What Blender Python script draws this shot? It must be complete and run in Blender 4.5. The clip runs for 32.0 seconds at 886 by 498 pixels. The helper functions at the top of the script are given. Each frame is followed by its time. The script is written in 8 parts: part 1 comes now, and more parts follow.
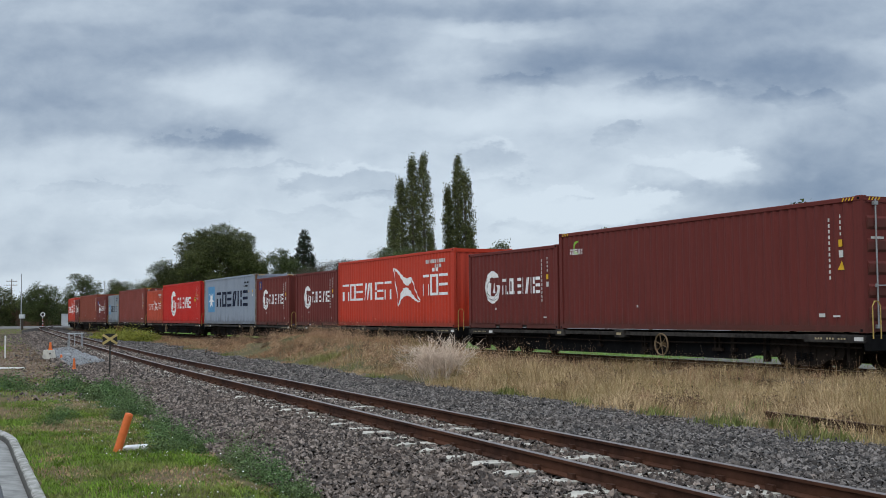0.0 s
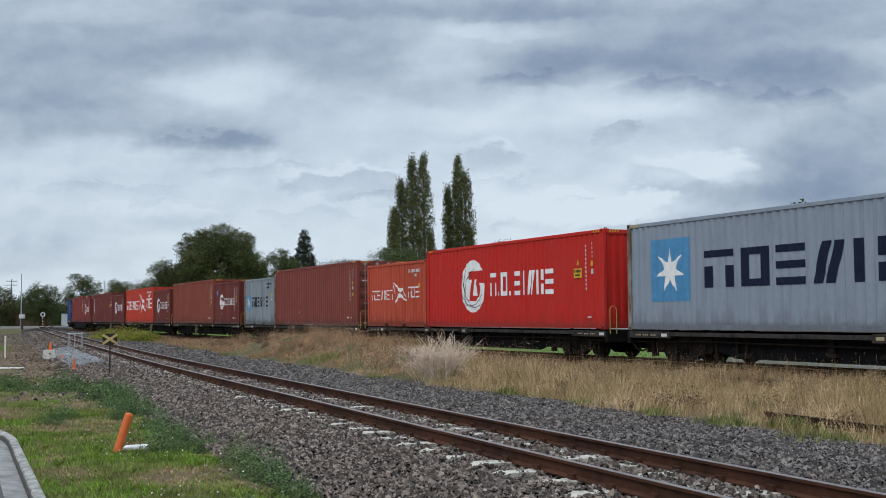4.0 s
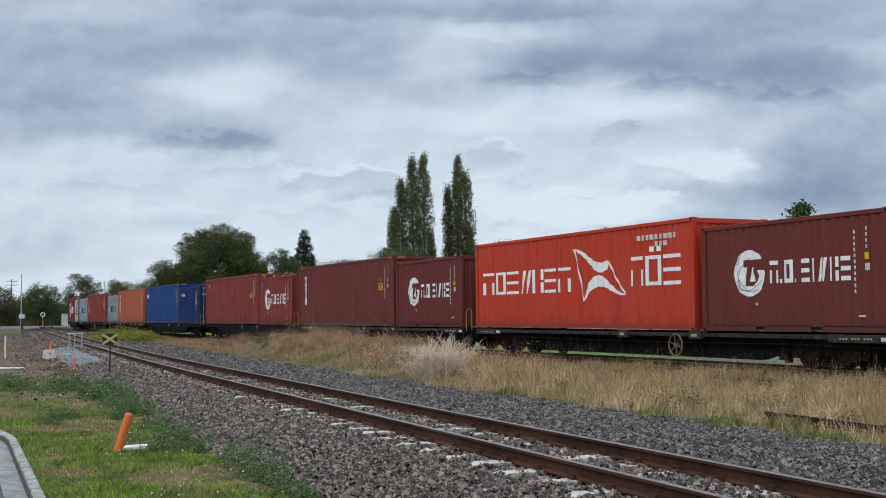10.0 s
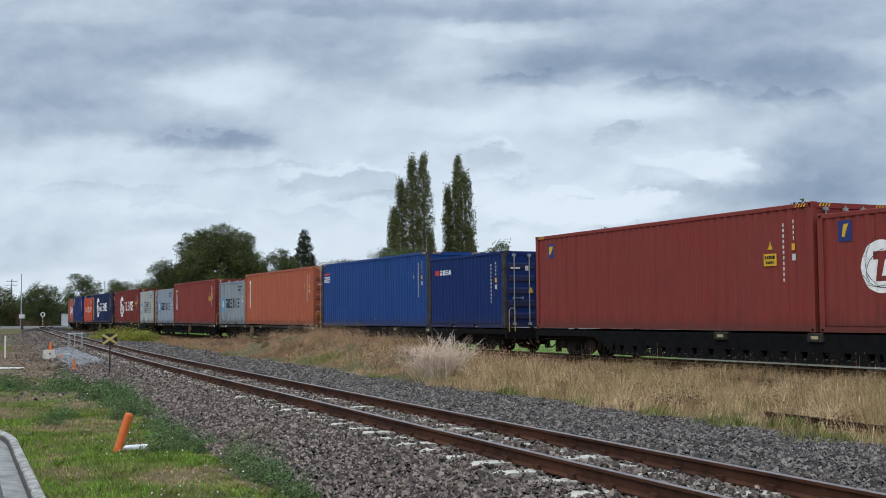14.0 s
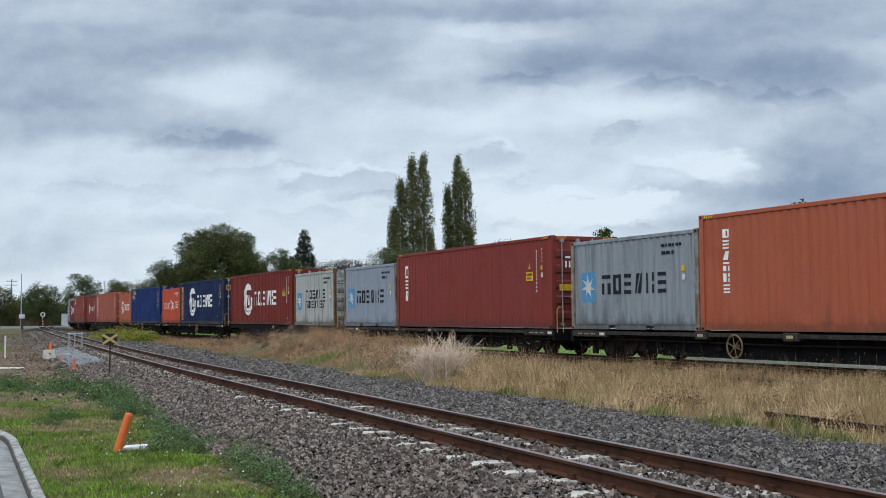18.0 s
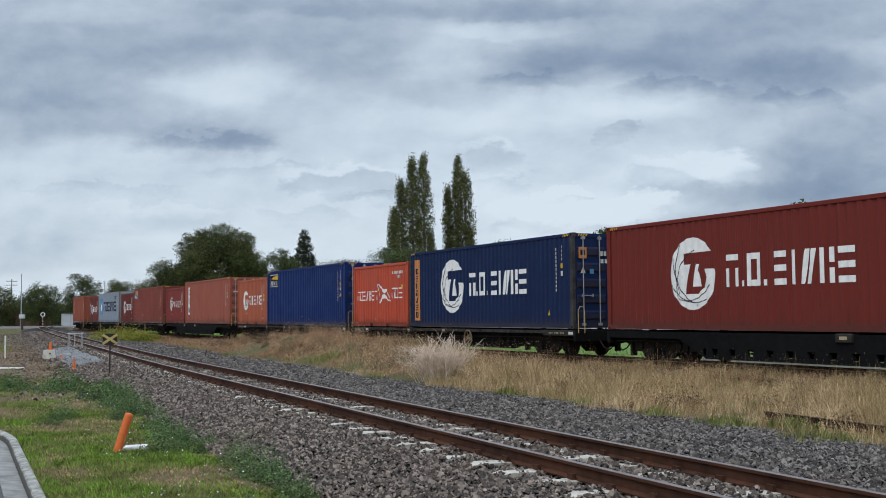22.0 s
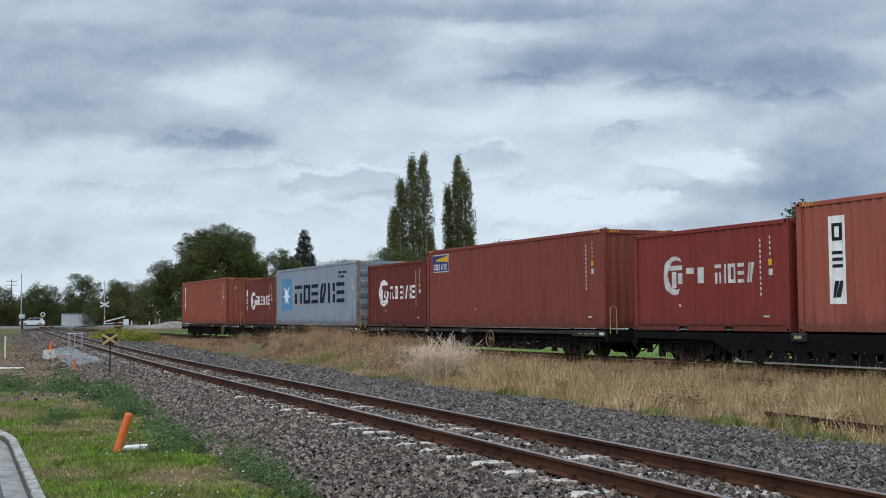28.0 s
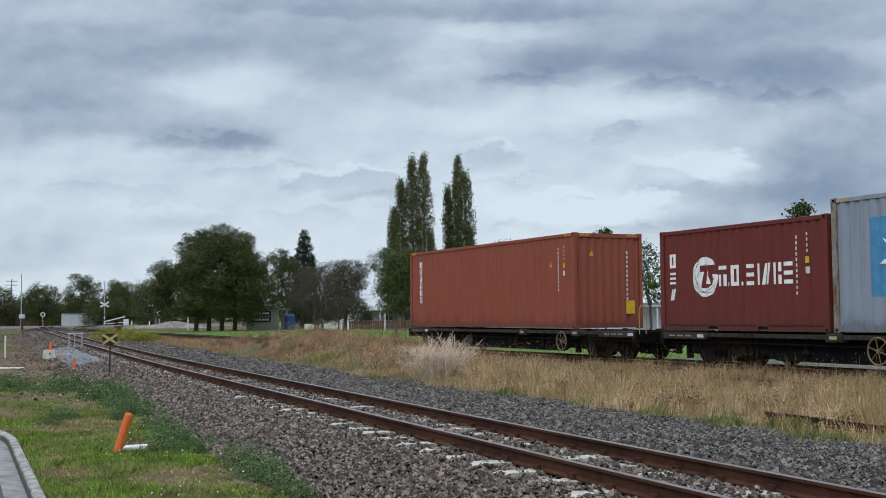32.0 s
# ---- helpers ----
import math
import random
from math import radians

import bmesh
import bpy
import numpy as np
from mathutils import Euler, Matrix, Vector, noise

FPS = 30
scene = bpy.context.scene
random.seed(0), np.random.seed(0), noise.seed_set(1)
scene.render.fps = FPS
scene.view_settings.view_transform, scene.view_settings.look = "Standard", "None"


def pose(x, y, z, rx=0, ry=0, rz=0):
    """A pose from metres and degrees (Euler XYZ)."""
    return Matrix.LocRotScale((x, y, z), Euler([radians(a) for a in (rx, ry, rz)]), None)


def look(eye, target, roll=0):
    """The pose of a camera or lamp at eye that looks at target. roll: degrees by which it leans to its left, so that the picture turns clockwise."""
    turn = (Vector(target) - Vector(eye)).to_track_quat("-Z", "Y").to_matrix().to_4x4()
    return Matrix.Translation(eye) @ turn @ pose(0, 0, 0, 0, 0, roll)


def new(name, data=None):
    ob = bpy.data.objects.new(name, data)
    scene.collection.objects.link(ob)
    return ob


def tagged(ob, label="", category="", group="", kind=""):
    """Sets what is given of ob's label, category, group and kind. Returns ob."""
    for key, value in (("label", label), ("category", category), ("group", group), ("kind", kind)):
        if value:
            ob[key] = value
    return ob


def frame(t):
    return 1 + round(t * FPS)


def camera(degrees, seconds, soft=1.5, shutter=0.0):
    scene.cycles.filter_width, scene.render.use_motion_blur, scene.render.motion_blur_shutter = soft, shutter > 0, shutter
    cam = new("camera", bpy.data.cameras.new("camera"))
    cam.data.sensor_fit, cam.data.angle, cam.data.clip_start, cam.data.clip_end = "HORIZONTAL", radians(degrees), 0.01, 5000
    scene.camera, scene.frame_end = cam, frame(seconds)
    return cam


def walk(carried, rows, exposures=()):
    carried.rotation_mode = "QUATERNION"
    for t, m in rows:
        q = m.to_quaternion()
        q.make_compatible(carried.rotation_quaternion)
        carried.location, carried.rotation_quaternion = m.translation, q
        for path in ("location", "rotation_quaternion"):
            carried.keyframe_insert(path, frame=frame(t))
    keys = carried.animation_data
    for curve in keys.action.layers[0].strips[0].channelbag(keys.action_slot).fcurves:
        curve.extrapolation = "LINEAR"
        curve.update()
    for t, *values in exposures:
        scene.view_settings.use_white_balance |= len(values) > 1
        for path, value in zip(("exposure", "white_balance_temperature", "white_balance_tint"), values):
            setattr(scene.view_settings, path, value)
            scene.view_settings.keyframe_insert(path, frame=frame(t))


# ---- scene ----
# World: x runs along the train's straight track in its direction of travel, y away from the camera, z = 0 at that track's rail head.
cam = camera(42.4, 32.0, soft=0.95)
CAM_POSE = pose(0, 0, 1.31, 93.295, 0, 64.674) @ pose(0, 0, 0, 0, 0, -0.5)
walk(cam, [(0.0, CAM_POSE), (32.0, CAM_POSE)], exposures=[(0.0, -0.14), (3.0, -0.12), (7.0, -0.09), (10.0, -0.05), (14.0, 0.0), (20.0, -0.02), (21.0, -0.05), (22.0, -0.10), (23.0, -0.05), (25.0, -0.01), (29.0, -0.06), (32.0, -0.10)])

# ---- light: an overcast sky ----
SUN_EL, SUN_AZ = 52.0, 148.0


def build_world():
    w = bpy.data.worlds.new("overcast_sky")
    w.use_nodes = True
    scene.world = w
    nt = w.node_tree
    n, l = nt.nodes, nt.links
    n.clear()

    def node(kind, **kw):
        x = n.new(kind)
        for k, v in kw.items():
            if k == "operation":
                x.operation = v
            elif k == "blend":
                x.data_type = "RGBA"
                x.blend_type = v
        return x

    def math_(op, a, b=None, clamp=False):
        m = n.new("ShaderNodeMath")
        m.operation = op
        m.use_clamp = clamp
        for i, v in enumerate((a, b)):
            if v is None:
                continue
            if isinstance(v, (int, float)):
                m.inputs[i].default_value = v
            else:
                l.new(v, m.inputs[i])
        return m.outputs[0]

    def mix(fac, a, b, blend="MIX"):
        m = n.new("ShaderNodeMix")
        m.data_type = "RGBA"
        m.blend_type = blend
        for sock, v in ((m.inputs[0], fac), (m.inputs[6], a), (m.inputs[7], b)):
            if isinstance(v, (int, float)):
                sock.default_value = v
            elif isinstance(v, tuple):
                sock.default_value = (*v, 1)
            else:
                l.new(v, sock)
        return m.outputs[2]

    def ramp(fac, lo, hi):
        m = n.new("ShaderNodeMapRange")
        m.interpolation_type = "SMOOTHSTEP"
        l.new(fac, m.inputs[0])
        m.inputs[1].default_value, m.inputs[2].default_value = lo, hi
        return m.outputs[0]

    co = n.new("ShaderNodeTexCoord")
    sep = n.new("ShaderNodeSeparateXYZ")
    l.new(co.outputs["Generated"], sep.inputs[0])
    X, Y = sep.outputs[0], sep.outputs[1]
    up = math_("MAXIMUM", sep.outputs[2], 0.0)
    # compass coordinates: ahead is west-north-west along the line, u runs to the north, v is the height
    c, q = math.cos(radians(64.67)), math.sin(radians(64.67))
    ahead = math_("ADD", math_("MULTIPLY", X, -q), math_("MULTIPLY", Y, c))
    side = math_("ADD", math_("MULTIPLY", X, c), math_("MULTIPLY", Y, q))
    depth = math_("MAXIMUM", math_("ABSOLUTE", ahead), 0.2)
    u, v = math_("DIVIDE", side, depth), math_("DIVIDE", up, depth)
    front = ramp(ahead, 0.1, 0.5)
    comb = n.new("ShaderNodeCombineXYZ")
    l.new(u, comb.inputs[0])
    l.new(math_("MULTIPLY", v, 1.7), comb.inputs[1])
    l.new(math_("MULTIPLY", ahead, 0.4), comb.inputs[2])

    def clouds(scale, detail, rough, dist, off):
        t = n.new("ShaderNodeTexNoise")
        t.inputs["Scale"].default_value, t.inputs["Detail"].default_value = scale, detail
        t.inputs["Roughness"].default_value, t.inputs["Distortion"].default_value = rough, dist
        a = n.new("ShaderNodeVectorMath")
        a.operation = "ADD"
        l.new(comb.outputs[0], a.inputs[0])
        a.inputs[1].default_value = off
        l.new(a.outputs[0], t.inputs["Vector"])
        return t.outputs["Fac"]

    # soft uneven edges: the coordinates are stirred a little by noise
    wu = math_("MULTIPLY", math_("SUBTRACT", clouds(8.0, 5.0, 0.55, 0.0, (2.0, 5.0, 1.0)), 0.5), 0.09)
    wv = math_("MULTIPLY", math_("SUBTRACT", clouds(10.0, 5.0, 0.55, 0.0, (8.0, 1.0, 3.0)), 0.5), 0.045)
    u2, v2 = math_("ADD", u, wu), math_("ADD", v, wv)

    def cloud(cu, cv, ru, rv, amount):
        """A mass that thins out upwards and ends in a firmer base (or the other way about where it is bright)."""
        du = math_("DIVIDE", math_("SUBTRACT", u2, cu), ru)
        dv = math_("DIVIDE", math_("SUBTRACT", v2, cv), rv)
        dv = math_("MINIMUM", math_("MULTIPLY", dv, 0.8 if amount < 0 else 1.3), math_("MULTIPLY", dv, 1.5 if amount < 0 else 0.8)) if amount > 0 else math_("MAXIMUM", math_("MULTIPLY", math_("ABSOLUTE", dv), 0.75), math_("MULTIPLY", dv, -1.7))
        d = math_("ADD", math_("MULTIPLY", du, du), math_("MULTIPLY", dv, dv))
        g = math_("POWER", 2.718, math_("MULTIPLY", math_("MULTIPLY", d, math_("ADD", d, 0.5)), -0.8))
        return math_("MULTIPLY", g, amount)

    # finer stirring for the small clouds with firm outlines
    fu = math_("ADD", u, math_("MULTIPLY", math_("SUBTRACT", clouds(26.0, 6.0, 0.6, 0.0, (4.0, 2.0, 6.0)), 0.5), 0.075))
    fv = math_("ADD", v, math_("MULTIPLY", math_("SUBTRACT", clouds(30.0, 6.0, 0.6, 0.0, (1.0, 7.0, 2.0)), 0.5), 0.045))

    def puff(cu, cv, ru, rv, amount, soft=0.62):
        """A small cloud: a firm rounded top that fades out towards its base."""
        du = math_("DIVIDE", math_("SUBTRACT", fu, cu), ru)
        dv = math_("DIVIDE", math_("SUBTRACT", fv, cv), rv)
        d = math_("ADD", math_("MULTIPLY", du, du), math_("MULTIPLY", dv, dv))
        body = ramp(d, 1.0 + soft, 1.0 - soft * 0.6)
        fade = ramp(dv, -1.3, 0.7)
        return math_("MULTIPLY", math_("MULTIPLY", body, math_("ADD", math_("MULTIPLY", fade, 0.75), 0.25)), amount)

    big = ramp(clouds(3.0, 4.0, 0.5, 0.0, (3.1, 7.7, 0.0)), 0.3, 0.7)
    mid = ramp(clouds(8.0, 6.0, 0.55, 0.25, (11.3, 2.9, 4.0)), 0.3, 0.7)
    # lit from above: the difference of two shifted samples gives rounded tops and shaded bases
    lit = math_("SUBTRACT", clouds(15.0, 6.0, 0.55, 0.2, (5.3, 1.9, 9.0)), clouds(15.0, 6.0, 0.55, 0.2, (5.29, 1.92, 9.0)))
    val = math_("ADD", 0.625, math_("MULTIPLY", math_("SUBTRACT", big, 0.5), 0.12))
    val = math_("ADD", val, math_("MULTIPLY", math_("SUBTRACT", mid, 0.5), 0.09))
    val = math_("ADD", val, math_("MULTIPLY", lit, 0.32))
    wisp = clouds(34.0, 6.0, 0.6, 0.0, (1.3, 8.9, 2.0))
    val = math_("ADD", val, math_("MULTIPLY", math_("SUBTRACT", wisp, 0.5), 0.11))
    # paler towards the horizon, darker cloud bases above
    val = math_("ADD", val, math_("MULTIPLY", ramp(v, 0.17, 0.05), 0.14))
    val = math_("SUBTRACT", val, math_("MULTIPLY", ramp(v, 0.16, 0.27), 0.10))
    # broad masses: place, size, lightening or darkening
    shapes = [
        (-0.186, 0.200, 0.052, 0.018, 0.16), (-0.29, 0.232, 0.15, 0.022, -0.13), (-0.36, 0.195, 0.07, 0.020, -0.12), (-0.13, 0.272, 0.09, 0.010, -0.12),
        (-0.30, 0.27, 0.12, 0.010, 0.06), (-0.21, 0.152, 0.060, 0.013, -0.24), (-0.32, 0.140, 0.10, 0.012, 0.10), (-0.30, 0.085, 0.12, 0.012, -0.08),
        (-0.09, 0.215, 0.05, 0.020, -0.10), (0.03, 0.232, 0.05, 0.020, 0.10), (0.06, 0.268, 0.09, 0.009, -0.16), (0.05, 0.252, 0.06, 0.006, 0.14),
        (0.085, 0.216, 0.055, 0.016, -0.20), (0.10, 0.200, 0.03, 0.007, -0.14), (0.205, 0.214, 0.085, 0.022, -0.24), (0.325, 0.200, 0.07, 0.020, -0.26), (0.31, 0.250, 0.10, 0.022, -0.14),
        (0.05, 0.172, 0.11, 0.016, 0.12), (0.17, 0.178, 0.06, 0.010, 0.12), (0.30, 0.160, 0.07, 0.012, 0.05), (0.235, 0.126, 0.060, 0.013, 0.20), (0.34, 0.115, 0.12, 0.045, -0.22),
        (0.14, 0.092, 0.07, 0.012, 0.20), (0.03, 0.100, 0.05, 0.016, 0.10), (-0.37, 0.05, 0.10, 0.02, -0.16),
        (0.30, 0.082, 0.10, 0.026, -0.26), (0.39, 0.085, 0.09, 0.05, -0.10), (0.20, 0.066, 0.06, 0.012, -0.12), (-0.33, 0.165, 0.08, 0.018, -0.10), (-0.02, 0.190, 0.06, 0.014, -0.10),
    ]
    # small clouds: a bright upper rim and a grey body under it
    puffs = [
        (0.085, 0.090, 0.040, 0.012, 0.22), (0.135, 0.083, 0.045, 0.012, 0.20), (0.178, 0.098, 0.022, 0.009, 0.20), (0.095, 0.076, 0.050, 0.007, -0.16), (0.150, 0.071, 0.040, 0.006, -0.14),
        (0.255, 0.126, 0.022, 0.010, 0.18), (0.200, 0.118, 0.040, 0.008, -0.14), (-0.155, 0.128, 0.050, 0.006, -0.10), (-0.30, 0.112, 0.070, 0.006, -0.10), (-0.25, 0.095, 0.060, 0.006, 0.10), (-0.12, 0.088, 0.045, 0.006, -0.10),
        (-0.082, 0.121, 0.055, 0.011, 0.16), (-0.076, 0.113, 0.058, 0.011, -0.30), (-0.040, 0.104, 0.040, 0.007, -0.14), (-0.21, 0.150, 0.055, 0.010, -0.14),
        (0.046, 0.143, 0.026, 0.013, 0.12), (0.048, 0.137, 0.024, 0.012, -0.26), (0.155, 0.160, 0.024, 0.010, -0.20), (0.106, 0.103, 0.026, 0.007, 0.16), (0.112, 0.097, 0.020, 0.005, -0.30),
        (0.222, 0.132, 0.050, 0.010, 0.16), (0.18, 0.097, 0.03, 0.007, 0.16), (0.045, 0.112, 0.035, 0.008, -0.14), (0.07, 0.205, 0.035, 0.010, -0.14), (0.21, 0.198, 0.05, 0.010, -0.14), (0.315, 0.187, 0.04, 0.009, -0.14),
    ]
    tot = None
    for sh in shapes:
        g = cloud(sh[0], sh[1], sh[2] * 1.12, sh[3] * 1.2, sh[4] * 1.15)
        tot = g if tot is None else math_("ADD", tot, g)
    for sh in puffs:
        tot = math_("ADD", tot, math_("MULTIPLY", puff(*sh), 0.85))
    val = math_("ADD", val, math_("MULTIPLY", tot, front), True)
    tone = mix(ramp(val, 0.0, 1.0), (0.185, 0.265, 0.40), (0.75, 0.86, 0.965))
    # an overcast sky grows brighter towards the zenith
    high = ramp(up, 0.30, 0.95)
    gain = math_("ADD", math_("MULTIPLY", high, 1.7), 1.0)
    gained = mix(1.0, tone, gain, "MULTIPLY")
    sky = n.new("ShaderNodeTexSky")
    sky.sky_type = "NISHITA"
    sky.sun_disc = False
    sky.sun_elevation, sky.sun_rotation = radians(SUN_EL), radians(SUN_AZ)
    blue = mix(1.0, sky.outputs[0], (0.09, 0.09, 0.09), "MULTIPLY")
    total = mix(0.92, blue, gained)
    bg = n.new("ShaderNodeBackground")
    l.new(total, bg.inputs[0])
    bg.inputs[1].default_value = 1.0
    out = n.new("ShaderNodeOutputWorld")
    l.new(bg.outputs[0], out.inputs[0])


build_world()
sun = new("sun", bpy.data.lights.new("sun", "SUN"))
sun.data.energy, sun.data.angle, sun.data.color = 1.35, radians(40), (1.0, 0.92, 0.80)
_a, _e = radians(SUN_AZ), radians(SUN_EL)
sun.matrix_world = look((math.sin(_a) * math.cos(_e) * 50, math.cos(_a) * math.cos(_e) * 50, math.sin(_e) * 50), (0, 0, 0))


# ---- materials ----
def srgb(r, g, b, k=1.0):
    """Linear base colour from 8-bit values."""
    f = lambda v: (v / 255 / 12.92 if v <= 10.3 else ((v / 255 + 0.055) / 1.055) ** 2.4)
    return tuple(min(0.9, f(v) * k) for v in (r, g, b))


class Mat:
    """A small node builder round one Principled material."""

    def __init__(self, name, rough=0.7, metal=0.0, spec=0.4):
        self.m = bpy.data.materials.new(name)
        self.m.use_nodes = True
        self.n, self.l = self.m.node_tree.nodes, self.m.node_tree.links
        self.b = self.n["Principled BSDF"]
        self.b.inputs["Roughness"].default_value = rough
        self.b.inputs["Metallic"].default_value = metal
        self.b.inputs["Specular IOR Level"].default_value = spec
        self.co = None

    def coord(self, which="Object", scale=(1, 1, 1), shift=True):
        tc = self.n.new("ShaderNodeTexCoord")
        mp = self.n.new("ShaderNodeMapping")
        self.l.new(tc.outputs[which], mp.inputs["Vector"])
        mp.inputs["Scale"].default_value = scale
        if shift:
            oi = self.n.new("ShaderNodeObjectInfo")
            mul = self.n.new("ShaderNodeMath")
            mul.operation = "MULTIPLY"
            mul.inputs[1].default_value = 37.0
            self.l.new(oi.outputs["Random"], mul.inputs[0])
            self.l.new(mul.outputs[0], mp.inputs["Location"])
        return mp.outputs[0]

    def noise(self, scale, detail=4.0, rough=0.55, vec=None, dist=0.0):
        t = self.n.new("ShaderNodeTexNoise")
        t.inputs["Scale"].default_value, t.inputs["Detail"].default_value = scale, detail
        t.inputs["Roughness"].default_value, t.inputs["Distortion"].default_value = rough, dist
        self.l.new(vec if vec is not None else self.coord(), t.inputs["Vector"])
        return t.outputs["Fac"]

    def rng(self, fac, lo, hi, a=0.0, b=1.0):
        m = self.n.new("ShaderNodeMapRange")
        m.interpolation_type = "SMOOTHSTEP"
        self.l.new(fac, m.inputs[0])
        for i, v in enumerate((lo, hi, a, b)):
            m.inputs[i + 1].default_value = v
        return m.outputs[0]

    def mul(self, a, b, op="MULTIPLY"):
        m = self.n.new("ShaderNodeMath")
        m.operation = op
        for i, v in enumerate((a, b)):
            if isinstance(v, (int, float)):
                m.inputs[i].default_value = v
            else:
                self.l.new(v, m.inputs[i])
        return m.outputs[0]

    def mix(self, fac, a, b, blend="MIX"):
        m = self.n.new("ShaderNodeMix")
        m.data_type = "RGBA"
        m.blend_type = blend
        for sock, v in ((m.inputs[0], fac), (m.inputs[6], a), (m.inputs[7], b)):
            if isinstance(v, (int, float)):
                sock.default_value = v
            elif isinstance(v, tuple):
                sock.default_value = (*v[:3], 1)
            else:
                self.l.new(v, sock)
        return m.outputs[2]

    def mul_vec(self, v, k):
        """The coordinates scaled and moved, for a second pattern that does not follow the first."""
        mp = self.n.new("ShaderNodeMapping")
        self.l.new(v, mp.inputs["Vector"])
        mp.inputs["Scale"].default_value, mp.inputs["Location"].default_value = (k, k, k), (13.7, 5.1, 2.3)
        return mp.outputs[0]

    def island(self):
        return self.n.new("ShaderNodeNewGeometry").outputs["Random Per Island"]

    def objrand(self):
        return self.n.new("ShaderNodeObjectInfo").outputs["Random"]

    def color(self, c):
        if isinstance(c, tuple):
            self.b.inputs["Base Color"].default_value = (*c[:3], 1)
        else:
            self.l.new(c, self.b.inputs["Base Color"])
        return self

    def roughness(self, r):
        self.l.new(r, self.b.inputs["Roughness"])
        return self

    def bump(self, h, strength=0.3, dist=0.02):
        b = self.n.new("ShaderNodeBump")
        b.inputs["Strength"].default_value, b.inputs["Distance"].default_value = strength, dist
        self.l.new(h, b.inputs["Height"])
        self.l.new(b.outputs[0], self.b.inputs["Normal"])
        return self


def tint(c, k):
    return tuple(min(0.95, v * k) for v in c)


def paint(name, c, wear=0.5, rough=0.5):
    """Old container paint: faded patches, run-down streaks, specks of rust."""
    m = Mat(name, rough + 0.12, 0.0, 0.16)
    patch = m.rng(m.noise(0.55, 5, 0.6), 0.3, 0.75)
    streak = m.rng(m.noise(1.0, 4, 0.6, m.coord(scale=(5.5, 5.5, 0.3))), 0.45, 0.72)
    fine = m.rng(m.noise(9.0, 5, 0.65), 0.35, 0.7)
    grey = tuple(0.55 * v + 0.45 * (sum(c) / 3) for v in c)
    col = m.mix(m.mul(patch, 0.12 + 0.3 * wear), c, tint(grey, 1.12))
    col = m.mix(m.mul(streak, 0.75 * wear), col, tint(c, 0.5))
    col = m.mix(m.mul(fine, 0.16), col, tint(c, 0.7))
    # grime along the foot and below the top rail, in ragged drips
    g = m.n.new("ShaderNodeSeparateXYZ")
    m.l.new(m.n.new("ShaderNodeTexCoord").outputs["Object"], g.inputs[0])
    drip = m.noise(1.0, 5, 0.65, m.coord(scale=(3.2, 3.2, 0.5)))
    foot = m.rng(m.mul(g.outputs[2], m.mul(drip, 1.9), "SUBTRACT"), -0.45, -0.95)
    col = m.mix(m.mul(foot, 0.25 + 0.45 * wear), col, tint(tuple(0.6 * a + 0.4 * b for a, b in zip(c, (0.12, 0.085, 0.06))), 0.55))
    spot = m.rng(m.noise(4.0, 8, 0.7), 0.69 - 0.05 * wear, 0.76)
    col = m.mix(m.mul(spot, 0.75 * wear), col, (0.085, 0.03, 0.014))
    blotch = m.rng(m.noise(1.3, 6, 0.68, m.coord(scale=(1.0, 1.0, 0.7))), 0.52, 0.70)
    col = m.mix(m.mul(blotch, 0.16 + 0.3 * wear), col, tint(c, 0.62))
    scrape = m.rng(m.noise(1.0, 3, 0.5, m.coord(scale=(16.0, 16.0, 0.42))), 0.70, 0.78)
    col = m.mix(m.mul(scrape, 0.2 + 0.35 * wear), col, tint(tuple(0.6 * v + 0.4 * (sum(c) / 3) for v in c), 1.9))
    rim = m.rng(m.mul(g.outputs[2], m.mul(m.noise(2.2, 4, 0.6), 0.3), "SUBTRACT"), 0.14, -0.02)
    col = m.mix(m.mul(rim, 0.32), col, (0.055, 0.04, 0.032))
    m.color(col)
    m.roughness(m.rng(patch, 0.0, 1.0, rough + 0.04, rough + 0.25))
    m.bump(m.noise(1.6, 3), 0.25, 0.02)
    return m.m


def plain(name, c, rough=0.6, metal=0.0, var=0.25, scale=6.0, bump=0.0, spec=0.4):
    m = Mat(name, rough, metal, spec)
    v = m.rng(m.noise(scale, 5, 0.6), 0.3, 0.75)
    col = m.mix(v, c, tint(c, 1 - 1.6 * var))
    v2 = m.rng(m.noise(scale * 0.14, 3), 0.35, 0.7)
    col = m.mix(m.mul(v2, var), col, tint(c, 1.3))
    m.color(col)
    if bump:
        m.bump(m.noise(scale * 2, 5), bump, 0.02)
    return m.m


def leafy(name, dark, light, spec=0.25):
    m = Mat(name, 0.65, 0.0, spec)
    col = m.mix(m.island(), dark, light)
    big = m.rng(m.noise(0.35, 3, vec=m.coord(shift=False)), 0.35, 0.7)
    m.color(m.mix(m.mul(big, 0.45), col, tint(dark, 0.8)))
    b = m.b
    b.inputs["Transmission Weight"].default_value = 0.0
    return m.m


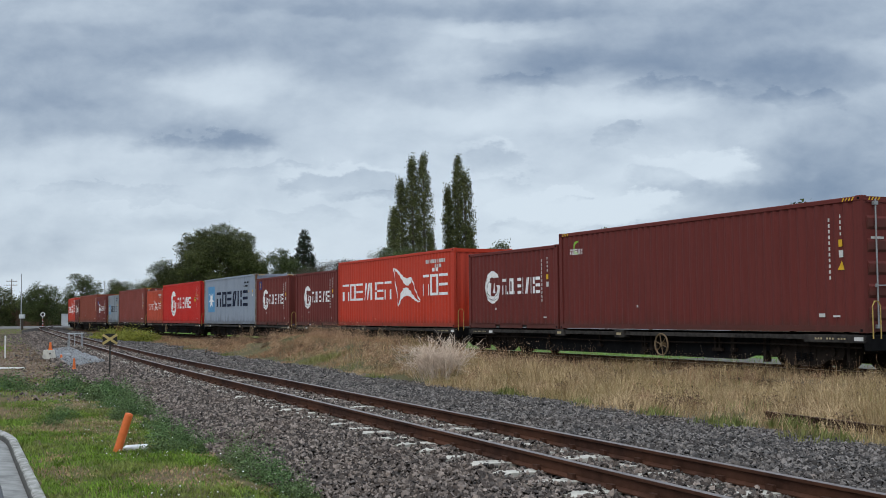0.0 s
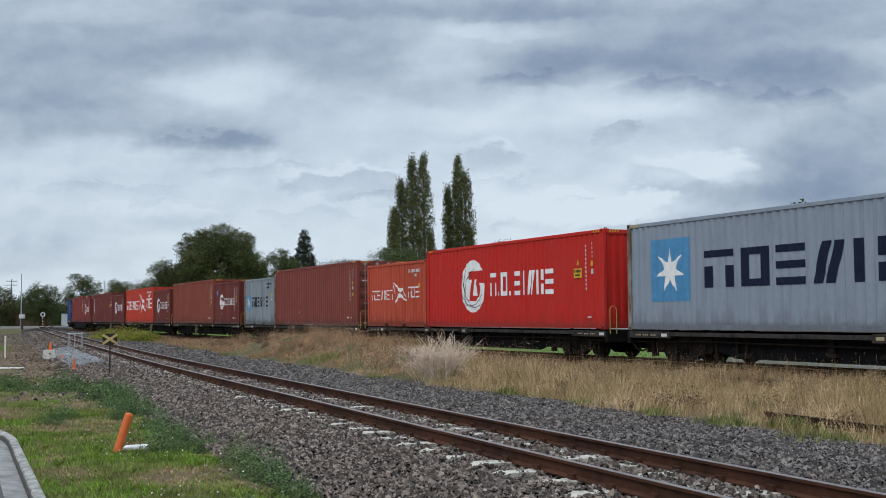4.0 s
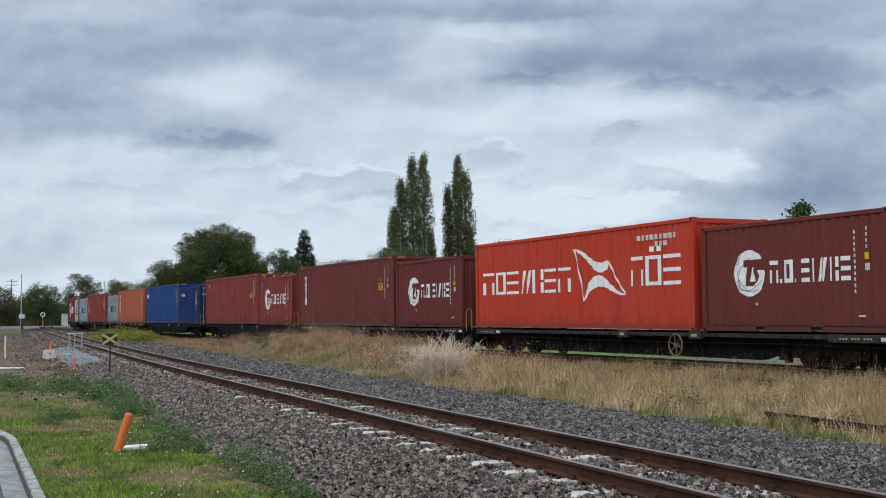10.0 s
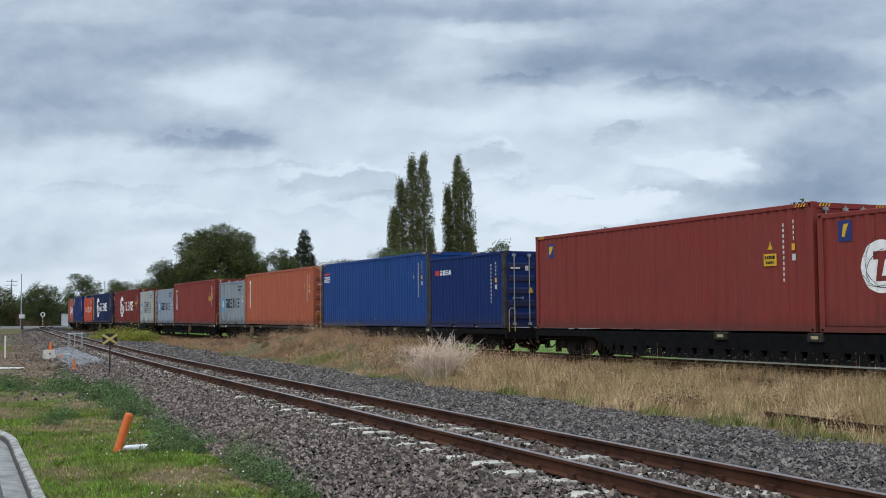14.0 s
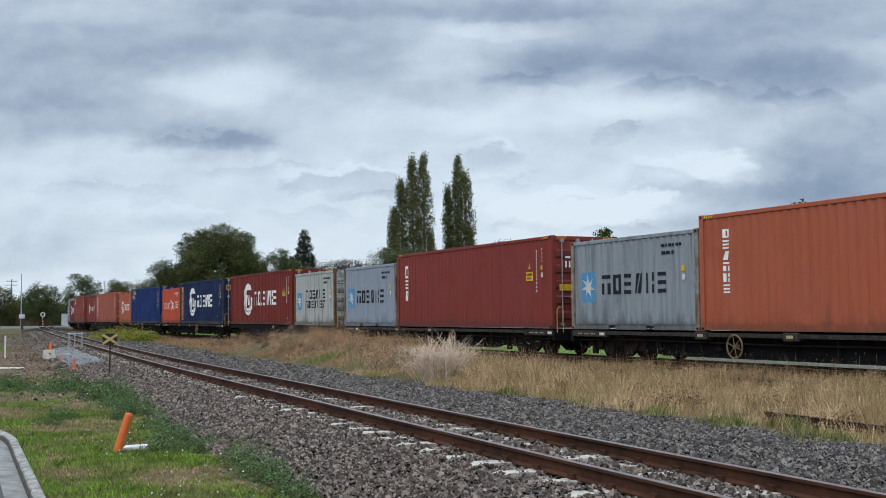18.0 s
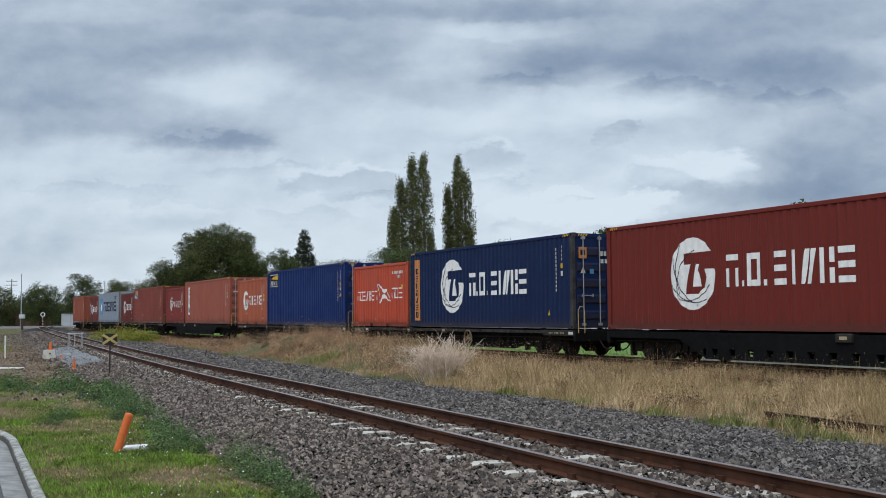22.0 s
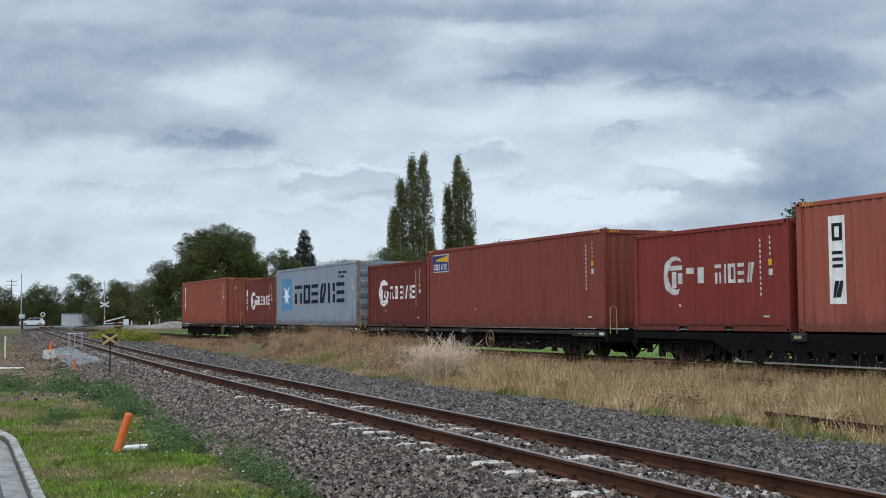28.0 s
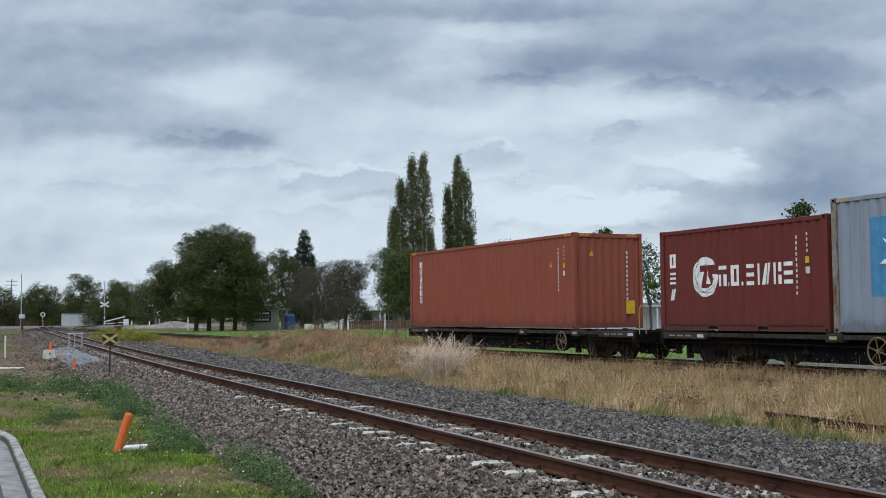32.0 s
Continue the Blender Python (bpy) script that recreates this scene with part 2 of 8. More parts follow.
# ---- mesh tools ----
class MB:
    """Collects vertices and faces of one mesh."""

    def __init__(self):
        self.v, self.f = [], []

    def add(self, verts, faces):
        o = len(self.v)
        self.v += [tuple(p) for p in verts]
        self.f += [tuple(i + o for i in f) for f in faces]
        return self

    def box(self, x0, x1, y0, y1, z0, z1, m=None):
        vs = [Vector((x, y, z)) for x in (x0, x1) for y in (y0, y1) for z in (z0, z1)]
        if m is not None:
            vs = [m @ p for p in vs]
        return self.add(vs, [(0, 1, 3, 2), (4, 6, 7, 5), (0, 4, 5, 1), (2, 3, 7, 6), (0, 2, 6, 4), (1, 5, 7, 3)])

    def bevel_box(self, x0, x1, y0, y1, z0, z1, b=0.01, m=None):
        """A box with its edges along all axes cut off."""
        bm = bmesh.new()
        bmesh.ops.create_cube(bm, size=1.0)
        for p in bm.verts:
            p.co = Vector(((x0 + x1) / 2 + p.co.x * (x1 - x0), (y0 + y1) / 2 + p.co.y * (y1 - y0), (z0 + z1) / 2 + p.co.z * (z1 - z0)))
        bmesh.ops.bevel(bm, geom=bm.edges[:], offset=b, segments=1, affect="EDGES")
        bm.verts.index_update()
        vs = [(m @ p.co if m is not None else p.co.copy()) for p in bm.verts]
        fs = [tuple(p.index for p in f.verts) for f in bm.faces]
        bm.free()
        return self.add(vs, fs)

    def tube(self, pts, r, seg=8, caps=True):
        """A round tube along points; r is one radius or one for each point."""
        pts = [Vector(p) for p in pts]
        rs = r if isinstance(r, (list, tuple)) else [r] * len(pts)
        vs, fs = [], []
        prev = None
        for i, p in enumerate(pts):
            d = (pts[min(i + 1, len(pts) - 1)] - pts[max(i - 1, 0)]).normalized()
            if prev is None:
                a = d.orthogonal().normalized()
            else:
                a = (prev - d * prev.dot(d)).normalized()
            prev = a
            b = d.cross(a)
            for k in range(seg):
                t = 2 * math.pi * k / seg
                vs.append(p + (a * math.cos(t) + b * math.sin(t)) * rs[i])
        for i in range(len(pts) - 1):
            for k in range(seg):
                fs.append((i * seg + k, i * seg + (k + 1) % seg, (i + 1) * seg + (k + 1) % seg, (i + 1) * seg + k))
        if caps:
            fs.append(tuple(range(seg))[::-1])
            fs.append(tuple((len(pts) - 1) * seg + k for k in range(seg)))
        return self.add(vs, fs)

    def lathe(self, profile, seg=16, m=None, axis="z"):
        """Turns (radius, height) pairs round an axis."""
        vs, fs = [], []
        for r, h in profile:
            for k in range(seg):
                t = 2 * math.pi * k / seg
                p = Vector((r * math.cos(t), r * math.sin(t), h)) if axis == "z" else Vector((r * math.cos(t), h, r * math.sin(t)))
                vs.append(m @ p if m is not None else p)
        n = len(profile)
        for i in range(n - 1):
            for k in range(seg):
                fs.append((i * seg + k, i * seg + (k + 1) % seg, (i + 1) * seg + (k + 1) % seg, (i + 1) * seg + k))
        fs.append(tuple(range(seg))[::-1])
        fs.append(tuple((n - 1) * seg + k for k in range(seg)))
        return self.add(vs, fs)

    def prism(self, poly, y0, y1, m=None):
        """An (x, z) outline pushed from y0 to y1."""
        n = len(poly)
        vs = [Vector((x, y0, z)) for x, z in poly] + [Vector((x, y1, z)) for x, z in poly]
        if m is not None:
            vs = [m @ p for p in vs]
        fs = [tuple(range(n)), tuple(range(2 * n - 1, n - 1, -1))]
        fs += [(i, i + n, (i + 1) % n + n, (i + 1) % n) for i in range(n)]
        return self.add(vs, fs)

    def mesh(self, name, mat, smooth=False):
        me = bpy.data.meshes.new(name)
        me.from_pydata([tuple(p) for p in self.v], [], self.f)
        bm = bmesh.new()
        bm.from_mesh(me)
        bmesh.ops.recalc_face_normals(bm, faces=bm.faces)
        bm.to_mesh(me)
        bm.free()
        me.materials.append(mat)
        if smooth:
            me.shade_smooth()
        return me


def np_mesh(name, verts, faces, mat, smooth=False):
    """A mesh from arrays; faces all have the same number of corners."""
    me = bpy.data.meshes.new(name)
    verts, faces = np.asarray(verts, np.float32), np.asarray(faces, np.int32)
    k = faces.shape[1]
    me.vertices.add(len(verts))
    me.vertices.foreach_set("co", verts.ravel())
    me.loops.add(faces.size)
    me.loops.foreach_set("vertex_index", faces.ravel())
    me.polygons.add(len(faces))
    me.polygons.foreach_set("loop_start", np.arange(0, faces.size, k, dtype=np.int32))
    me.polygons.foreach_set("loop_total", np.full(len(faces), k, np.int32))
    me.update(calc_edges=True)
    me.validate()
    me.materials.append(mat)
    if smooth:
        me.shade_smooth()
    return me


def part(name, shape, mat, parent, label="", smooth=False):
    """Links a mesh or an MB as one mesh object under a thing or under a part."""
    me = shape.mesh(name, mat, smooth) if isinstance(shape, MB) else shape
    ob = new(name, me)
    ob.parent = parent
    if label:
        tagged(ob, label)
    return ob


def thing(name, m, label, category, group="", kind=""):
    ob = new(name)
    ob.empty_display_size = 0.2
    ob.matrix_basis = m
    return tagged(ob, label, category, group, kind)


def solid(name, shape, mat, label, category, kind="", group="", smooth=False, m=None):
    me = shape.mesh(name, mat, smooth) if isinstance(shape, MB) else shape
    ob = new(name, me)
    if m is not None:
        ob.matrix_basis = m
    return tagged(ob, label, category, group, kind)


RNG = np.random.default_rng(7)

# ---- plan: the tracks and the lie of the land ----
TRAIN_Y, BEND_X, BEND_R = 19.31, -125.0, 300.0


def train_at(s):
    """The place and heading (degrees) of the train's track s metres along it."""
    if s >= BEND_X:
        return s, TRAIN_Y, 0.0
    a = (BEND_X - s) / BEND_R
    return BEND_X - BEND_R * math.sin(a), TRAIN_Y + BEND_R * (1 - math.cos(a)), -math.degrees(a)


NEAR_X = np.array([-420, -300, -230, -180, -150, -128, -95, -62, -39, -26, -17, -6, 20, 60.0])
NEAR_Y = np.array([86, 43, 26.6, 18.9, 16.1, 14.3, 11.75, 9.32, 7.72, 7.0, 6.55, 6.06, 5.0, 3.6])


def near_y(x):
    """The near track's centre line, smoothed between its nodes."""
    x = np.asarray(x, float)
    y = 0
    for d, w in ((-6, 0.2), (-3, 0.2), (0, 0.2), (3, 0.2), (6, 0.2)):
        y = y + w * np.interp(x + d, NEAR_X, NEAR_Y)
    return y


def step(x, a, b):
    t = np.clip((np.asarray(x, float) - a) / (b - a), 0, 1)
    return t * t * (3 - 2 * t)


def bump2(x, y, cx, cy, rx, ry):
    return np.exp(-(((x - cx) / rx) ** 2 + ((y - cy) / ry) ** 2))


def ripple(x, y, s):
    return np.sin(x * 1.3 / s + 1.7 * np.sin(y * 0.9 / s)) * np.cos(y * 1.1 / s + 1.3 * np.sin(x * 0.7 / s))


def train_offset(x, y):
    """Distance across the train's track."""
    x, y = np.asarray(x, float), np.asarray(y, float)
    bent = BEND_R - np.hypot(x - BEND_X, y - (TRAIN_Y + BEND_R))
    return np.where(x >= BEND_X, y - TRAIN_Y, bent)


def land(x, y):
    """Height of the ground."""
    x, y = np.asarray(x, float), np.asarray(y, float)
    d = y - near_y(x)
    z = np.full(np.broadcast(x, y).shape, -0.37)
    mid = step(d, 3.0, 5.5) * (1 - step(y, 21.5, 24))
    z = z + 0.04 * mid
    z = z + mid * (0.84 * bump2(x, y, -44, 15.0, 7, 1.9) + 0.6 * bump2(x, y, -34.5, 14.3, 5, 1.8) + 0.28 * bump2(x, y, -54, 15.4, 6, 2.0))
    z = z + mid * (0.2 * bump2(x, y, -26, 12.6, 3, 1.4) + 0.12 * bump2(x, y, -70, 16.0, 12, 2))
    t = np.abs(train_offset(x, y))
    z = np.maximum(z, -0.24 - 0.14 * step(t, 1.5, 2.8))
    near = np.exp(-np.hypot(x, y) / 60)
    z = z + near * (0.03 * ripple(x, y, 1.7) + 0.02 * ripple(y, x, 0.6))
    # the bed of the near track
    z = np.where(np.abs(d) < 3.2, np.minimum(z, -0.42), z)
    # the road's edge beside the camera
    edge = kerb_y(x)
    z = np.where(y < edge + 0.25, np.minimum(z, -0.378), z)
    z = np.where(y < edge - 0.01, np.minimum(z, -0.56), z)
    return z


def kerb_y(x):
    """The line of the kerb's back edge beside the verge, curling away towards the corner."""
    x = np.asarray(x, float)
    return 1.27 + 0.04 * (-12 - x) - 0.06 * np.maximum(0, -16.8 - x) ** 2


# ---- materials of the ground ----
def ground_material():
    m = Mat("soil_and_turf", 0.95, 0, 0.15)
    v = m.coord(shift=False)
    big = m.rng(m.noise(0.09, 4, 0.6, v), 0.38, 0.62)
    mid = m.rng(m.noise(0.8, 5, 0.6, v), 0.35, 0.65)
    fine = m.rng(m.noise(9.0, 6, 0.65, v), 0.3, 0.7)
    col = m.mix(big, (0.10, 0.085, 0.04), (0.17, 0.12, 0.07))
    col = m.mix(m.mul(mid, 0.6), col, (0.075, 0.085, 0.025))
    col = m.mix(m.mul(fine, 0.5), col, (0.06, 0.045, 0.025))
    return m.color(col).bump(m.noise(14, 6, 0.7, v), 0.6, 0.05).m


def ballast_material(name, dark, light, rusty):
    """Crushed stone: each piece its own grey, dusted brown in patches."""
    m = Mat(name, 0.88, 0, 0.3)
    v = m.coord(shift=False)
    isl = m.island()
    col = m.mix(m.mul(isl, isl), dark, light)
    grain = m.rng(m.noise(45, 5, 0.65, v), 0.3, 0.7)
    col = m.mix(m.mul(grain, 0.45), col, tint(dark, 1.2))
    rust = m.rng(m.noise(0.6, 4, 0.6, v), 0.42, 0.68)
    col = m.mix(m.mul(rust, rusty), col, (0.12, 0.08, 0.058))
    return m.color(col).bump(m.noise(60, 4, 0.6, v), 0.35, 0.01).m


def gravel_bed_material():
    m = Mat("shaded_gravel_bed", 0.95, 0, 0.2)
    v = m.coord(shift=False)
    vo = m.n.new("ShaderNodeTexVoronoi")
    vo.inputs["Scale"].default_value = 17
    m.l.new(v, vo.inputs["Vector"])
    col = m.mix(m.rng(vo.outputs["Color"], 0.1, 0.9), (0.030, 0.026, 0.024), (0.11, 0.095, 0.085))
    # gaps between the stones go near black: shade painted into the colour
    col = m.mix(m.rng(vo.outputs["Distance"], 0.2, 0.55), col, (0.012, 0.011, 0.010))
    col = m.mix(m.mul(m.rng(m.noise(0.5, 4, 0.6, v), 0.45, 0.7), 0.35), col, (0.13, 0.085, 0.06))
    return m.color(col).bump(vo.outputs["Distance"], 0.9, -0.06).m


M_GROUND = ground_material()
M_BALLAST = ballast_material("ballast_stone", (0.037, 0.029, 0.025), (0.37, 0.30, 0.255), 0.28)
M_FRESH = ballast_material("dark_ballast_stone", (0.030, 0.0265, 0.025), (0.30, 0.265, 0.24), 0.14)
M_BED = gravel_bed_material()
M_ASPHALT = plain("asphalt", (0.075, 0.078, 0.085), 0.9, 0, 0.25, 30, 0.4)
M_ROADGREY = plain("worn_chip_seal", (0.15, 0.143, 0.135), 0.92, 0, 0.15, 3, 0.2)
M_CONCRETE = plain("kerb_concrete", (0.27, 0.265, 0.25), 0.9, 0, 0.34, 5, 0.35)


def kerb_material():
    """Concrete that turns near black below the kerb's top, down its face to the channel."""
    m = Mat("dark_faced_kerb_concrete", 0.9, 0, 0.25)
    v = m.coord(shift=False)
    g = m.n.new("ShaderNodeSeparateXYZ")
    m.l.new(v, g.inputs[0])
    base = m.mix(m.rng(m.noise(7, 5, 0.6, v), 0.3, 0.7), (0.40, 0.39, 0.365), (0.17, 0.165, 0.145))
    z = m.mul(g.outputs[2], m.mul(m.noise(3, 4, 0.6, v), 0.06), "ADD")
    dark_face = m.rng(z, -0.338, -0.358)
    return m.color(m.mix(m.mul(dark_face, 0.85), base, (0.045, 0.043, 0.038))).bump(m.noise(25, 5, 0.6, v), 0.4, 0.01).m


M_KERB = kerb_material()
M_SLEEPER = plain("sleeper_concrete", (0.52, 0.485, 0.42), 0.9, 0, 0.3, 9, 0.35)
M_TURF = plain("mown_turf", (0.11, 0.20, 0.03), 0.95, 0, 0.3, 3, 0.5)


def rail_material(name, rust, head_rough):
    m = Mat(name, 0.9, 0.0, 0.12)
    v = m.coord(shift=False)
    n1 = m.rng(m.noise(6, 6, 0.65, v), 0.3, 0.7)
    n2 = m.rng(m.noise(0.7, 3, 0.5, v), 0.35, 0.65)
    col = m.mix(n1, rust, tint(rust, 0.45))
    col = m.mix(m.mul(n2, 0.5), col, (0.115, 0.048, 0.026))
    return m.color(col).bump(m.noise(50, 5, 0.6, v), 0.3, 0.006).m


M_RAIL = rail_material("rusty_rail", (0.066, 0.031, 0.021), 0.4)
M_RAILDARK = rail_material("dark_rail", (0.045, 0.03, 0.022), 0.4)
M_RAILHEAD = plain("worn_rail_head", (0.30, 0.25, 0.23), 0.38, 0.8, 0.2, 8)
M_OLDRAIL = rail_material("old_rail", (0.07, 0.04, 0.03), 0.6)


# ---- the ground: one sheet to the horizon ----
def grid_axis(spans):
    out = []
    for a, b, d in spans:
        out += list(np.arange(a, b, d))
    return np.array(out + [spans[-1][1]])


def build_ground():
    xs = grid_axis([(-3200, -400, 200), (-400, -140, 10), (-140, -60, 1.5), (-60, -4, 0.4), (-4, 60, 2), (60, 1000, 120)])
    ys = grid_axis([(-1200, -40, 100), (-40, -4, 3), (-4, 0.4, 0.4), (0.4, 2.2, 0.1), (2.2, 26, 0.3), (26, 120, 3), (120, 400, 20), (400, 2800, 200)])
    X, Y = np.meshgrid(xs, ys, indexing="ij")
    Z = land(X, Y)
    far = np.hypot(X, Y) > 400
    Z = np.where(far, -0.37, Z)
    nx, ny = len(xs), len(ys)
    i = np.arange(nx - 1)[:, None] * ny + np.arange(ny - 1)[None]
    f = np.stack([i, i + ny, i + ny + 1, i + 1], -1).reshape(-1, 4)
    me = np_mesh("ground", np.stack([X, Y, Z], -1).reshape(-1, 3), f, M_GROUND, True)
    tagged(new("ground", me), "uneven soil with patchy turf beside the tracks", "ground", kind="structure")


def ribbon(name, xs, lo, hi, zf, mat, label, category, rows=2, smooth=False):
    """A strip between two lines lo(x) and hi(x), laid at height zf(x, y)."""
    xs = np.asarray(xs, float)
    t = np.linspace(0, 1, rows)
    a, b = lo(xs), hi(xs)
    Y = a[:, None] * (1 - t) + b[:, None] * t
    X = np.repeat(xs[:, None], rows, 1)
    Z = zf(X, Y)
    i = np.arange(len(xs) - 1)[:, None] * rows + np.arange(rows - 1)[None]
    f = np.stack([i, i + rows, i + rows + 1, i + 1], -1).reshape(-1, 4)
    me = np_mesh(name, np.stack([X, Y, Z], -1).reshape(-1, 3), f, mat, smooth)
    return tagged(new(name, me), label, category, kind="structure")


def ballast_z(x, y):
    """Top of the ballast bed of the near track."""
    d = y - near_y(x)
    z = -0.245 - 0.13 * step(-d, 1.4, 2.7) - 0.09 * step(d, 1.5, 4.6)
    z = z - 0.07 * step(-d, 2.5, 3.1) - 0.05 * step(d, 4.2, 5.0)
    return z + 0.012 * ripple(x, y, 0.35)


def stones(count, xr, dr, size, z_of, y0_of):
    """Broken stones: squashed, skewed octahedra and cubes strewn over a bed."""
    base = np.array([(.8, .8, .7), (-.9, .7, .9), (-.8, -.9, .6), (.7, -.8, .9), (.9, .9, -.8), (-.7, .9, -.7), (-.9, -.7, -.9), (.8, -.9, -.6)]) * 0.55
    quad = np.array([(0, 1, 2, 3), (7, 6, 5, 4), (0, 4, 5, 1), (1, 5, 6, 2), (2, 6, 7, 3), (3, 7, 4, 0)])
    x = xr[0] + (xr[1] - xr[0]) * RNG.random(count)
    d = dr[0] + (dr[1] - dr[0]) * RNG.random(count)
    y = y0_of(x) + d
    s = size * (0.6 + 0.65 * RNG.random(count) ** 1.5)
    sh = base[None] * (0.5 + 0.8 * RNG.random((count, 8, 3))) * (0.6 + 0.75 * RNG.random((count, 1, 3)))
    q = RNG.normal(size=(count, 4))
    q /= np.linalg.norm(q, axis=1)[:, None]
    w, a, b, c = q.T
    R = np.stack([1 - 2 * (b * b + c * c), 2 * (a * b - c * w), 2 * (a * c + b * w), 2 * (a * b + c * w), 1 - 2 * (a * a + c * c), 2 * (b * c - a * w), 2 * (a * c - b * w), 2 * (b * c + a * w), 1 - 2 * (a * a + b * b)], -1).reshape(-1, 3, 3)
    v = np.einsum("nij,nkj->nki", R, sh) * s[:, None, None]
    z = z_of(x, y) + s * 0.1 + 0.95 * s * (RNG.random(count) - 0.45)
    v = v + np.stack([x, y, z], -1)[:, None]
    f = quad[None] + (np.arange(count) * 8)[:, None, None]
    return v, f


def upper_faces(v, f):
    """Leaves out the faces that lie on the bed."""
    f = f.reshape(-1, 4)
    n = np.cross(v[f[:, 2]] - v[f[:, 0]], v[f[:, 3]] - v[f[:, 1]])
    c = v[f].mean(1) - np.repeat(v.reshape(-1, 8, 3).mean(1), 6, 0)
    n *= np.sign((n * c).sum(1))[:, None]
    return f[n[:, 2] > -0.08 * np.linalg.norm(n, axis=1)]


def rail_strip(name, line, xs, off, ztop, mat, head_mat, parent, h=0.14):
    """A rail of real profile swept along a line; its worn head is a part of its own."""
    foot, web, head = 0.064, 0.009, 0.034
    prof = [(-foot, -h), (foot, -h), (foot, -h + 0.012), (web, -h + 0.03), (web, -0.04), (head, -0.03), (head, -0.004), (-head, -0.004), (-head, -0.03), (-web, -0.04), (-web, -h + 0.03), (-foot, -h + 0.012)]
    pts = [line(x) for x in xs]
    vs, fs, n = [], [], len(prof)
    tops = []
    for i, (px, py) in enumerate(pts):
        qx, qy = pts[min(i + 1, len(pts) - 1)]
        rx, ry = pts[max(i - 1, 0)]
        t = Vector((qx - rx, qy - ry, 0)).normalized()
        nn = Vector((-t.y, t.x, 0))
        c = Vector((px, py, 0)) + nn * off
        wob = 0.004 * math.sin(px * 0.21 + off)
        vs += [c + nn * a + Vector((0, 0, ztop + z + wob)) for a, z in prof]
        tops += [c + nn * a + Vector((0, 0, ztop + z + wob)) for a, z in ((-0.031, -0.0035), (-0.026, 0.0), (0.026, 0.0), (0.031, -0.0035))]
    for i in range(len(pts) - 1):
        fs += [(i * n + k, i * n + (k + 1) % n, (i + 1) * n + (k + 1) % n, (i + 1) * n + k) for k in range(n)]
    rail = part(name, MB().add(vs, fs), mat, parent)
    if head_mat:
        f2 = []
        for i in range(len(pts) - 1):
            f2 += [(i * 4 + k, i * 4 + k + 1, (i + 1) * 4 + k + 1, (i + 1) * 4 + k) for k in range(3)]
        part("rail_head", MB().add(tops, f2), head_mat, rail, "worn grey running surface")
    return rail


def near_line(x):
    return x, float(near_y(x))


def near_dir(x):
    return math.degrees(math.atan2(float(near_y(x + 0.5) - near_y(x - 0.5)), 1.0))


NEAR_TOP = -0.05


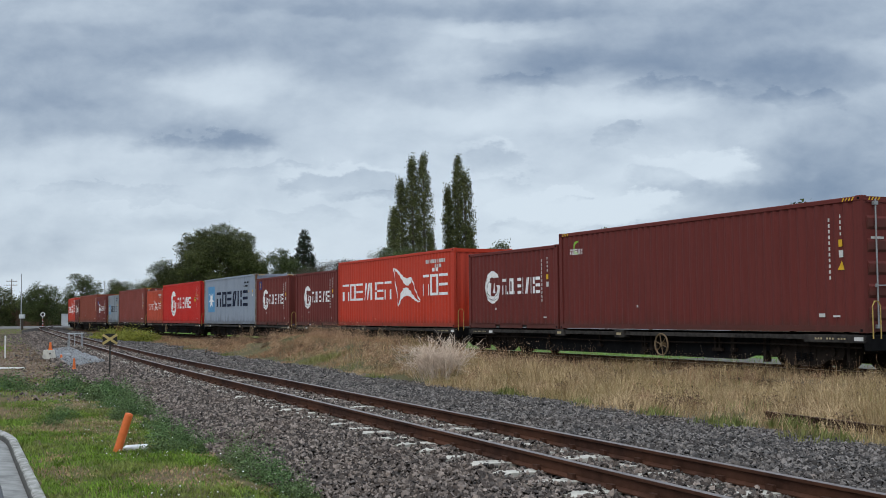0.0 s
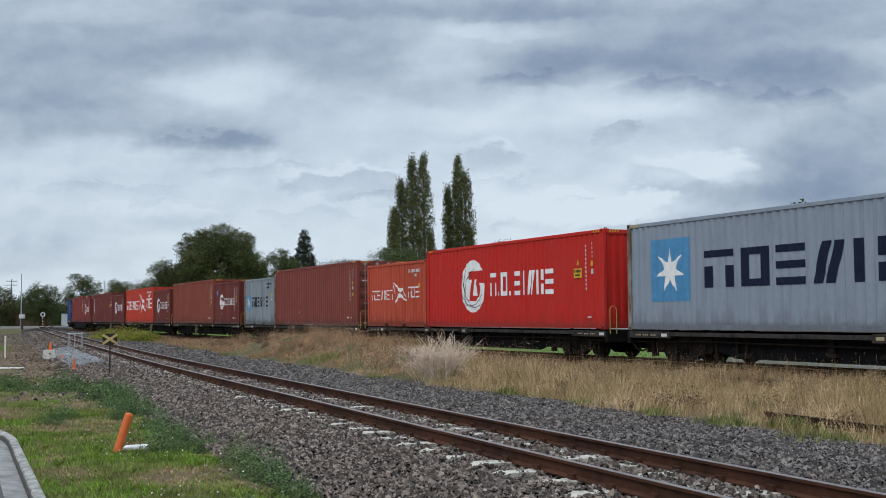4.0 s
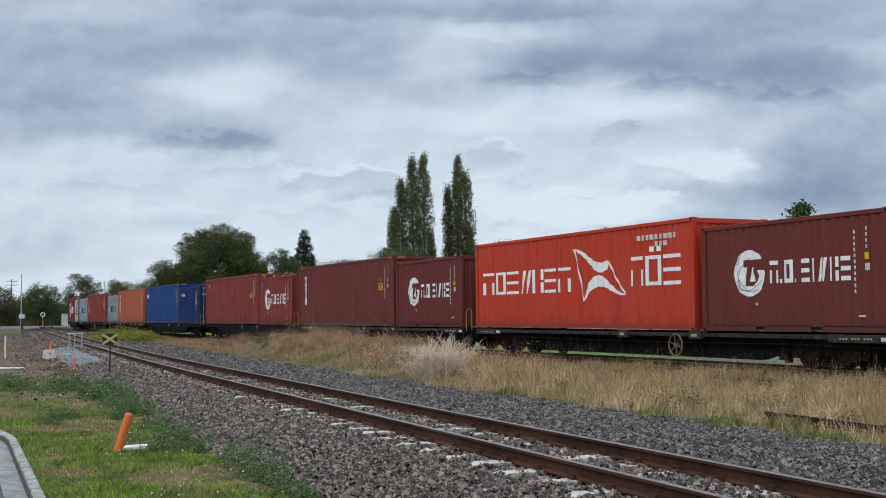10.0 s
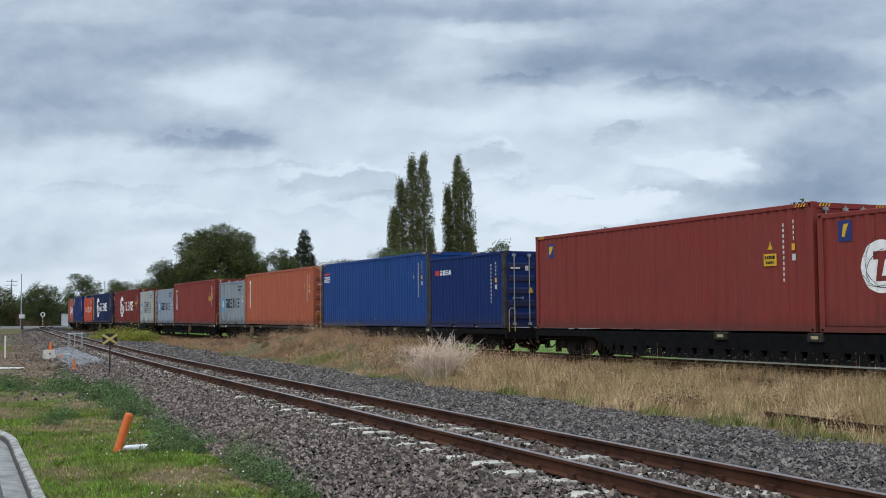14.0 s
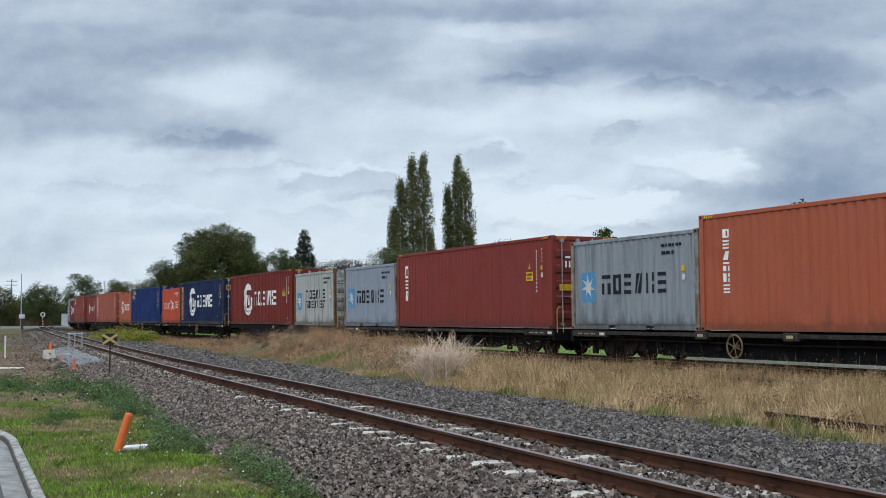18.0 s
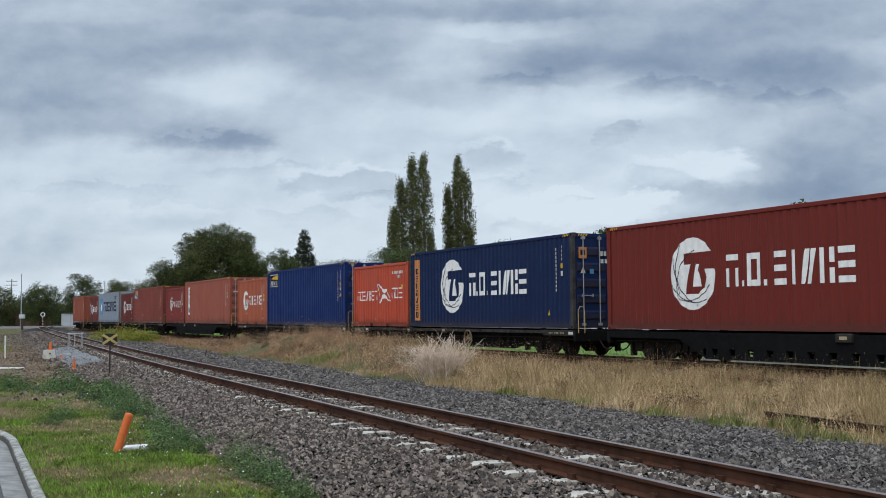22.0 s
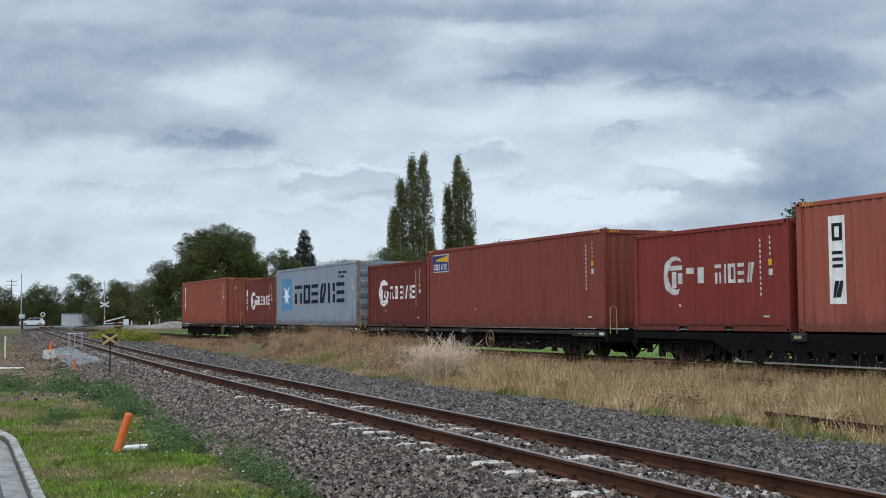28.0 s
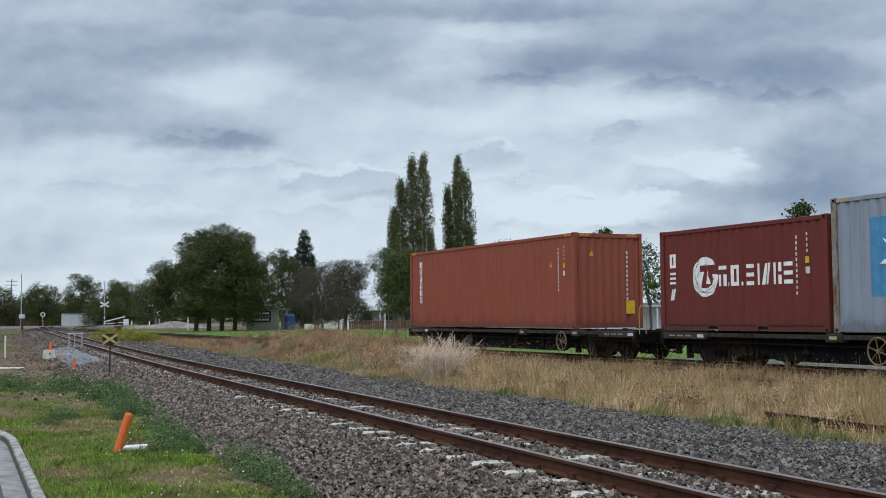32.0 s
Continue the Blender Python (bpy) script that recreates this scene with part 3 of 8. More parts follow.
def build_tracks():
    # near track
    t = thing("railway_track", Matrix(), "rusty single track on grey stone ballast with pale concrete sleepers", "track", kind="structure")
    xs = list(np.arange(-300, -100, 5.0)) + list(np.arange(-100, -30, 2.0)) + list(np.arange(-30, 12, 1.0)) + [20, 40]
    for off in (-0.57, 0.57):
        rail_strip("rail", near_line, xs, off, NEAR_TOP, M_RAIL, M_RAILHEAD, t, 0.152)
    mb = MB()
    mb.prism([(-1.07, -0.2), (1.07, -0.2), (1.07, 0.0), (0.98, 0.02), (0.45, 0.012), (-0.45, 0.012), (-0.98, 0.02), (-1.07, 0.0)], -0.12, 0.12)
    sl = mb.mesh("sleeper", M_SLEEPER)
    clip = MB()
    for sx in (-0.57, 0.57):
        for k in (-1, 1):
            clip.box(sx + k * 0.075 - 0.02, sx + k * 0.075 + 0.02, -0.05, 0.05, 0.02, 0.07)
    clip = clip.mesh("rail_clip", M_RAIL)
    x = 8.0
    rr = random.Random(4)
    while x > -95:
        m = pose(x, float(near_y(x)), -0.216 + rr.uniform(-0.006, 0.008), 0, 0, near_dir(x) + 90 + rr.uniform(-1.5, 1.5))
        o = part("sleeper", sl, None, t)
        o.matrix_basis = m
        if x > -40:
            c = part("rail_clip", clip, None, o)
        x -= 0.68
    # train's track
    t2 = thing("railway_track", Matrix(), "rusty track with the train on it, edged by tall dry grass", "track", kind="structure")
    far_line = lambda s: train_at(s)[:2]
    xs = list(np.arange(-330, -125, 5.0)) + list(np.arange(-125, 60, 4.0))
    for off in (-0.57, 0.57):
        rail_strip("rail", far_line, xs, off, 0.0, M_RAILDARK, M_RAILHEAD, t2)
    sl2 = MB().bevel_box(-0.11, 0.11, -1.05, 1.05, -0.3, -0.135, 0.012).mesh("sleeper", M_OLDRAIL)
    s = 6.0
    while s > -150:
        px, py, a = train_at(s)
        o = part("sleeper", sl2, None, t2)
        o.matrix_basis = pose(px, py, 0, 0, 0, a)
        s -= 0.7
    # an old rail left lying in the grass
    t3 = thing("old_rail", Matrix(), "rusty disused rail lying half hidden in dry grass", "rail", kind="structure")
    rail_strip("rail", lambda x: (x, 11.83 - 0.08 * (x + 13)), list(np.arange(-13.7, 4, 1.0)), 0, -0.19, M_OLDRAIL, None, t3, 0.12)

    nxs = list(np.arange(-300, -60, 3.0)) + list(np.arange(-60, 14, 0.25))
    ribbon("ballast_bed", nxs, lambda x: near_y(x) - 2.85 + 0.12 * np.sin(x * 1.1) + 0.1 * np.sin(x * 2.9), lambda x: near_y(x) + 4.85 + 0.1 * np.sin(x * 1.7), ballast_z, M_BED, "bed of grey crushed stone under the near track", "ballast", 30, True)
    ribbon("ballast_bed", np.arange(-120, 40, 1.0), lambda x: 0 * x + TRAIN_Y - 1.9, lambda x: 0 * x + TRAIN_Y + 1.9, lambda x, y: -0.185 - 0.05 * step(np.abs(y - TRAIN_Y), 1.2, 1.9) + 0 * x, M_BED, "dark stone bed with painted gap shade under the train", "ballast", 6, True)

    zf = lambda x, y: ballast_z(x, y)
    beds = {"near": [[], [], 0], "far": [[], [], 0]}
    for cnt, xr, dr, size in ((84000, (-16, -6), (-2.9, 4.9), 0.038), (78000, (-28, -16), (-2.9, 4.9), 0.041), (50000, (-48, -28), (-2.9, 4.9), 0.055), (22000, (-85, -48), (-2.9, 4.8), 0.075), (8000, (-140, -85), (-2.7, 3.6), 0.10)):
        v, f = stones(cnt, xr, dr, size, zf, near_y)
        # thin the stones over the sleepers, whose tops show pale here and there
        c = v.reshape(-1, 8, 3).mean(1)
        d = np.abs(c[:, 1] - near_y(c[:, 0]))
        ph = np.abs(((c[:, 0] - 8.0) / 0.68 + 0.5) % 1.0 - 0.5) * 0.68
        on = (ph < 0.16) & (d < 1.12) & (np.abs(d - 0.57) > 0.1)
        # on each sleeper only a few uneven patches lie bare
        sd = c[:, 1] - near_y(c[:, 0])
        num = np.round((c[:, 0] - 8.0) / 0.68)
        h1, h2, h3 = [np.mod(np.sin(num * q) * 437.5, 1.0) for q in (12.99, 7.23, 3.71)]
        bare = np.zeros(len(c), bool)
        for cd, rd, hh in ((-0.98, 0.10, h1), (-0.74, 0.08, h2), (0.30 + 0.1 * (h1 - 0.5), 0.085, h3)):
            bare |= (((sd - cd) / (rd * (0.5 + hh))) ** 2 + (ph / (0.09 + 0.03 * hh)) ** 2 < 0.7 + 0.6 * RNG.random(len(c))) & (hh > 0.15)
        keep = ~(on & bare)
        v = v.reshape(-1, 8, 3)
        v[on, :, 2] += 0.030
        # only the part of the bed that lies open to the view
        keep &= (c[:, 1] < 0.9 - 1.1 * c[:, 0]) & (np.hypot(c[:, 0], c[:, 1]) > 9.6)
        # the far shoulder was topped up with fresher, darker stone
        fresh = sd > 0.75 + 0.25 * RNG.normal(size=len(c))
        for key, pick in (("near", keep & ~fresh), ("far", keep & fresh)):
            q = v.reshape(-1, 8, 3)[pick].reshape(-1, 3)
            bed = beds[key]
            bed[0].append(q)
            bed[1].append(upper_faces(q, f.reshape(-1, 4)[: pick.sum() * 6]) + bed[2])
            bed[2] += len(q)
    v, f = stones(15000, (-130, -24), (-5.4, -2.55), 0.075, lambda x, y: np.maximum(land(x, y), ballast_z(x, y)) - 0.005, near_y)
    c = v.reshape(-1, 8, 3).mean(1)
    pick = RNG.random(len(c)) ** 2.2 * 2.9 > -(c[:, 1] - near_y(c[:, 0])) - 2.55
    q = v.reshape(-1, 8, 3)[pick].reshape(-1, 3)
    beds["near"][0].append(q)
    beds["near"][1].append(upper_faces(q, f.reshape(-1, 4)[: pick.sum() * 6]) + beds["near"][2])
    for key, mat, lab in (("near", M_BALLAST, "loose brownish grey crushed ballast stones"), ("far", M_FRESH, "loose dark grey crushed ballast stones on the shoulder")):
        me = np_mesh("ballast_stones", np.concatenate(beds[key][0]), np.concatenate(beds[key][1]), mat)
        tagged(new("ballast_stones", me), lab, "ballast", kind="stuff")


def build_kerb():
    xs = np.concatenate([np.arange(-26, -18, 0.5), np.arange(-18, -4, 0.25), np.arange(-4, 12, 1.0)])
    ribbon("road", xs, lambda x: 0 * x - 9.0, lambda x: kerb_y(x) - 0.33, lambda x, y: 0 * x - 0.436, M_ASPHALT, "dark grey asphalt road beside the kerb", "road")
    prof = [(-0.12, -0.62), (-0.12, -0.455), (-0.113, -0.40), (-0.105, -0.377), (-0.09, -0.364), (-0.014, -0.354), (0.0, -0.364), (0.0, -0.62)]
    pan = [(-0.345, -0.62), (-0.345, -0.427), (-0.22, -0.436), (-0.124, -0.447), (-0.124, -0.62)]
    k = thing("kerb", Matrix(), "weathered pale concrete kerb and gutter with dark channel", "kerb", kind="structure")
    # cast in lengths with open joints
    x = -20.0
    while x < -3:
        for nm, pr, mt in (("kerb_stone", prof, M_KERB), ("gutter", pan, M_CONCRETE)):
            vs, fs, n = [], [], len(pr)
            seg = np.linspace(x + 0.004, x + 1.246, 6)
            for px in seg:
                py = float(kerb_y(px))
                vs += [(px, py + a, z) for a, z in pr]
            for i in range(5):
                fs += [(i * n + j, i * n + (j + 1) % n, (i + 1) * n + (j + 1) % n, (i + 1) * n + j) for j in range(n)]
            fs += [tuple(range(n)), tuple(5 * n + j for j in range(n))]
            part(nm, MB().add(vs, fs), mt, k)
        x += 1.25


build_ground()
build_tracks()
build_kerb()


# ---- the train ----
M_BLACK = plain("wagon_black", (0.008, 0.008, 0.0085), 0.9, 0.0, 0.35, 5, 0.2, 0.1)
M_GREYSTEEL = plain("wagon_grey", (0.052, 0.047, 0.043), 0.9, 0.0, 0.5, 7, 0.2, 0.12)
M_DIRT = plain("brake_dust", (0.024, 0.018, 0.0145), 0.9, 0.0, 0.35, 7, 0.3, 0.08)
M_WHEEL = plain("wheel_steel", (0.034, 0.026, 0.021), 0.85, 0.1, 0.3, 9, 0.0, 0.1)
M_TREAD = plain("wheel_tread", (0.35, 0.33, 0.31), 0.3, 0.9, 0.15, 9)
M_BRASSY = plain("ochre_paint", (0.20, 0.135, 0.07), 0.6, 0.0, 0.25, 12)
M_WHITE = plain("white_lettering", (0.88, 0.88, 0.87), 0.55, 0.0, 0.10, 5)
M_OFFWHITE = plain("weathered_white", (0.62, 0.62, 0.60), 0.6, 0.0, 0.2, 5)
M_NAVY = plain("navy_lettering", (0.012, 0.018, 0.042), 0.7, 0.0, 0.2, 5, 0.0, 0.12)
M_CHARCOAL = plain("charcoal_lettering", (0.022, 0.026, 0.036), 0.75, 0.0, 0.25, 5, 0.0, 0.12)
M_SKYBLUE = plain("sky_blue_panel", (0.075, 0.27, 0.50), 0.5, 0.0, 0.15, 5)
M_YELLOW = plain("yellow_label", (0.72, 0.43, 0.02), 0.5, 0.0, 0.15, 9)
M_LABELBLUE = plain("blue_label", (0.02, 0.16, 0.55), 0.5, 0.0, 0.1, 9)
M_LABELDARK = plain("dark_blue_label", (0.015, 0.03, 0.16), 0.5, 0.0, 0.1, 9)
M_RED = plain("red_stripe", (0.55, 0.03, 0.02), 0.5, 0.0, 0.1, 9)
M_GREEN = plain("green_mark", (0.25, 0.5, 0.05), 0.5, 0.0, 0.1, 9)
M_TAN = plain("orange_panel", (0.62, 0.24, 0.07), 0.5, 0.0, 0.15, 9)
M_ROD = plain("galvanised_rod", (0.36, 0.37, 0.38), 0.55, 0.4, 0.2, 12)
M_FLOOR = plain("underfloor", (0.05, 0.04, 0.035), 0.9, 0.0, 0.2, 5)
M_HOOP = plain("yellow_ochre_paint", (0.50, 0.35, 0.10), 0.7, 0.0, 0.25, 12)
M_PLATE = plain("yellowed_plate", (0.42, 0.34, 0.2), 0.7, 0.0, 0.2, 9)
M_RUSTY = plain("rusty_post", (0.16, 0.075, 0.03), 0.85, 0.0, 0.4, 5, 0.3)
LIT = 1 / 0.72


def rusted_grey():
    m = Mat("rust_streaked_grey_paint", 0.75, 0, 0.2)
    n1 = m.rng(m.noise(1.0, 6, 0.7, m.coord(scale=(3, 3, 0.9))), 0.42, 0.60)
    base = m.mix(m.rng(m.noise(7, 5, 0.6), 0.3, 0.7), (0.27, 0.28, 0.28), (0.20, 0.18, 0.14))
    rust = m.mix(m.rng(m.noise(5, 5, 0.6), 0.3, 0.7), (0.20, 0.10, 0.045), (0.09, 0.045, 0.025))
    return m.color(m.mix(n1, base, rust)).bump(m.noise(20, 5), 0.3, 0.01).m


M_RUSTGREY = rusted_grey()
M_GRIMY = plain("grimy_post_steel", (0.062, 0.058, 0.058), 0.85, 0.0, 0.45, 4, 0.3, 0.15)

CW, BASE_Z = 2.438, 0.846
PITCH, DEPTH = 0.278, 0.028


def corrugation(x):
    """Depth of the pressed side sheet at x, 0 on its outer flats."""
    u = (x / PITCH) % 1.0
    if u < 0.26:
        return 0.0
    if u < 0.5:
        return DEPTH * (u - 0.26) / 0.24
    if u < 0.76:
        return DEPTH
    return DEPTH * (1 - (u - 0.76) / 0.24)


def breaks(a, b):
    out = [a]
    k = math.floor(a / PITCH) - 1
    while k * PITCH < b:
        for u in (0, 0.26, 0.5, 0.76):
            x = (k + u) * PITCH
            if a + 1e-4 < x < b - 1e-4:
                out.append(x)
        k += 1
    return out + [b]


MESHES = {}


def cached(key, make):
    if key not in MESHES:
        MESHES[key] = make()
    return MESHES[key]


def side_sheet(L, H):
    mb = MB()
    xs = breaks(0.13, L - 0.13)
    z0, z1 = 0.15, H - 0.1
    vs, fs = [], []
    for x in xs:
        y = -CW / 2 + 0.014 + corrugation(x)
        vs += [(x, y, z0), (x, y, z1), (x, y + 0.004, z0), (x, y + 0.004, z1)]
    for i in range(len(xs) - 1):
        a, b = i * 4, i * 4 + 4
        fs += [(a, b, b + 1, a + 1), (a + 3, b + 3, b + 2, a + 2)]
    return mb.add(vs, fs)


def end_sheet(H):
    """The blank end, corrugated, in the plane x = 0 facing +x."""
    mb = MB()
    ys = breaks(-CW / 2 + 0.13, CW / 2 - 0.13)
    vs, fs = [], []
    for y in ys:
        x = -0.03 - corrugation(y)
        vs += [(x, y, 0.16), (x, y, H - 0.13)]
    for i in range(len(ys) - 1):
        fs.append((2 * i, 2 * i + 2, 2 * i + 3, 2 * i + 1))
    return mb.add(vs, fs)


def door_sheet(H, y0, y1):
    """One door leaf, facing +x."""
    return MB().bevel_box(-0.075, -0.03, y0, y1, 0.17, H - 0.14, 0.006)


def door_rib(H, y0, y1):
    """One pressed horizontal rib of a door leaf, its foot at z = 0."""
    h = (H - 0.5) / 5
    return MB().add([(-0.031, y0 + 0.05, 0), (-0.031, y1 - 0.05, 0), (0.0, y1 - 0.07, 0.06), (0.0, y0 + 0.07, 0.06), (0.0, y1 - 0.07, h * 0.5), (0.0, y0 + 0.07, h * 0.5), (-0.031, y1 - 0.05, h * 0.62), (-0.031, y0 + 0.05, h * 0.62)],
                    [(0, 1, 2, 3), (3, 2, 4, 5), (5, 4, 6, 7), (0, 3, 5, 7), (1, 6, 4, 2)])


def columns(poly, width=0.028):
    """Cuts a flat (x, z) outline into narrow upright slices that can follow the pressed sheet."""
    x0, x1 = min(p[0] for p in poly), max(p[0] for p in poly)
    n = max(1, int(math.ceil((x1 - x0) / width)))
    out = []
    for k in range(n):
        a, b = x0 + (x1 - x0) * k / n, x0 + (x1 - x0) * (k + 1) / n
        cuts = []
        for xm in (a + (b - a) * 0.02, b - (b - a) * 0.02, (a + b) / 2):
            zs = []
            for (px, pz), (qx, qz) in zip(poly, poly[1:] + poly[:1]):
                if (px <= xm) != (qx <= xm):
                    zs.append(pz + (qz - pz) * (xm - px) / (qx - px))
            cuts.append(sorted(zs))
        za, zb, zm = cuts
        if not len(za) == len(zb) == len(zm):
            za = zb = zm
        for i in range(0, len(zm) - 1, 2):
            out.append((a, b, za[i], za[i + 1], zb[i], zb[i + 1]))
    return out


def decal(polys, end=False, lift=0.0):
    """Painted marks on the near side (or on the +x end), a few millimetres proud of the sheet and following its folds."""
    vs, fs = [], []
    for poly in polys:
        for a, b, la, ha, lb, hb in columns(poly):
            o = len(vs)
            for x, z in ((a, la), (b, lb), (b, hb), (a, ha)):
                if end:
                    vs.append((0.006 + lift, x, z))
                else:
                    vs.append((x, -CW / 2 + 0.0095 - lift + corrugation(x), z))
            fs.append((o, o + 1, o + 2, o + 3))
    return MB().add(vs, fs)


def rect(x0, z0, x1, z1):
    return [(x0, z0), (x1, z0), (x1, z1), (x0, z1)]


def ring_poly(cx, cz, r, r2, dx, dz, a0, a1, n=40):
    """A crescent: an outer arc closed by a smaller, shifted inner arc."""
    out = [(cx + r * math.cos(radians(a0 + (a1 - a0) * k / n)), cz + r * math.sin(radians(a0 + (a1 - a0) * k / n))) for k in range(n + 1)]
    inn = [(cx + dx + r2 * math.cos(radians(a0 + (a1 - a0) * k / n)), cz + dz + r2 * math.sin(radians(a0 + (a1 - a0) * k / n))) for k in range(n + 1)]
    return out + inn[::-1]


def sign_shape(k, x0, z0, x1, z1, w, t):
    """One plain shape in place of a character: k picks its form, w and t are its stroke widths across and up."""
    zm = (z0 + z1) / 2
    if k == 0:
        return [rect(x0, z1 - t, x1, z1), rect(x0, z0, x0 + w, zm + t * 0.4), rect(x1 - w, z0, x1, zm + t * 0.4)]
    if k == 1:
        return [rect(x0, z0, x1, z0 + t), rect(x0, zm - t / 2, x1, zm + t / 2), rect(x0, z1 - t, x1, z1)]
    if k == 2:
        return [rect(x0, z0, x0 + w, z1), rect(x1 - w, z0, x1, z1), rect(x0 + w, z0, x1 - w, z0 + t), rect(x0 + w, z1 - t, x1 - w, z1)]
    if k == 3:
        c = (x1 - x0) * 0.3
        return [[(x0, z0), (x0 + w, z0), (x0 + w + c, z1), (x0 + c, z1)], [(x1 - w - c, z0), (x1 - c, z0), (x1, z1), (x1 - w, z1)]]
    return [rect(x0, z0, x0 + w, z1), rect(x1 - w, z0, x1, zm - t * 0.4), rect(x1 - w, zm + t * 0.4, x1, z1)]


def blocks(x0, x1, z0, z1, widths, fill=0.8, weight=0.3, order=(0, 2, 1, 3, 4, 1)):
    """A row of plain shapes, one for each character; a negative width leaves a gap, a small one a dot."""
    tot = sum(abs(w) for w in widths)
    x, out, n = x0, [], 0
    for w in widths:
        c = (x1 - x0) * abs(w) / tot
        if w > 0:
            if w < 0.5:
                out.append(rect(x + c * 0.2, z0, x + c * 0.8, z0 + (z1 - z0) * 0.18))
            elif w < 0.7:
                out.append(rect(x + c * 0.3, z0, x + c * 0.7, z1))
            else:
                g = c * (1 - fill) / 2
                out += sign_shape(order[n % len(order)], x + g, z0, x + c - g, z1, (c - 2 * g) * weight, (z1 - z0) * weight * 0.62)
                n += 1
        x += c
    return out


def small_blocks(x0, x1, z0, z1, count):
    """A row of small bars for codes too fine to read."""
    c = (x1 - x0) / count
    return [rect(x0 + c * (k + 0.12), z0, x0 + c * (k + 0.82), z1) for k in range(count)]


def upright_row(x0, x1, tops, weight=0.32):
    """Plain shapes stacked one above another; tops gives (foot, top) of each."""
    return sum((sign_shape((2, 1, 3, 0, 4, 1, 2)[k % 7], x0, a, x1, b, (x1 - x0) * weight, (b - a) * 0.2) for k, (a, b) in enumerate(tops)), [])


def globe_logo(cx, cz, r):
    """A round white mark: a disc with an angular cut-out that opens to the upper right, and a wedge standing in it."""
    P = lambda u, v: (cx + r * u, cz + r * v)
    arc = [P(math.cos(radians(36 + 330 * k / 60)), math.sin(radians(36 + 330 * k / 60))) for k in range(61)]
    cut = [(0.50, 0.12), (0.60, -0.12), (0.50, -0.40), (0.24, -0.56), (-0.30, -0.56), (-0.10, 0.26), (-0.40, 0.26), (-0.40, 0.57)]
    wedge = [P(0.02, -0.36), P(0.42, -0.36), P(0.36, -0.10), P(0.22, 0.08), P(0.28, 0.26), P(0.16, 0.26)]
    return [arc + [P(*q) for q in cut], wedge]


def logo_lines(cx, cz, r):
    """Thin dark curves sweeping over the disc's left and lower rim."""
    out = []
    for dx, dz, q, a0, a1 in ((0.42, 0.10, 1.18, 118, 214), (0.30, -0.36, 1.02, 100, 196), (0.46, 0.42, 1.30, 168, 250), (0.10, 0.50, 1.30, 214, 292), (-0.22, 0.55, 1.30, 250, 318)):
        pts = []
        for k in range(25):
            a = radians(a0 + (a1 - a0) * k / 24)
            u, v = dx + q * math.cos(a), dz + q * math.sin(a)
            if math.hypot(u, v) < 0.985:
                pts.append((u, v))
        for (u, v), (u2, v2) in zip(pts, pts[1:]):
            n = math.hypot(u2 - u, v2 - v) or 1
            px, pz = -(v2 - v) / n * 0.016, (u2 - u) / n * 0.016
            out.append([(cx + r * (u - px), cz + r * (v - pz)), (cx + r * (u2 - px), cz + r * (v2 - pz)), (cx + r * (u2 + px), cz + r * (v2 + pz)), (cx + r * (u + px), cz + r * (v + pz))])
    return out


def bird_logo(x0, x1, z0, z1):
    """A flag-like mark of two curved white wings with thin leading edges."""
    P = lambda u, v: (x0 + (x1 - x0) * u, z0 + (z1 - z0) * v)
    up = [P(0.0, 1.0), P(0.08, 0.99), P(0.20, 0.93), P(0.32, 0.82), P(0.44, 0.73), P(0.56, 0.70), P(0.66, 0.74), P(0.70, 0.70), P(0.66, 0.58), P(0.58, 0.52), P(0.47, 0.53), P(0.40, 0.60), P(0.32, 0.70), P(0.20, 0.84), P(0.10, 0.92)]
    low = [P(0.20, 0.0), P(0.24, 0.18), P(0.30, 0.34), P(0.38, 0.45), P(0.50, 0.48), P(0.60, 0.44), P(0.72, 0.30), P(0.86, 0.17), P(1.0, 0.1), P(0.90, 0.09), P(0.76, 0.16), P(0.62, 0.25), P(0.48, 0.27), P(0.34, 0.20)]
    edge = [P(0.0, 1.0), P(0.025, 0.98), P(0.14, 0.45), P(0.215, 0.0), P(0.19, 0.0), P(0.115, 0.45)]
    edge2 = [P(0.675, 0.72), P(0.705, 0.72), P(0.83, 0.42), P(1.0, 0.12), P(0.97, 0.12), P(0.80, 0.42)]
    return [up, low, edge, edge2]


def star(cx, cz, r, n=7):
    out = []
    for k in range(2 * n):
        a = math.pi / 2 + math.pi * k / n
        q = r if k % 2 == 0 else r * 0.36
        out.append((cx + q * math.cos(a), cz + q * math.sin(a)))
    return out


def ticks(x, ztop, count, h, w, gap):
    """An upright row of small unreadable marks."""
    return [rect(x, ztop - (k + 1) * h - k * gap, x + w, ztop - k * (h + gap) - h * 0.0) for k in range(count)]


def marks_near_end(L, H):
    """The columns of small codes at the right end of a side."""
    return ticks(L - 0.98, H - 0.42, 11, 0.075, 0.034, 0.05) + ticks(L - 0.66, H - 0.36, 4, 0.075, 0.034, 0.05)


def tri(x, z, s):
    return [(x, z), (x + s, z), (x + s * 0.5, z + s)]


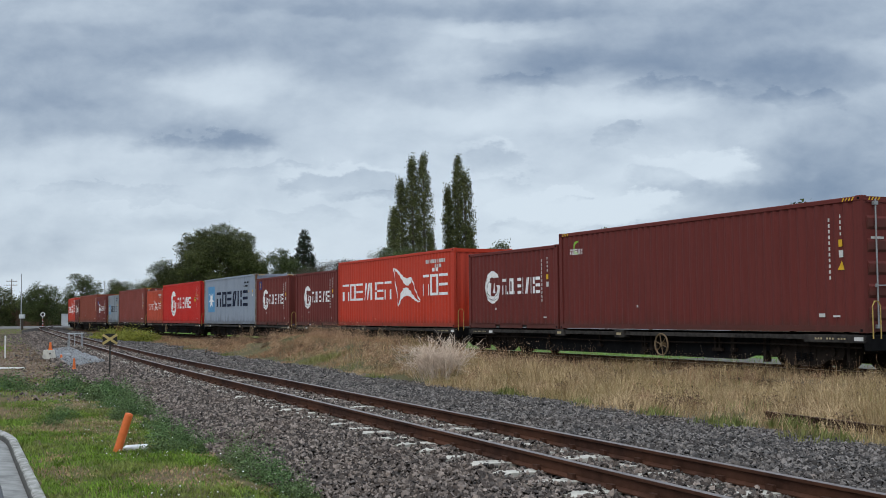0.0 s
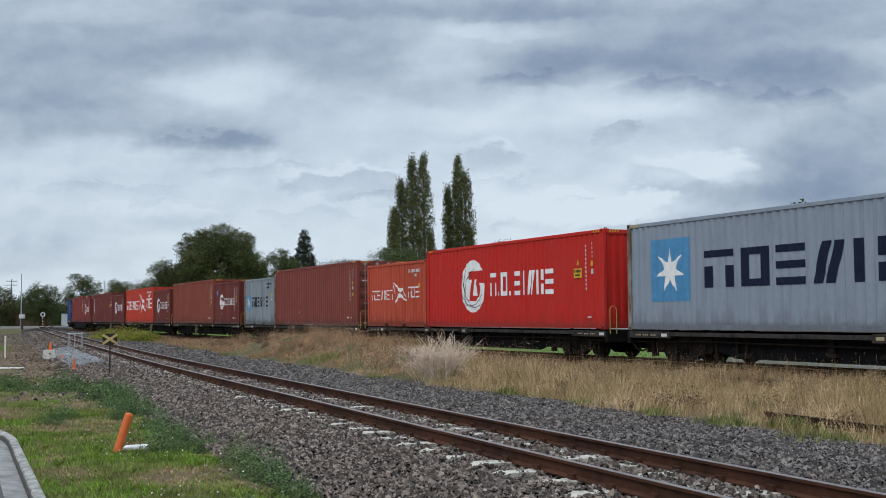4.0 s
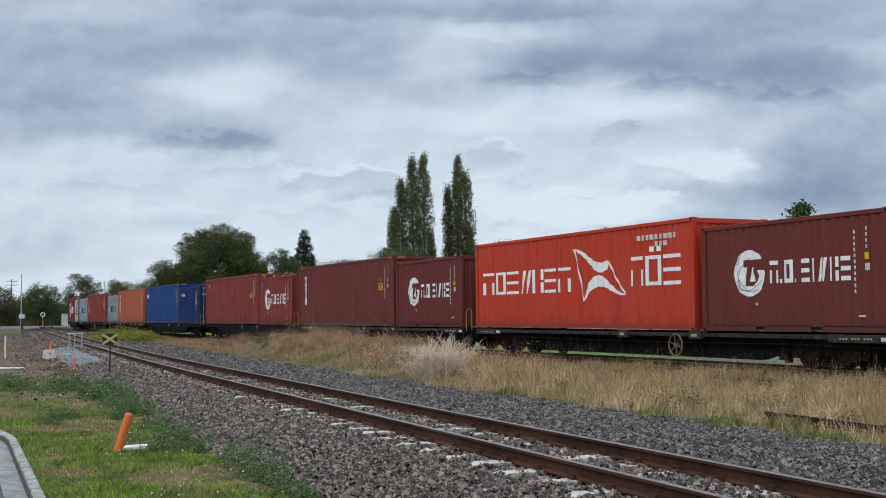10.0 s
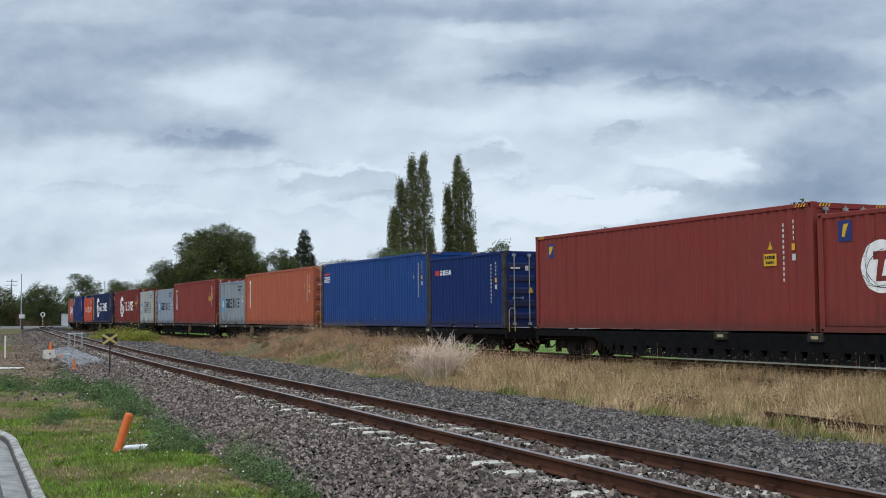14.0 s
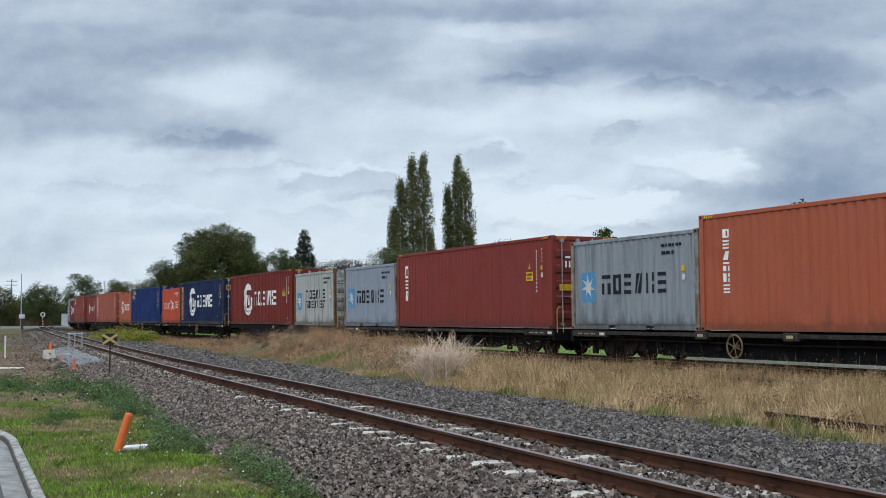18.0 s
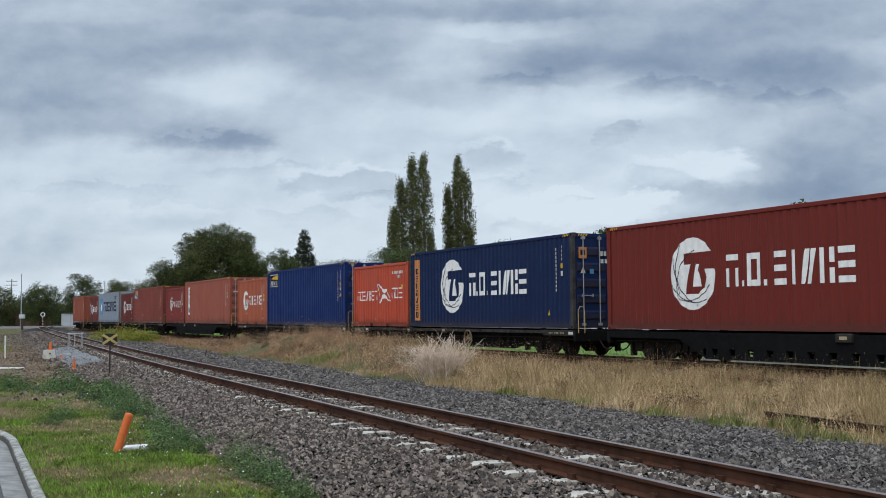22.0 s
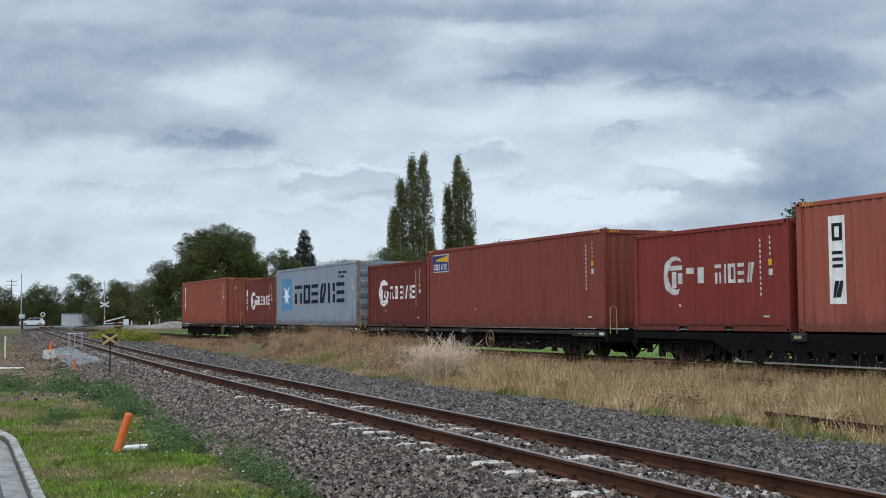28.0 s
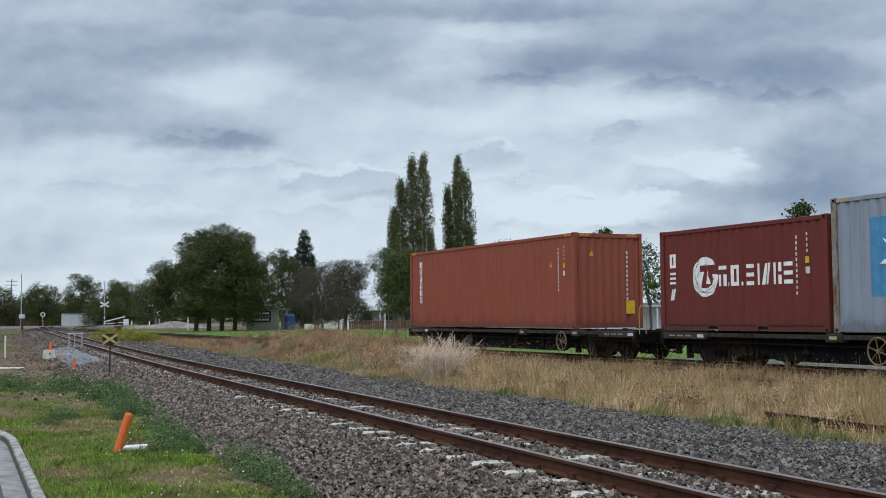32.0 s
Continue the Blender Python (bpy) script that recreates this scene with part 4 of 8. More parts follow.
def side_marks(kind, L, H):
    """What is painted on a side: (part name, label, outlines, material)."""
    out = []
    add = lambda n, lab, polys, m: out.append((n, lab, polys, m))
    small = L < 8
    TSW = (1, 0.3, 1, 0.3, -0.25, 0.9, 0.55, 1, 0.9, 1)
    if kind == "globe":
        add("logo", "round white logo", globe_logo(1.76, 1.38, 0.55), M_WHITE)
        add("logo_lines", "thin dark sweeping lines", logo_lines(1.76, 1.38, 0.55), M_CHARCOAL)
        add("lettering", "white block lettering", blocks(2.44, 5.0, 1.12, 1.64, TSW), M_WHITE)
    if kind == "globe_tag":
        add("logo", "round white logo", globe_logo(1.95, 1.38, 0.48), M_WHITE)
        add("logo_lines", "thin dark sweeping lines", logo_lines(1.95, 1.38, 0.48), M_CHARCOAL)
        add("lettering", "white block lettering", blocks(2.58, 4.86, 1.17, 1.6, TSW), M_WHITE)
        add("label", "pale blue rounded label", [rect(0.72, 1.78, 1.02, 2.12)], M_LABELBLUE)
        add("label_mark", "white label mark", [rect(0.78, 1.92, 0.96, 2.0)], M_OFFWHITE)
    if kind == "globe_high":
        add("logo", "round white logo", globe_logo(1.84, 1.35, 0.5), M_WHITE)
        add("logo_lines", "thin dark sweeping lines", logo_lines(1.84, 1.35, 0.5), M_CHARCOAL)
        add("lettering", "white block lettering", blocks(2.32, 4.98, 1.1, 1.6, TSW), M_WHITE)
        add("upright_lettering", "white upright lettering", upright_row(0.40, 0.66, ((1.62, 1.98), (1.2, 1.5), (0.78, 1.08))), M_WHITE)
    if kind == "globe_large":
        add("logo", "large round white logo", globe_logo(3.85, 1.45, 0.92), M_WHITE)
        add("logo_lines", "thin dark sweeping lines", logo_lines(3.85, 1.45, 0.92), M_CHARCOAL)
        add("lettering", "large white block lettering", blocks(5.1, 9.4, 1.08, 1.86, TSW), M_WHITE)
    if kind == "globe_faded":
        add("logo", "worn round white logo", [ring_poly(1.8, 1.42, 0.5, 0.38, 0.08, 0.02, 60, 290), rect(1.55, 1.56, 2.1, 1.68), rect(1.7, 1.1, 1.85, 1.52), rect(1.95, 1.2, 2.1, 1.48)], M_OFFWHITE)
        add("lettering", "patchy white block lettering", [rect(2.3, 1.45, 2.6, 1.6), rect(2.75, 1.2, 2.98, 1.6)] + blocks(3.4, 4.9, 1.17, 1.64, (0.9, 0.55, 1, 0.9, 1)), M_OFFWHITE)
    if kind == "bird40":
        add("lettering", "white serif-like block lettering", blocks(0.5, 6.3, 1.12, 1.86, (1.1, 0.9, 1.1, 0.9, 0.9, 0.9, 1), 0.86, 0.2), M_WHITE)
        add("logo", "white winged flag logo", bird_logo(6.45, 9.15, 0.82, 2.38), M_WHITE)
        add("lettering", "white block lettering", blocks(9.35, 11.7, 1.2, 2.0, (0.85, 1, 1.05), 0.86, 0.2) + [rect(10.3, 2.1, 10.46, 2.24), rect(10.62, 2.1, 10.78, 2.24)], M_WHITE)
        add("plate", "white number label", small_blocks(9.7, 11.5, 2.42, 2.56, 9) + small_blocks(10.5, 11.1, 2.24, 2.37, 3), M_OFFWHITE)
    if kind == "bird20":
        add("lettering", "white block lettering", blocks(0.4, 2.75, 1.1, 1.5, (1.1, 0.9, 1.1, 0.9, 0.9, 0.9, 1), 0.82, 0.2), M_WHITE)
        add("logo", "white winged flag logo", bird_logo(2.8, 4.25, 0.95, 1.78), M_WHITE)
        add("lettering", "white block lettering", blocks(4.3, 5.45, 1.15, 1.58, (1, 1, 1.05), 0.82, 0.2), M_WHITE)
        add("plate", "white number label", small_blocks(4.4, 5.6, 2.14, 2.26, 7) + small_blocks(4.9, 5.3, 1.98, 2.08, 3), M_OFFWHITE)
    if kind == "star40":
        add("blue_panel", "sky blue square panel", [rect(1.05, 0.76, 2.72, 2.4)], M_SKYBLUE)
        add("star", "white seven-pointed star", [star(1.9, 1.57, 0.64)], M_WHITE)
        add("lettering", "bold navy block lettering", blocks(3.2, 10.6, 1.08, 2.0, (1.15, 1, 0.95, 1, 1, 1), 0.8), M_NAVY)
        add("code", "small dark number codes", small_blocks(9.6, 10.9, 2.4, 2.5, 7) + small_blocks(9.6, 10.5, 2.2, 2.3, 4), M_CHARCOAL)
    if kind in ("star20", "star20_dirty", "star20_two"):
        add("blue_panel", "faded sky blue square panel", [rect(0.45, 0.78, 1.2, 1.62) if kind == "star20_two" else rect(0.55, 0.8, 1.25, 1.66)], M_SKYBLUE)
        add("star", "white seven-pointed star", [star(0.83, 1.2, 0.36) if kind == "star20_two" else star(0.9, 1.23, 0.37)], M_OFFWHITE)
        if kind == "star20_two":
            add("lettering", "charcoal block lettering", blocks(1.75, 4.75, 1.3, 1.72, (1.15, 1, 0.95, 1, 1, 1), 0.72), M_CHARCOAL)
            add("lettering", "charcoal block lettering", blocks(1.8, 4.8, 0.85, 1.2, (1, 1, 1, 1, 1, 1, 1), 0.66), M_CHARCOAL)
        else:
            add("lettering", "dark block lettering", blocks(1.55, 4.75, 1.0, 1.55, (1.15, 1, 0.95, 1, 1, 1), 0.72), M_CHARCOAL)
        add("code", "small dark number codes", small_blocks(4.5, 5.4, 2.2, 2.28, 6) + small_blocks(4.5, 5.1, 2.0, 2.09, 3), M_CHARCOAL)
    if kind == "upright3":
        add("upright_lettering", "white upright lettering", upright_row(0.82, 1.08, ((1.92, 2.4), (1.5, 1.84), (1.02, 1.42))), M_WHITE)
    if kind == "upright6":
        add("upright_lettering", "white upright lettering", upright_row(0.9, 1.14, [(2.28 - 0.27 * z, 2.49 - 0.27 * z) for z in range(6)], 0.36), M_WHITE)
    if kind == "panel3":
        add("white_panel", "white upright panel", [rect(0.95, 0.62, 1.45, 2.52)], M_WHITE)
        add("lettering", "black upright blocks", upright_row(1.04, 1.36, ((1.98, 2.36), (1.4, 1.76), (0.76, 1.12)), 0.34), M_CHARCOAL)
    if kind == "globe_blue":
        add("logo", "large round white logo", globe_logo(3.85, 1.5, 0.97), M_WHITE)
        add("logo_lines", "thin dark sweeping lines", logo_lines(3.85, 1.5, 0.97), M_CHARCOAL)
        add("lettering", "large white block lettering", blocks(5.2, 9.4, 1.12, 1.92, TSW), M_WHITE)
        add("orange_panel", "orange upright panel", [rect(0.55, 0.25, 0.98, 2.6)], M_TAN)
        add("lettering", "dark upright marks", upright_row(0.64, 0.89, [(0.36 + 0.28 * k, 0.58 + 0.28 * k) for k in range(7)], 0.34), M_CHARCOAL)
    if kind in ("beacon", "beacon_blue"):
        add("logo_panel", "navy and yellow logo panel", [rect(0.55, 2.08, 1.85, 2.66)], M_LABELDARK if kind == "beacon" else M_CHARCOAL)
        add("logo_border", "pale logo border", [rect(0.51, 2.04, 1.89, 2.075), rect(0.51, 2.665, 1.89, 2.7), rect(0.51, 2.075, 0.545, 2.665), rect(1.855, 2.075, 1.89, 2.665)], M_OFFWHITE)
        add("logo_beam", "yellow fan-shaped beam", [[(0.85, 2.52), (1.84, 2.65), (1.84, 2.4), (0.85, 2.46)]], M_YELLOW)
        add("lettering", "white block lettering", blocks(0.62, 1.78, 2.13, 2.34, (1, 1, 1, 1, 1, 1), 0.7), M_WHITE)
    if kind == "flag_and_globe":
        add("logo", "round white logo", globe_logo(1.76, 1.38, 0.55), M_WHITE)
        add("logo_lines", "thin dark sweeping lines", logo_lines(1.76, 1.38, 0.55), M_CHARCOAL)
        add("lettering", "white block lettering", blocks(2.44, 5.0, 1.12, 1.64, TSW), M_WHITE)
        add("label", "blue and yellow label", [rect(0.62, 1.95, 0.98, 2.4)], M_LABELDARK)
        add("label_mark", "yellow and white label mark", [[(0.7, 2.05), (0.8, 2.05), (0.92, 2.32), (0.74, 2.32)]], M_YELLOW)
    if kind == "flag40":
        add("label", "blue and yellow label", [rect(0.72, 2.18, 1.1, 2.62)], M_LABELDARK)
        add("label_mark", "yellow label mark", [[(0.8, 2.28), (0.9, 2.28), (1.02, 2.54), (0.84, 2.54)]], M_YELLOW)
    if kind == "oval":
        add("logo", "green and white swirl logo", [ring_poly(1.0, 2.42, 0.2, 0.15, 0.03, 0.0, 60, 300)], M_GREEN)
        add("lettering", "small white lettering", blocks(0.62, 1.28, 2.22, 2.38, (1, 1, 1, 1, 1), 0.8), M_WHITE)
    if kind == "red_flash":
        add("logo_stripe", "red slanting stripe", [[(0.32, 2.34), (1.12, 2.4), (1.12, 2.48), (0.32, 2.42)]], M_RED)
        add("lettering", "white block lettering", blocks(0.32, 1.08, 2.02, 2.28, (1, 1, 0.8), 0.84), M_WHITE)
    if kind == "word20":
        add("lettering", "small white lettering", blocks(0.95, 1.95, 1.92, 2.1, (1, 1, 1, 1), 0.85), M_WHITE)
        add("logo_stripe", "red lettering block", [rect(0.6, 1.92, 0.93, 2.1)], M_RED)
    if kind != "bird20" and kind != "bird40" and not kind.startswith("star"):
        add("code", "white upright number codes", marks_near_end(L, H), M_OFFWHITE)
    # yellow safety labels by the right corner
    if kind in ("globe_large", "globe_blue", "upright3", "flag40", "upright6", "star40", "red_flash"):
        add("warning_label", "yellow warning triangle", [tri(L - 1.5, 1.9 if kind != "globe_blue" else 0.42, 0.2)], M_YELLOW)
    if kind in ("beacon_blue", "bare", "oval"):
        add("warning_label", "yellow warning triangle", [tri(L - 0.72, H - 1.55, 0.2)], M_YELLOW)
    if not kind.startswith("bird"):
        add("plate_label", "small pale data label", [rect(L - 0.68, H - 1.28, L - 0.56, H - 1.13)], M_OFFWHITE)
    if kind in ("bare", "globe_tag", "oval"):
        add("plate_label", "small white corner label", [rect(L - 1.3, 0.34, L - 1.14, 0.42)], M_OFFWHITE)
    if kind in ("globe_large", "upright3", "flag40"):
        add("warning_label", "yellow caution plate", [rect(L - 1.60, 1.52, L - 1.20, 1.80)], M_YELLOW)
        add("code", "dark marks on the plate", small_blocks(L - 1.57, L - 1.23, 1.68, 1.76, 6) + small_blocks(L - 1.54, L - 1.26, 1.57, 1.63, 6), M_CHARCOAL)
    if kind not in ("bird40",):
        add("number_label", "small yellow label", [rect(L - 0.68, H - 1.05, L - 0.58, H - 0.9)], M_YELLOW)
    if kind in ("globe", "globe_tag", "globe_large", "bare", "oval", "globe_faded", "beacon", "flag_and_globe"):
        add("scuff", "pale scuff mark", [rect(L * 0.33, 0.62, L * 0.33 + 0.06, 0.68), rect(L - 0.9, 0.34, L - 0.68, 0.38)], M_OFFWHITE)
    return out


def container(name, L, H, mat, marks, end, label, post_mat=None, end_marks=()):
    """A shipping container: left bottom corner of its near side at (0, -CW/2, 0)."""
    root = thing(name, Matrix(), label, "container", "containers on the train")
    post_mat = post_mat or mat
    k = (L, H, mat.name, post_mat.name)
    P = lambda nm, fn, m, lab="": part(nm, cached((nm, k, m.name), lambda: fn().mesh(nm, m)), m, root, lab)
    P("side_panel", lambda: side_sheet(L, H), mat)
    far = P("side_panel", lambda: side_sheet(L, H), mat)
    far.matrix_basis = Matrix.Translation((L, 0, 0)) @ pose(0, 0, 0, 0, 0, 180)

    def roof():
        mb = MB()
        xs = breaks(0.1, L - 0.1)
        vs = []
        for x in xs:
            z = H - 0.03 - 0.55 * corrugation(x)
            vs += [(x, -CW / 2 + 0.06, z), (x, CW / 2 - 0.06, z)]
        return mb.add(vs, [(2 * i, 2 * i + 2, 2 * i + 3, 2 * i + 1) for i in range(len(xs) - 1)])

    P("roof_panel", roof, mat)
    P("floor", lambda: MB().box(0.1, L - 0.1, -CW / 2 + 0.08, CW / 2 - 0.08, 0.05, 0.16), M_FLOOR)

    def bottom_rail():
        mb = MB()
        if L < 8:
            for a, b in ((0.16, 1.95), (2.3, L - 2.3), (L - 1.95, L - 0.16)):
                mb.box(a, b, -CW / 2 + 0.01, -CW / 2 + 0.055, 0.012, 0.16)
            mb.box(0.16, L - 0.16, -CW / 2 + 0.01, -CW / 2 + 0.05, 0.125, 0.16)
        else:
            mb.box(0.16, L - 0.16, -CW / 2 + 0.01, -CW / 2 + 0.055, 0.03, 0.16)
        return mb

    P("bottom_rail", bottom_rail, mat)
    b = P("bottom_rail", bottom_rail, mat)
    b.matrix_basis = far.matrix_basis
    top = lambda: MB().bevel_box(0.15, L - 0.15, -CW / 2 + 0.002, -CW / 2 + 0.075, H - 0.115, H - 0.012, 0.01)
    P("top_rail", top, mat)
    b = P("top_rail", top, mat)
    b.matrix_basis = far.matrix_basis
    for x, rz in ((0, 0), (L, 180)):
        for sy in (-1, 1):
            def post():
                return MB().prism([(0.0, 0.1), (0.16, 0.1), (0.16, H - 0.1), (0.0, H - 0.1)], -CW / 2 + 0.004, -CW / 2 + 0.1)

            def fitting(z):
                mb = MB()
                mb.bevel_box(-0.004, 0.174, -CW / 2 - 0.003, -CW / 2 + 0.16, z, z + 0.118, 0.012)
                return mb
            o = P("corner_post", post, post_mat)
            o.matrix_basis = Matrix.Translation((x, 0, 0)) @ Matrix.Diagonal((1 if x == 0 else -1, -sy, 1, 1))
            for z in (0.0, H - 0.118):
                q = part("corner_fitting", cached(("fit", z, post_mat.name), lambda: fitting(z).mesh("corner_fitting", post_mat)), post_mat, root)
                q.matrix_basis = o.matrix_basis
                part("slot", cached(("slot", z), lambda: MB().prism([(0.05, z + 0.03), (0.12, z + 0.03), (0.12, z + 0.085), (0.05, z + 0.085)], -CW / 2 - 0.0045, -CW / 2 - 0.0032).mesh("slot", M_BLACK)), M_BLACK, q)
    for x, sx in ((0, -1), (L, 1)):
        m = Matrix.Translation((x, 0, 0)) @ Matrix.Diagonal((sx, 1, 1, 1))
        o = P("end_header", lambda: MB().box(-0.09, -0.01, -CW / 2 + 0.1, CW / 2 - 0.1, H - 0.14, H - 0.02), mat)
        o.matrix_basis = m
        o = P("end_sill", lambda: MB().box(-0.09, -0.01, -CW / 2 + 0.1, CW / 2 - 0.1, 0.03, 0.17), mat)
        o.matrix_basis = m
        if (sx > 0) == (end == "door"):
            for y0, y1 in ((-CW / 2 + 0.11, -0.01), (0.01, CW / 2 - 0.11)):
                d = P("door" if y0 < -0.5 else "door", lambda: door_sheet(H, -0.55, 0.55), mat)
                d.matrix_basis = m @ Matrix.Translation((0, (y0 + y1) / 2, 0))
                for q in range(5):
                    part("rib", cached(("rib", H, mat.name), lambda: door_rib(H, -0.55, 0.55).mesh("rib", mat)), mat, d).matrix_basis = Matrix.Translation((0, 0, 0.26 + q * (H - 0.5) / 5))
                for ry in (-0.3, 0.28):
                    rod = lambda: MB().tube([(0.035, ry, 0.1), (0.035, ry, H - 0.08)], 0.018, 6).box(0.0, 0.06, ry - 0.06, ry + 0.06, 0.1, 0.18).box(0.0, 0.06, ry - 0.06, ry + 0.06, H - 0.2, H - 0.12)
                    part("lock_rod", cached(("rod", H, ry), lambda: rod().mesh("lock_rod", M_ROD)), M_ROD, d)
                part("door_handle", cached(("hnd", H), lambda: MB().box(0.02, 0.045, -0.34, 0.03, 0.99, 1.015).box(0.02, 0.055, 0.0, 0.04, 0.96, 1.05).box(0.02, 0.055, -0.36, -0.31, 0.965, 1.035).mesh("door_handle", M_ROD)), M_ROD, d)
        else:
            o = P("end_panel", lambda: end_sheet(H), mat)
            o.matrix_basis = m
    if H > 2.7:
        def hazard():
            mb = MB()
            for i in range(4):
                for x in (0.2, L - 0.55):
                    a = x + 0.09 * i
                    y = -CW / 2 - 0.002
                    mb.add([(a, y, H - 0.1), (a + 0.04, y, H - 0.1), (a + 0.08, y, H - 0.03), (a + 0.04, y, H - 0.03)], [(0, 1, 2, 3)])
                for y in (-CW / 2 + 0.2, CW / 2 - 0.55):
                    a = y + 0.09 * i
                    x = L - 0.006
                    mb.add([(x, a, H - 0.1), (x, a + 0.04, H - 0.1), (x, a + 0.08, H - 0.03), (x, a + 0.04, H - 0.03)], [(0, 1, 2, 3)])
            return mb
        if marks not in ("bird40",):
            part("hazard_stripes", cached(("hz", L, H), lambda: hazard().mesh("hazard_stripes", M_YELLOW)), M_YELLOW, root, "yellow height warning stripes")["kind"] = "stuff"
    for i, (nm, lab, polys, m) in enumerate(side_marks(marks, L, H)):
        o = part(nm, cached(("mark", marks, L, H, i), lambda: decal(polys, lift=0.0035 * i).mesh(nm, m)), m, root, lab)
        if nm in ("code", "scuff", "plate", "lettering", "upright_lettering", "logo_lines"):
            tagged(o, kind="stuff")
    for i, (nm, lab, polys, m) in enumerate(end_marks):
        o = part(nm, decal(polys, True, 0.0025 * i).mesh(nm, m), m, root, lab)
        if nm in ("code", "lettering"):
            tagged(o, kind="stuff")
        o.matrix_basis = Matrix.Translation((L, 0, 0))
    return root


def bogie(parent, x, wheels, mirror=1):
    b = part("bogie", cached("bogie_frame", lambda: (
        MB().box(-0.16, 0.16, -0.95, 0.95, 0.36, 0.62)).mesh("bogie", M_DIRT)), M_DIRT, parent, "dusty black bogie")
    b.matrix_basis = Matrix.Translation((x, 0, 0))

    def frame_side(sy):
        mb = MB()
        y0, y1 = sy * 0.86 - 0.07, sy * 0.86 + 0.07
        mb.prism([(-1.2, 0.42), (-1.14, 0.26), (-0.76, 0.26), (-0.46, 0.1), (0.46, 0.1), (0.76, 0.26), (1.14, 0.26), (1.2, 0.42), (1.16, 0.62), (0.6, 0.74), (-0.6, 0.74), (-1.16, 0.62)], y0, y1)
        for k in (-1.32, 1.32, 0.3, -0.3):
            mb.box(k - 0.05, k + 0.05, y0 - 0.02, y1, 0.14, 0.7)
        mb.box(-1.4, 1.4, y0 + 0.02, y1 - 0.02, 0.6, 0.7)
        for k in (-1, 1):
            mb.lathe([(0.11, y0 - 0.05), (0.11, y1 + 0.05)], 10, Matrix.Translation((k * 0.86, 0, 0.42)), "y")
        return mb
    for sy in (-1, 1):
        s = part("side_frame", cached(("sf", sy), lambda: frame_side(sy).mesh("side_frame", M_DIRT)), M_DIRT, b)
        for q in (-0.2, 0.0, 0.2):
            part("spring", cached(("spr", sy), lambda: one_spring(sy).mesh("spring", M_BLACK)), M_BLACK, b).matrix_basis = Matrix.Translation((q, 0, 0))
    for k in (-1, 1):
        w = part("wheelset", cached("wheelset", wheelset_mesh), M_WHEEL, b)
        w.matrix_basis = Matrix.Translation((k * 0.86, 0, 0.42))
        wheels.append(w)
    return b


def one_spring(sy):
    """A coil spring in the side frame."""
    pts = [(0.075 * math.cos(k * 1.05), sy * 0.95 + 0.03 * math.sin(k * 1.05), 0.2 + 0.0075 * k) for k in range(28)]
    return MB().tube(pts, 0.014, 4)


def wheelset_mesh():
    mb = MB()
    mb.lathe([(0.07, -0.86), (0.07, 0.86)], 10, None, "y")
    for sy in (-1, 1):
        y = sy * 0.57
        mb.lathe([(0.12, y - 0.06), (0.34, y - 0.03), (0.36, y - 0.065), (0.42, y - 0.065), (0.42, y + 0.03), (0.445, y - sy * 0.05), (0.445, y - sy * 0.075), (0.36, y + 0.06), (0.33, y + 0.02), (0.12, y + 0.05)], 20, None, "y")
        for a in range(3):
            mb.box(-0.03, 0.03, y - 0.05, y + 0.05, 0.14, 0.32, pose(0, 0, 0, 0, a * 120, 0))
    return mb.mesh("wheelset", M_WHEEL)


def hand_wheel(parent, x, mat):
    """A spoked brake wheel on the wagon's side."""
    R, n = 0.28, 28
    ring = lambda: MB().tube([(R * math.cos(2 * math.pi * k / n), 0, R * math.sin(2 * math.pi * k / n)) for k in range(n + 1)], 0.022, 6, False).mesh("brake_wheel", mat)
    o = part("brake_wheel", cached(("bw", mat.name), ring), mat, parent, "ochre spoked hand-brake wheel")
    o.matrix_basis = Matrix.Translation((x, -1.2, 0.48))
    part("hub", cached(("bwh", mat.name), lambda: MB().lathe([(0.05, -0.02), (0.05, 0.12)], 10, None, "y").mesh("hub", mat)), mat, o)
    for k in range(6):
        sp = part("spoke", cached(("bws", mat.name), lambda: MB().tube([(0.03, 0, 0), (R, 0, 0)], 0.012, 5).mesh("spoke", mat)), mat, o)
        sp.matrix_basis = pose(0, 0, 0, 0, 60 * k + 17, 0)
    return o


def decal_bars(x, top):
    """A row of small stencilled bars on a deck plate."""
    mb = MB()
    for k in range(11):
        if k not in (3, 7):
            a = x + 0.35 + 0.085 * k
            mb.box(a, a + 0.05, -1.2035, -1.2005, top - 0.13, top - 0.09)
    return mb


